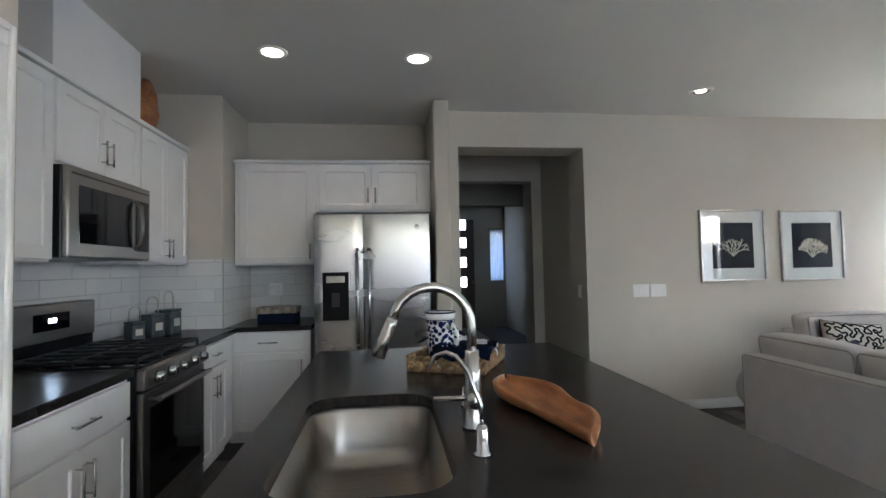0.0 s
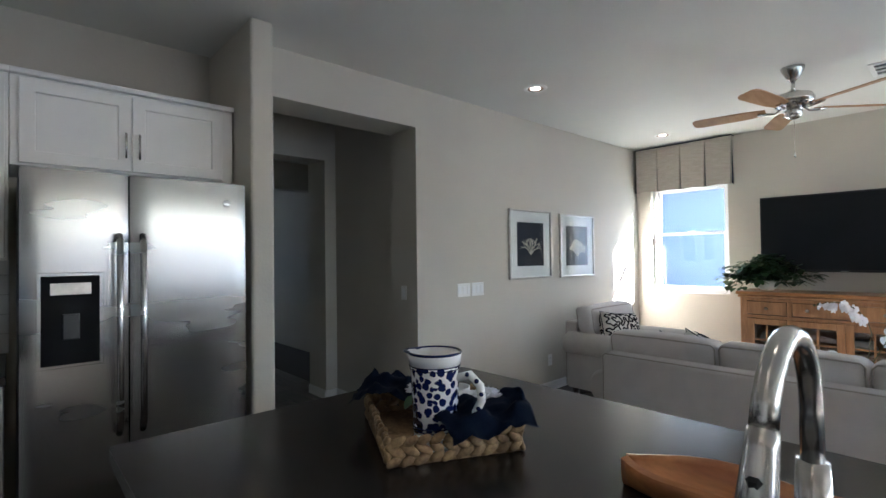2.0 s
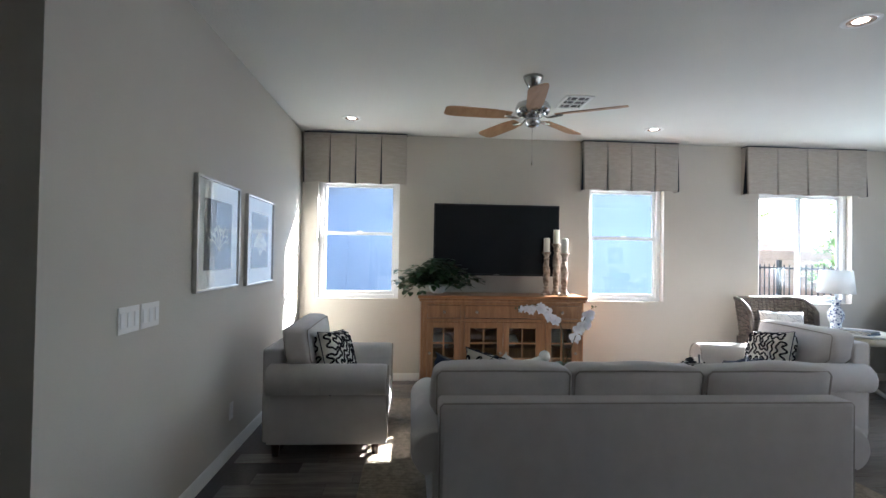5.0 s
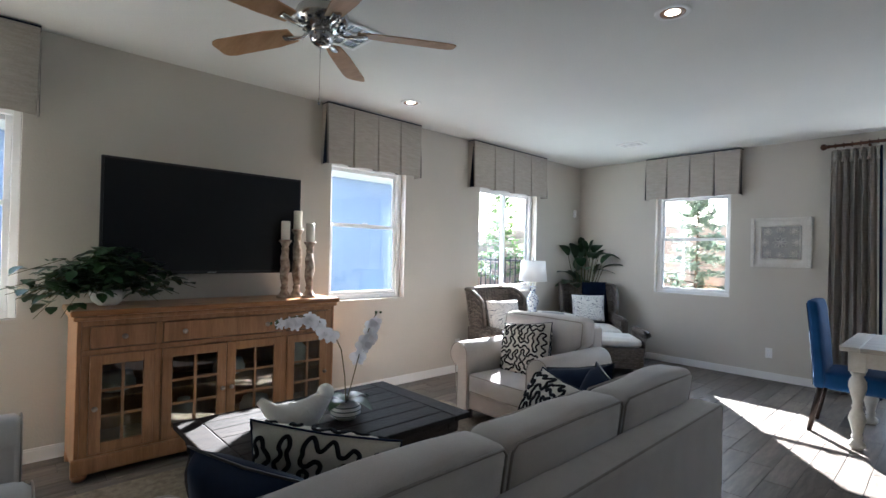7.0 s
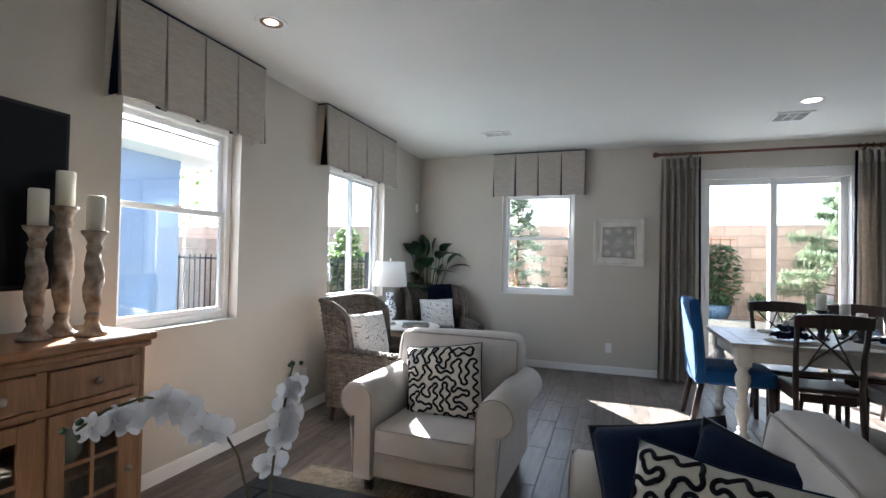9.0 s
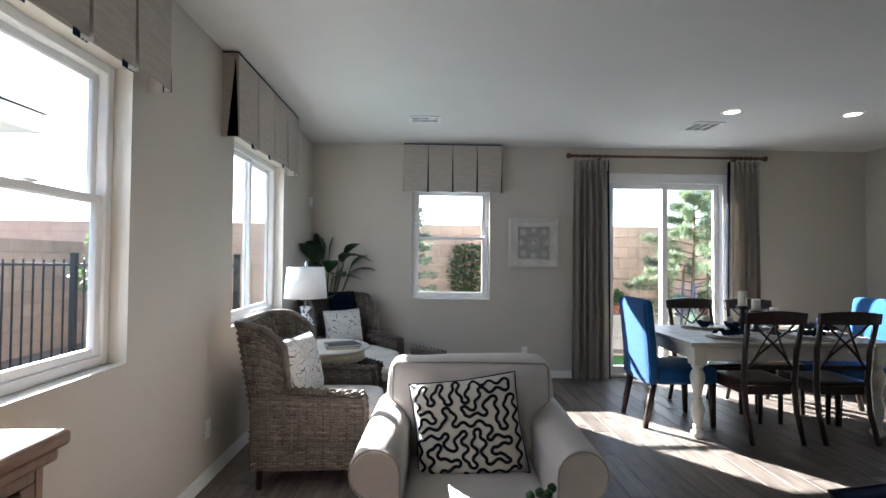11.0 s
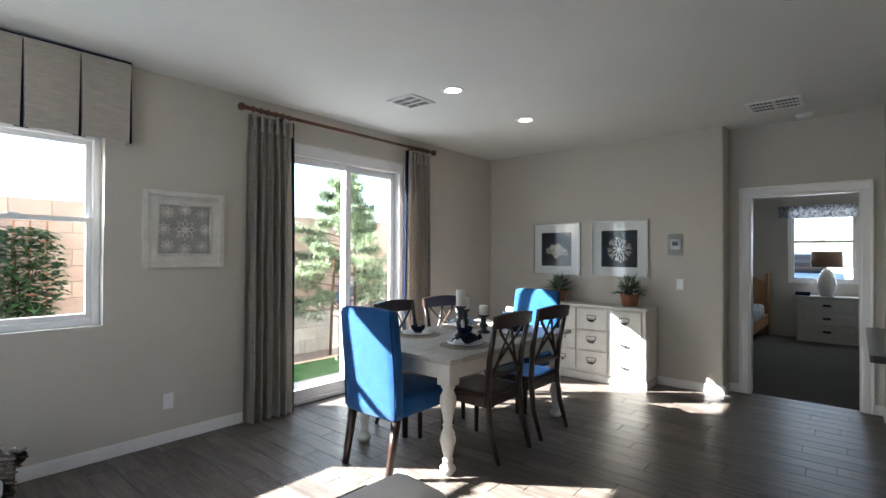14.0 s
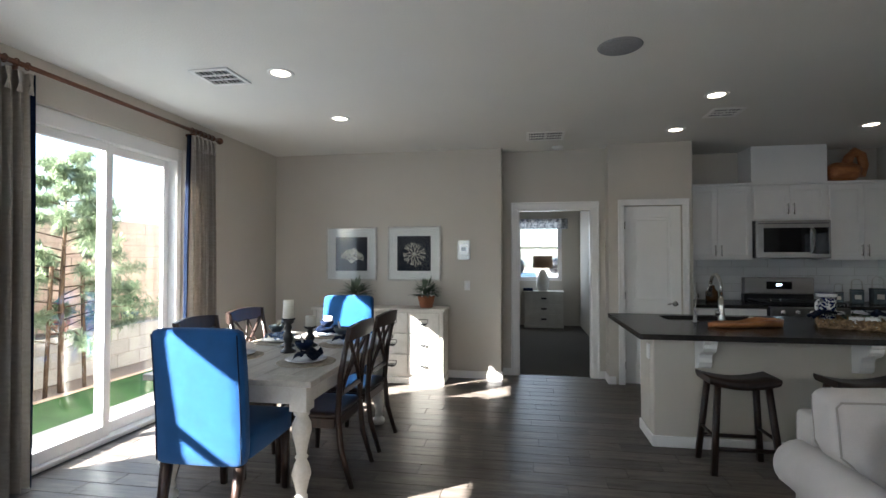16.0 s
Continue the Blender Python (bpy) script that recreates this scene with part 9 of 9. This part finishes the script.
# trees and shrubs
def tuft_tree(name, label, m, height, spread, seed, needles=True, mat=None, stakes=False, clear=0.2, count=900):
    t = thing(name, label, "tree", m, "garden trees")
    R = random.Random(seed)
    bm = bmesh.new()
    tube(bm, [(0, 0, 0), (0.02, 0.01, height * 0.4), (-0.01, 0.02, height * 0.75), (0, 0, height)], [0.035, 0.028, 0.015, 0.005], 8)
    part("trunk", bm, BARK, t)
    limbs, leaves = bmesh.new(), bmesh.new()
    tips = []
    for i in range(46):
        u = clear + (0.98 - clear) * i / 46
        a = i * 2.4 + R.uniform(-0.4, 0.4)
        ln = spread * (1.05 - u) ** 0.65 * R.uniform(0.65, 1.1)
        p = Vector((0, 0, u * height))
        q = p + Vector((math.cos(a) * ln, math.sin(a) * ln, R.uniform(-0.05, 0.22) * ln))
        tube(limbs, [p, p.lerp(q, 0.5) + Vector((0, 0, 0.06 * ln)), q], [0.010, 0.007, 0.003], 5)
        tips.append((p, q))
    part("limbs", limbs, BARK, t)
    for i in range(count):
        p, q = tips[i % len(tips)]
        c = p.lerp(q, R.uniform(0.35, 1.08)) + Vector([R.gauss(0, 0.03) for _ in range(3)])
        a, e = R.uniform(0, 6.283), R.uniform(-0.3, 0.9)
        d = Vector((math.cos(a) * math.cos(e), math.sin(a) * math.cos(e), math.sin(e)))
        if needles:
            for k in range(4):
                dd = d + Vector([R.gauss(0, 0.45) for _ in range(3)])
                leaf(leaves, c, dd, R.uniform(0.07, 0.13), 0.014, 0.15, 2)
        else:
            leaf(leaves, c, d, R.uniform(0.08, 0.14), R.uniform(0.04, 0.065), 0.2, 2)
    tagged(part("crown", leaves, mat, t), kind="stuff")
    if stakes:
        for x, y in ((0.28, 0.10), (-0.26, 0.05)):
            bm = bmesh.new()
            tube(bm, [(x, y, 0), (x * 0.8, y, 1.5)], 0.022, 8)
            part("stake", bm, BARK, t)
    return t


BARK = material("brown_bark", (0.13, 0.085, 0.055), 0.95, grain=14, dark=(0.07, 0.045, 0.03), stretch=(4, 4, 1), bump=0.6, bump_scale=30, spec=0.1)
NEEDLE = thin_material("sunlit_needles", (0.27, 0.33, 0.20), (0.17, 0.23, 0.14), 0.35)
BRIGHTLEAF = thin_material("sunlit_leaves", (0.16, 0.27, 0.07), (0.09, 0.17, 0.045), 0.4)
SILVERLEAF = thin_material("silver_green_leaves", (0.34, 0.40, 0.30), (0.22, 0.28, 0.20), 0.35)
DULLLEAF = thin_material("dusty_leaves", (0.075, 0.165, 0.055), (0.040, 0.100, 0.034), 0.3)
tuft_tree("conifer", "young blue-green conifer tied to wooden stakes", pose(-0.2, -5.42, G - 0.02), 2.85, 1.35, 5, True, NEEDLE, True, count=7500)
tuft_tree("tree", "bright green tree behind the side yard wall", pose(12.6, -4.2, G - 0.02), 4.4, 1.5, 8, False, BRIGHTLEAF, clear=0.3, count=2600)
tuft_tree("tree", "bright green tree behind the side yard wall", pose(14.4, -7.5, G - 0.02), 4.6, 1.7, 18, False, BRIGHTLEAF, clear=0.3, count=2600)
tuft_tree("tree", "bright green leafy tree in the side yard", pose(9.0, -5.3, G - 0.02), 3.2, 0.95, 38, False, BRIGHTLEAF, clear=0.3, count=2600)
tuft_tree("tree", "low bright green bushy tree in the side yard", pose(8.1, -5.45, G - 0.02), 2.1, 0.7, 48, False, BRIGHTLEAF, clear=0.3, count=2200)
tuft_tree("tree", "young silver-green garden tree near the house", pose(4.62, -5.25, G - 0.02), 2.7, 0.80, 28, False, SILVERLEAF, clear=0.2, count=3600)


def espalier(m, seed):
    t = thing("trellis_plant", "climber on a wooden trellis in a blue glazed pot", "plant", m, "potted climbers")
    bm = bmesh.new()
    lathe(bm, [(0, 0), (0.17, 0), (0.24, 0.16), (0.25, 0.27), (0.22, 0.28), (0.20, 0.25), (0, 0.24)], 22)
    part("pot", bm, BLUEPOT, t)
    for x in (-0.22, -0.07, 0.07, 0.22):
        part("upright", B((x - 0.009, -0.009, 0.2), (x + 0.009, 0.009, 1.42)), TEAK, t)
    for z in (0.55, 0.85, 1.15, 1.38):
        part("crossbar", B((-0.30, 0.0095, z - 0.009), (0.30, 0.022, z + 0.009)), TEAK, t)
    R = random.Random(seed)
    bm = bmesh.new()
    for i in range(1500):
        z = R.uniform(0.26, 1.28)
        w = 0.36 * math.sin(math.pi * min(1, (z - 0.1) / 1.35)) ** 0.6
        c = Vector((R.uniform(-w, w), 0.07 + R.gauss(0, 0.07), z))
        a = R.uniform(0, 6.283)
        leaf(bm, c, (math.cos(a), math.sin(a), R.uniform(-0.3, 0.6)), R.uniform(0.08, 0.13), R.uniform(0.045, 0.065), 0.2, 2)
    tagged(part("foliage", bm, DULLLEAF, t), kind="stuff")
    bm = bmesh.new()
    for i in range(9):
        x = R.uniform(-0.06, 0.06)
        tube(bm, [(x, 0, 0.24), (x * 3 + R.uniform(-0.05, 0.05), 0.01, 0.6), (x * 4.5, 0, R.uniform(0.8, 1.2))], 0.006, 5)
    part("stem", bm, BARK, t)
    return t


BLUEPOT = material("blue_glazed_pot", (0.05, 0.10, 0.17), 0.25, grain=6, dark=(0.03, 0.065, 0.12))
ep = espalier(pose(1.40, -6.27, 0.39), 2)
copy_thing(ep, pose(3.52, -6.27, 0.39))
for x, mat, s in ((4.45, PORCELAIN, 3), (0.75, TERRACOTTA, 4), (-0.9, TERRACOTTA, 6), (-2.1, BLUEPOT, 7)):
    t = thing("garden_shrub", "low green shrub in a pot on the planter bed", "shrub", pose(x, -6.25, 0.39), "potted shrubs")
    bm = bmesh.new()
    lathe(bm, [(0, 0), (0.09, 0), (0.13, 0.18), (0.135, 0.2), (0.11, 0.2), (0, 0.18)], 18)
    part("pot", bm, mat, t)
    R = random.Random(s)
    bm = bmesh.new()
    for i in range(420):
        a, e, r = R.uniform(0, 6.283), R.uniform(0, 1.5), R.uniform(0.05, 0.24)
        d = Vector((math.cos(a) * math.cos(e), math.sin(a) * math.cos(e), math.sin(e)))
        leaf(bm, Vector((0, 0, 0.2)) + d * r, d + Vector((0, 0, 0.2)), R.uniform(0.06, 0.11), R.uniform(0.015, 0.03), 0.25, 2)
    tagged(part("foliage", bm, DULLLEAF, t), kind="stuff")

# street outside the bedroom window
for y, c, s in ((-1.2, (0.03, 0.05, 0.09), 0), (2.2, (0.28, 0.28, 0.29), 1)):
    car = thing("parked_car", "parked car across the street" if s else "dark blue car parked across the street", "car", pose(-15.5, y, G - 0.012, 0, 0, 90))
    paint = material("car_paint", c, 0.25, grain=4, coat=0.5)
    bm = bmesh.new()
    soft_box(bm, (-2.1, -0.85, 0.35), (2.1, 0.85, 1.0), 0.2, 0.03, 8)
    part("body", bm, paint, car)
    bm = bmesh.new()
    soft_box(bm, (-1.2, -0.75, 0.95), (1.2, 0.75, 1.6), 0.25, 0.03, 8)
    part("cabin", bm, BLACKGLASS, car)
    for x in (-1.3, 1.3):
        for w in (-0.86, 0.7):
            bm = bmesh.new()
            lathe(bm, [(0, 0), (0.33, 0), (0.33, 0.16), (0, 0.16)], 20, m=pose(x, w + 0.16, 0.33, 90))
            part("wheel", bm, BLACK, car)
setting("road", B((-30, -40, G - 0.011), (-12, 40, G - 0.004)), material("asphalt", (0.06, 0.06, 0.062), 0.9, grain=20, dark=(0.045, 0.045, 0.047)), "grey asphalt street", "road")

# ---- floor tiles, last ----
tw, tl, gap = 0.152, 0.61, 0.003
fl = bpy.data.objects["floor"]
shared = {}
verts, faces, made = [], [], 0
row = 0
x = DW - 0.05
while x < E:
    off = (row * 0.2033 + (0.05 if row % 2 else 0.0)) % tl
    y = S - off
    while y < 10.9:
        y0, y1 = max(y, S + 0.001), y + tl - gap
        x0, x1 = x, min(x + tw - gap, E - 0.001)
        near_wall = y1 > N and (x1 < 0.4 or x0 > 1.93)
        if y1 - y0 > 0.02 and x1 - x0 > 0.02 and not near_wall:
            if y0 < 0.45 and made < 300:
                key = (round(x1 - x0, 3), round(y1 - y0, 3))
                if key not in shared:
                    bm = B((0, 0, -0.006), (key[0], key[1], 0.0), 0.0015, 1)
                    me = bpy.data.meshes.new("floor_tile")
                    bm.to_mesh(me)
                    bm.free()
                    me.materials.append(FLOORTILE)
                    shared[key] = me
                o = new("floor_tile", shared[key])
                o.parent, o.location = fl, (x0, y0, 0.0)
                made += 1
            else:
                k = len(verts)
                verts += [(x0, y0, -0.003), (x1, y0, -0.003), (x1, y1, -0.003), (x0, y1, -0.003), (x0 + 0.001, y0 + 0.001, 0), (x1 - 0.001, y0 + 0.001, 0), (x1 - 0.001, y1 - 0.001, 0), (x0 + 0.001, y1 - 0.001, 0)]
                faces += [[k + q for q in f] for f in ((0, 1, 5, 4), (1, 2, 6, 5), (2, 3, 7, 6), (3, 0, 4, 7), (4, 5, 6, 7))]
        y += tl
    x += tw
    row += 1
me = bpy.data.meshes.new("floor_tile")
me.from_pydata(verts, [], faces)
me.materials.append(FLOORTILE_FAR)
o = new("floor_tile", me)
o.parent = fl
o["kind"] = "stuff"
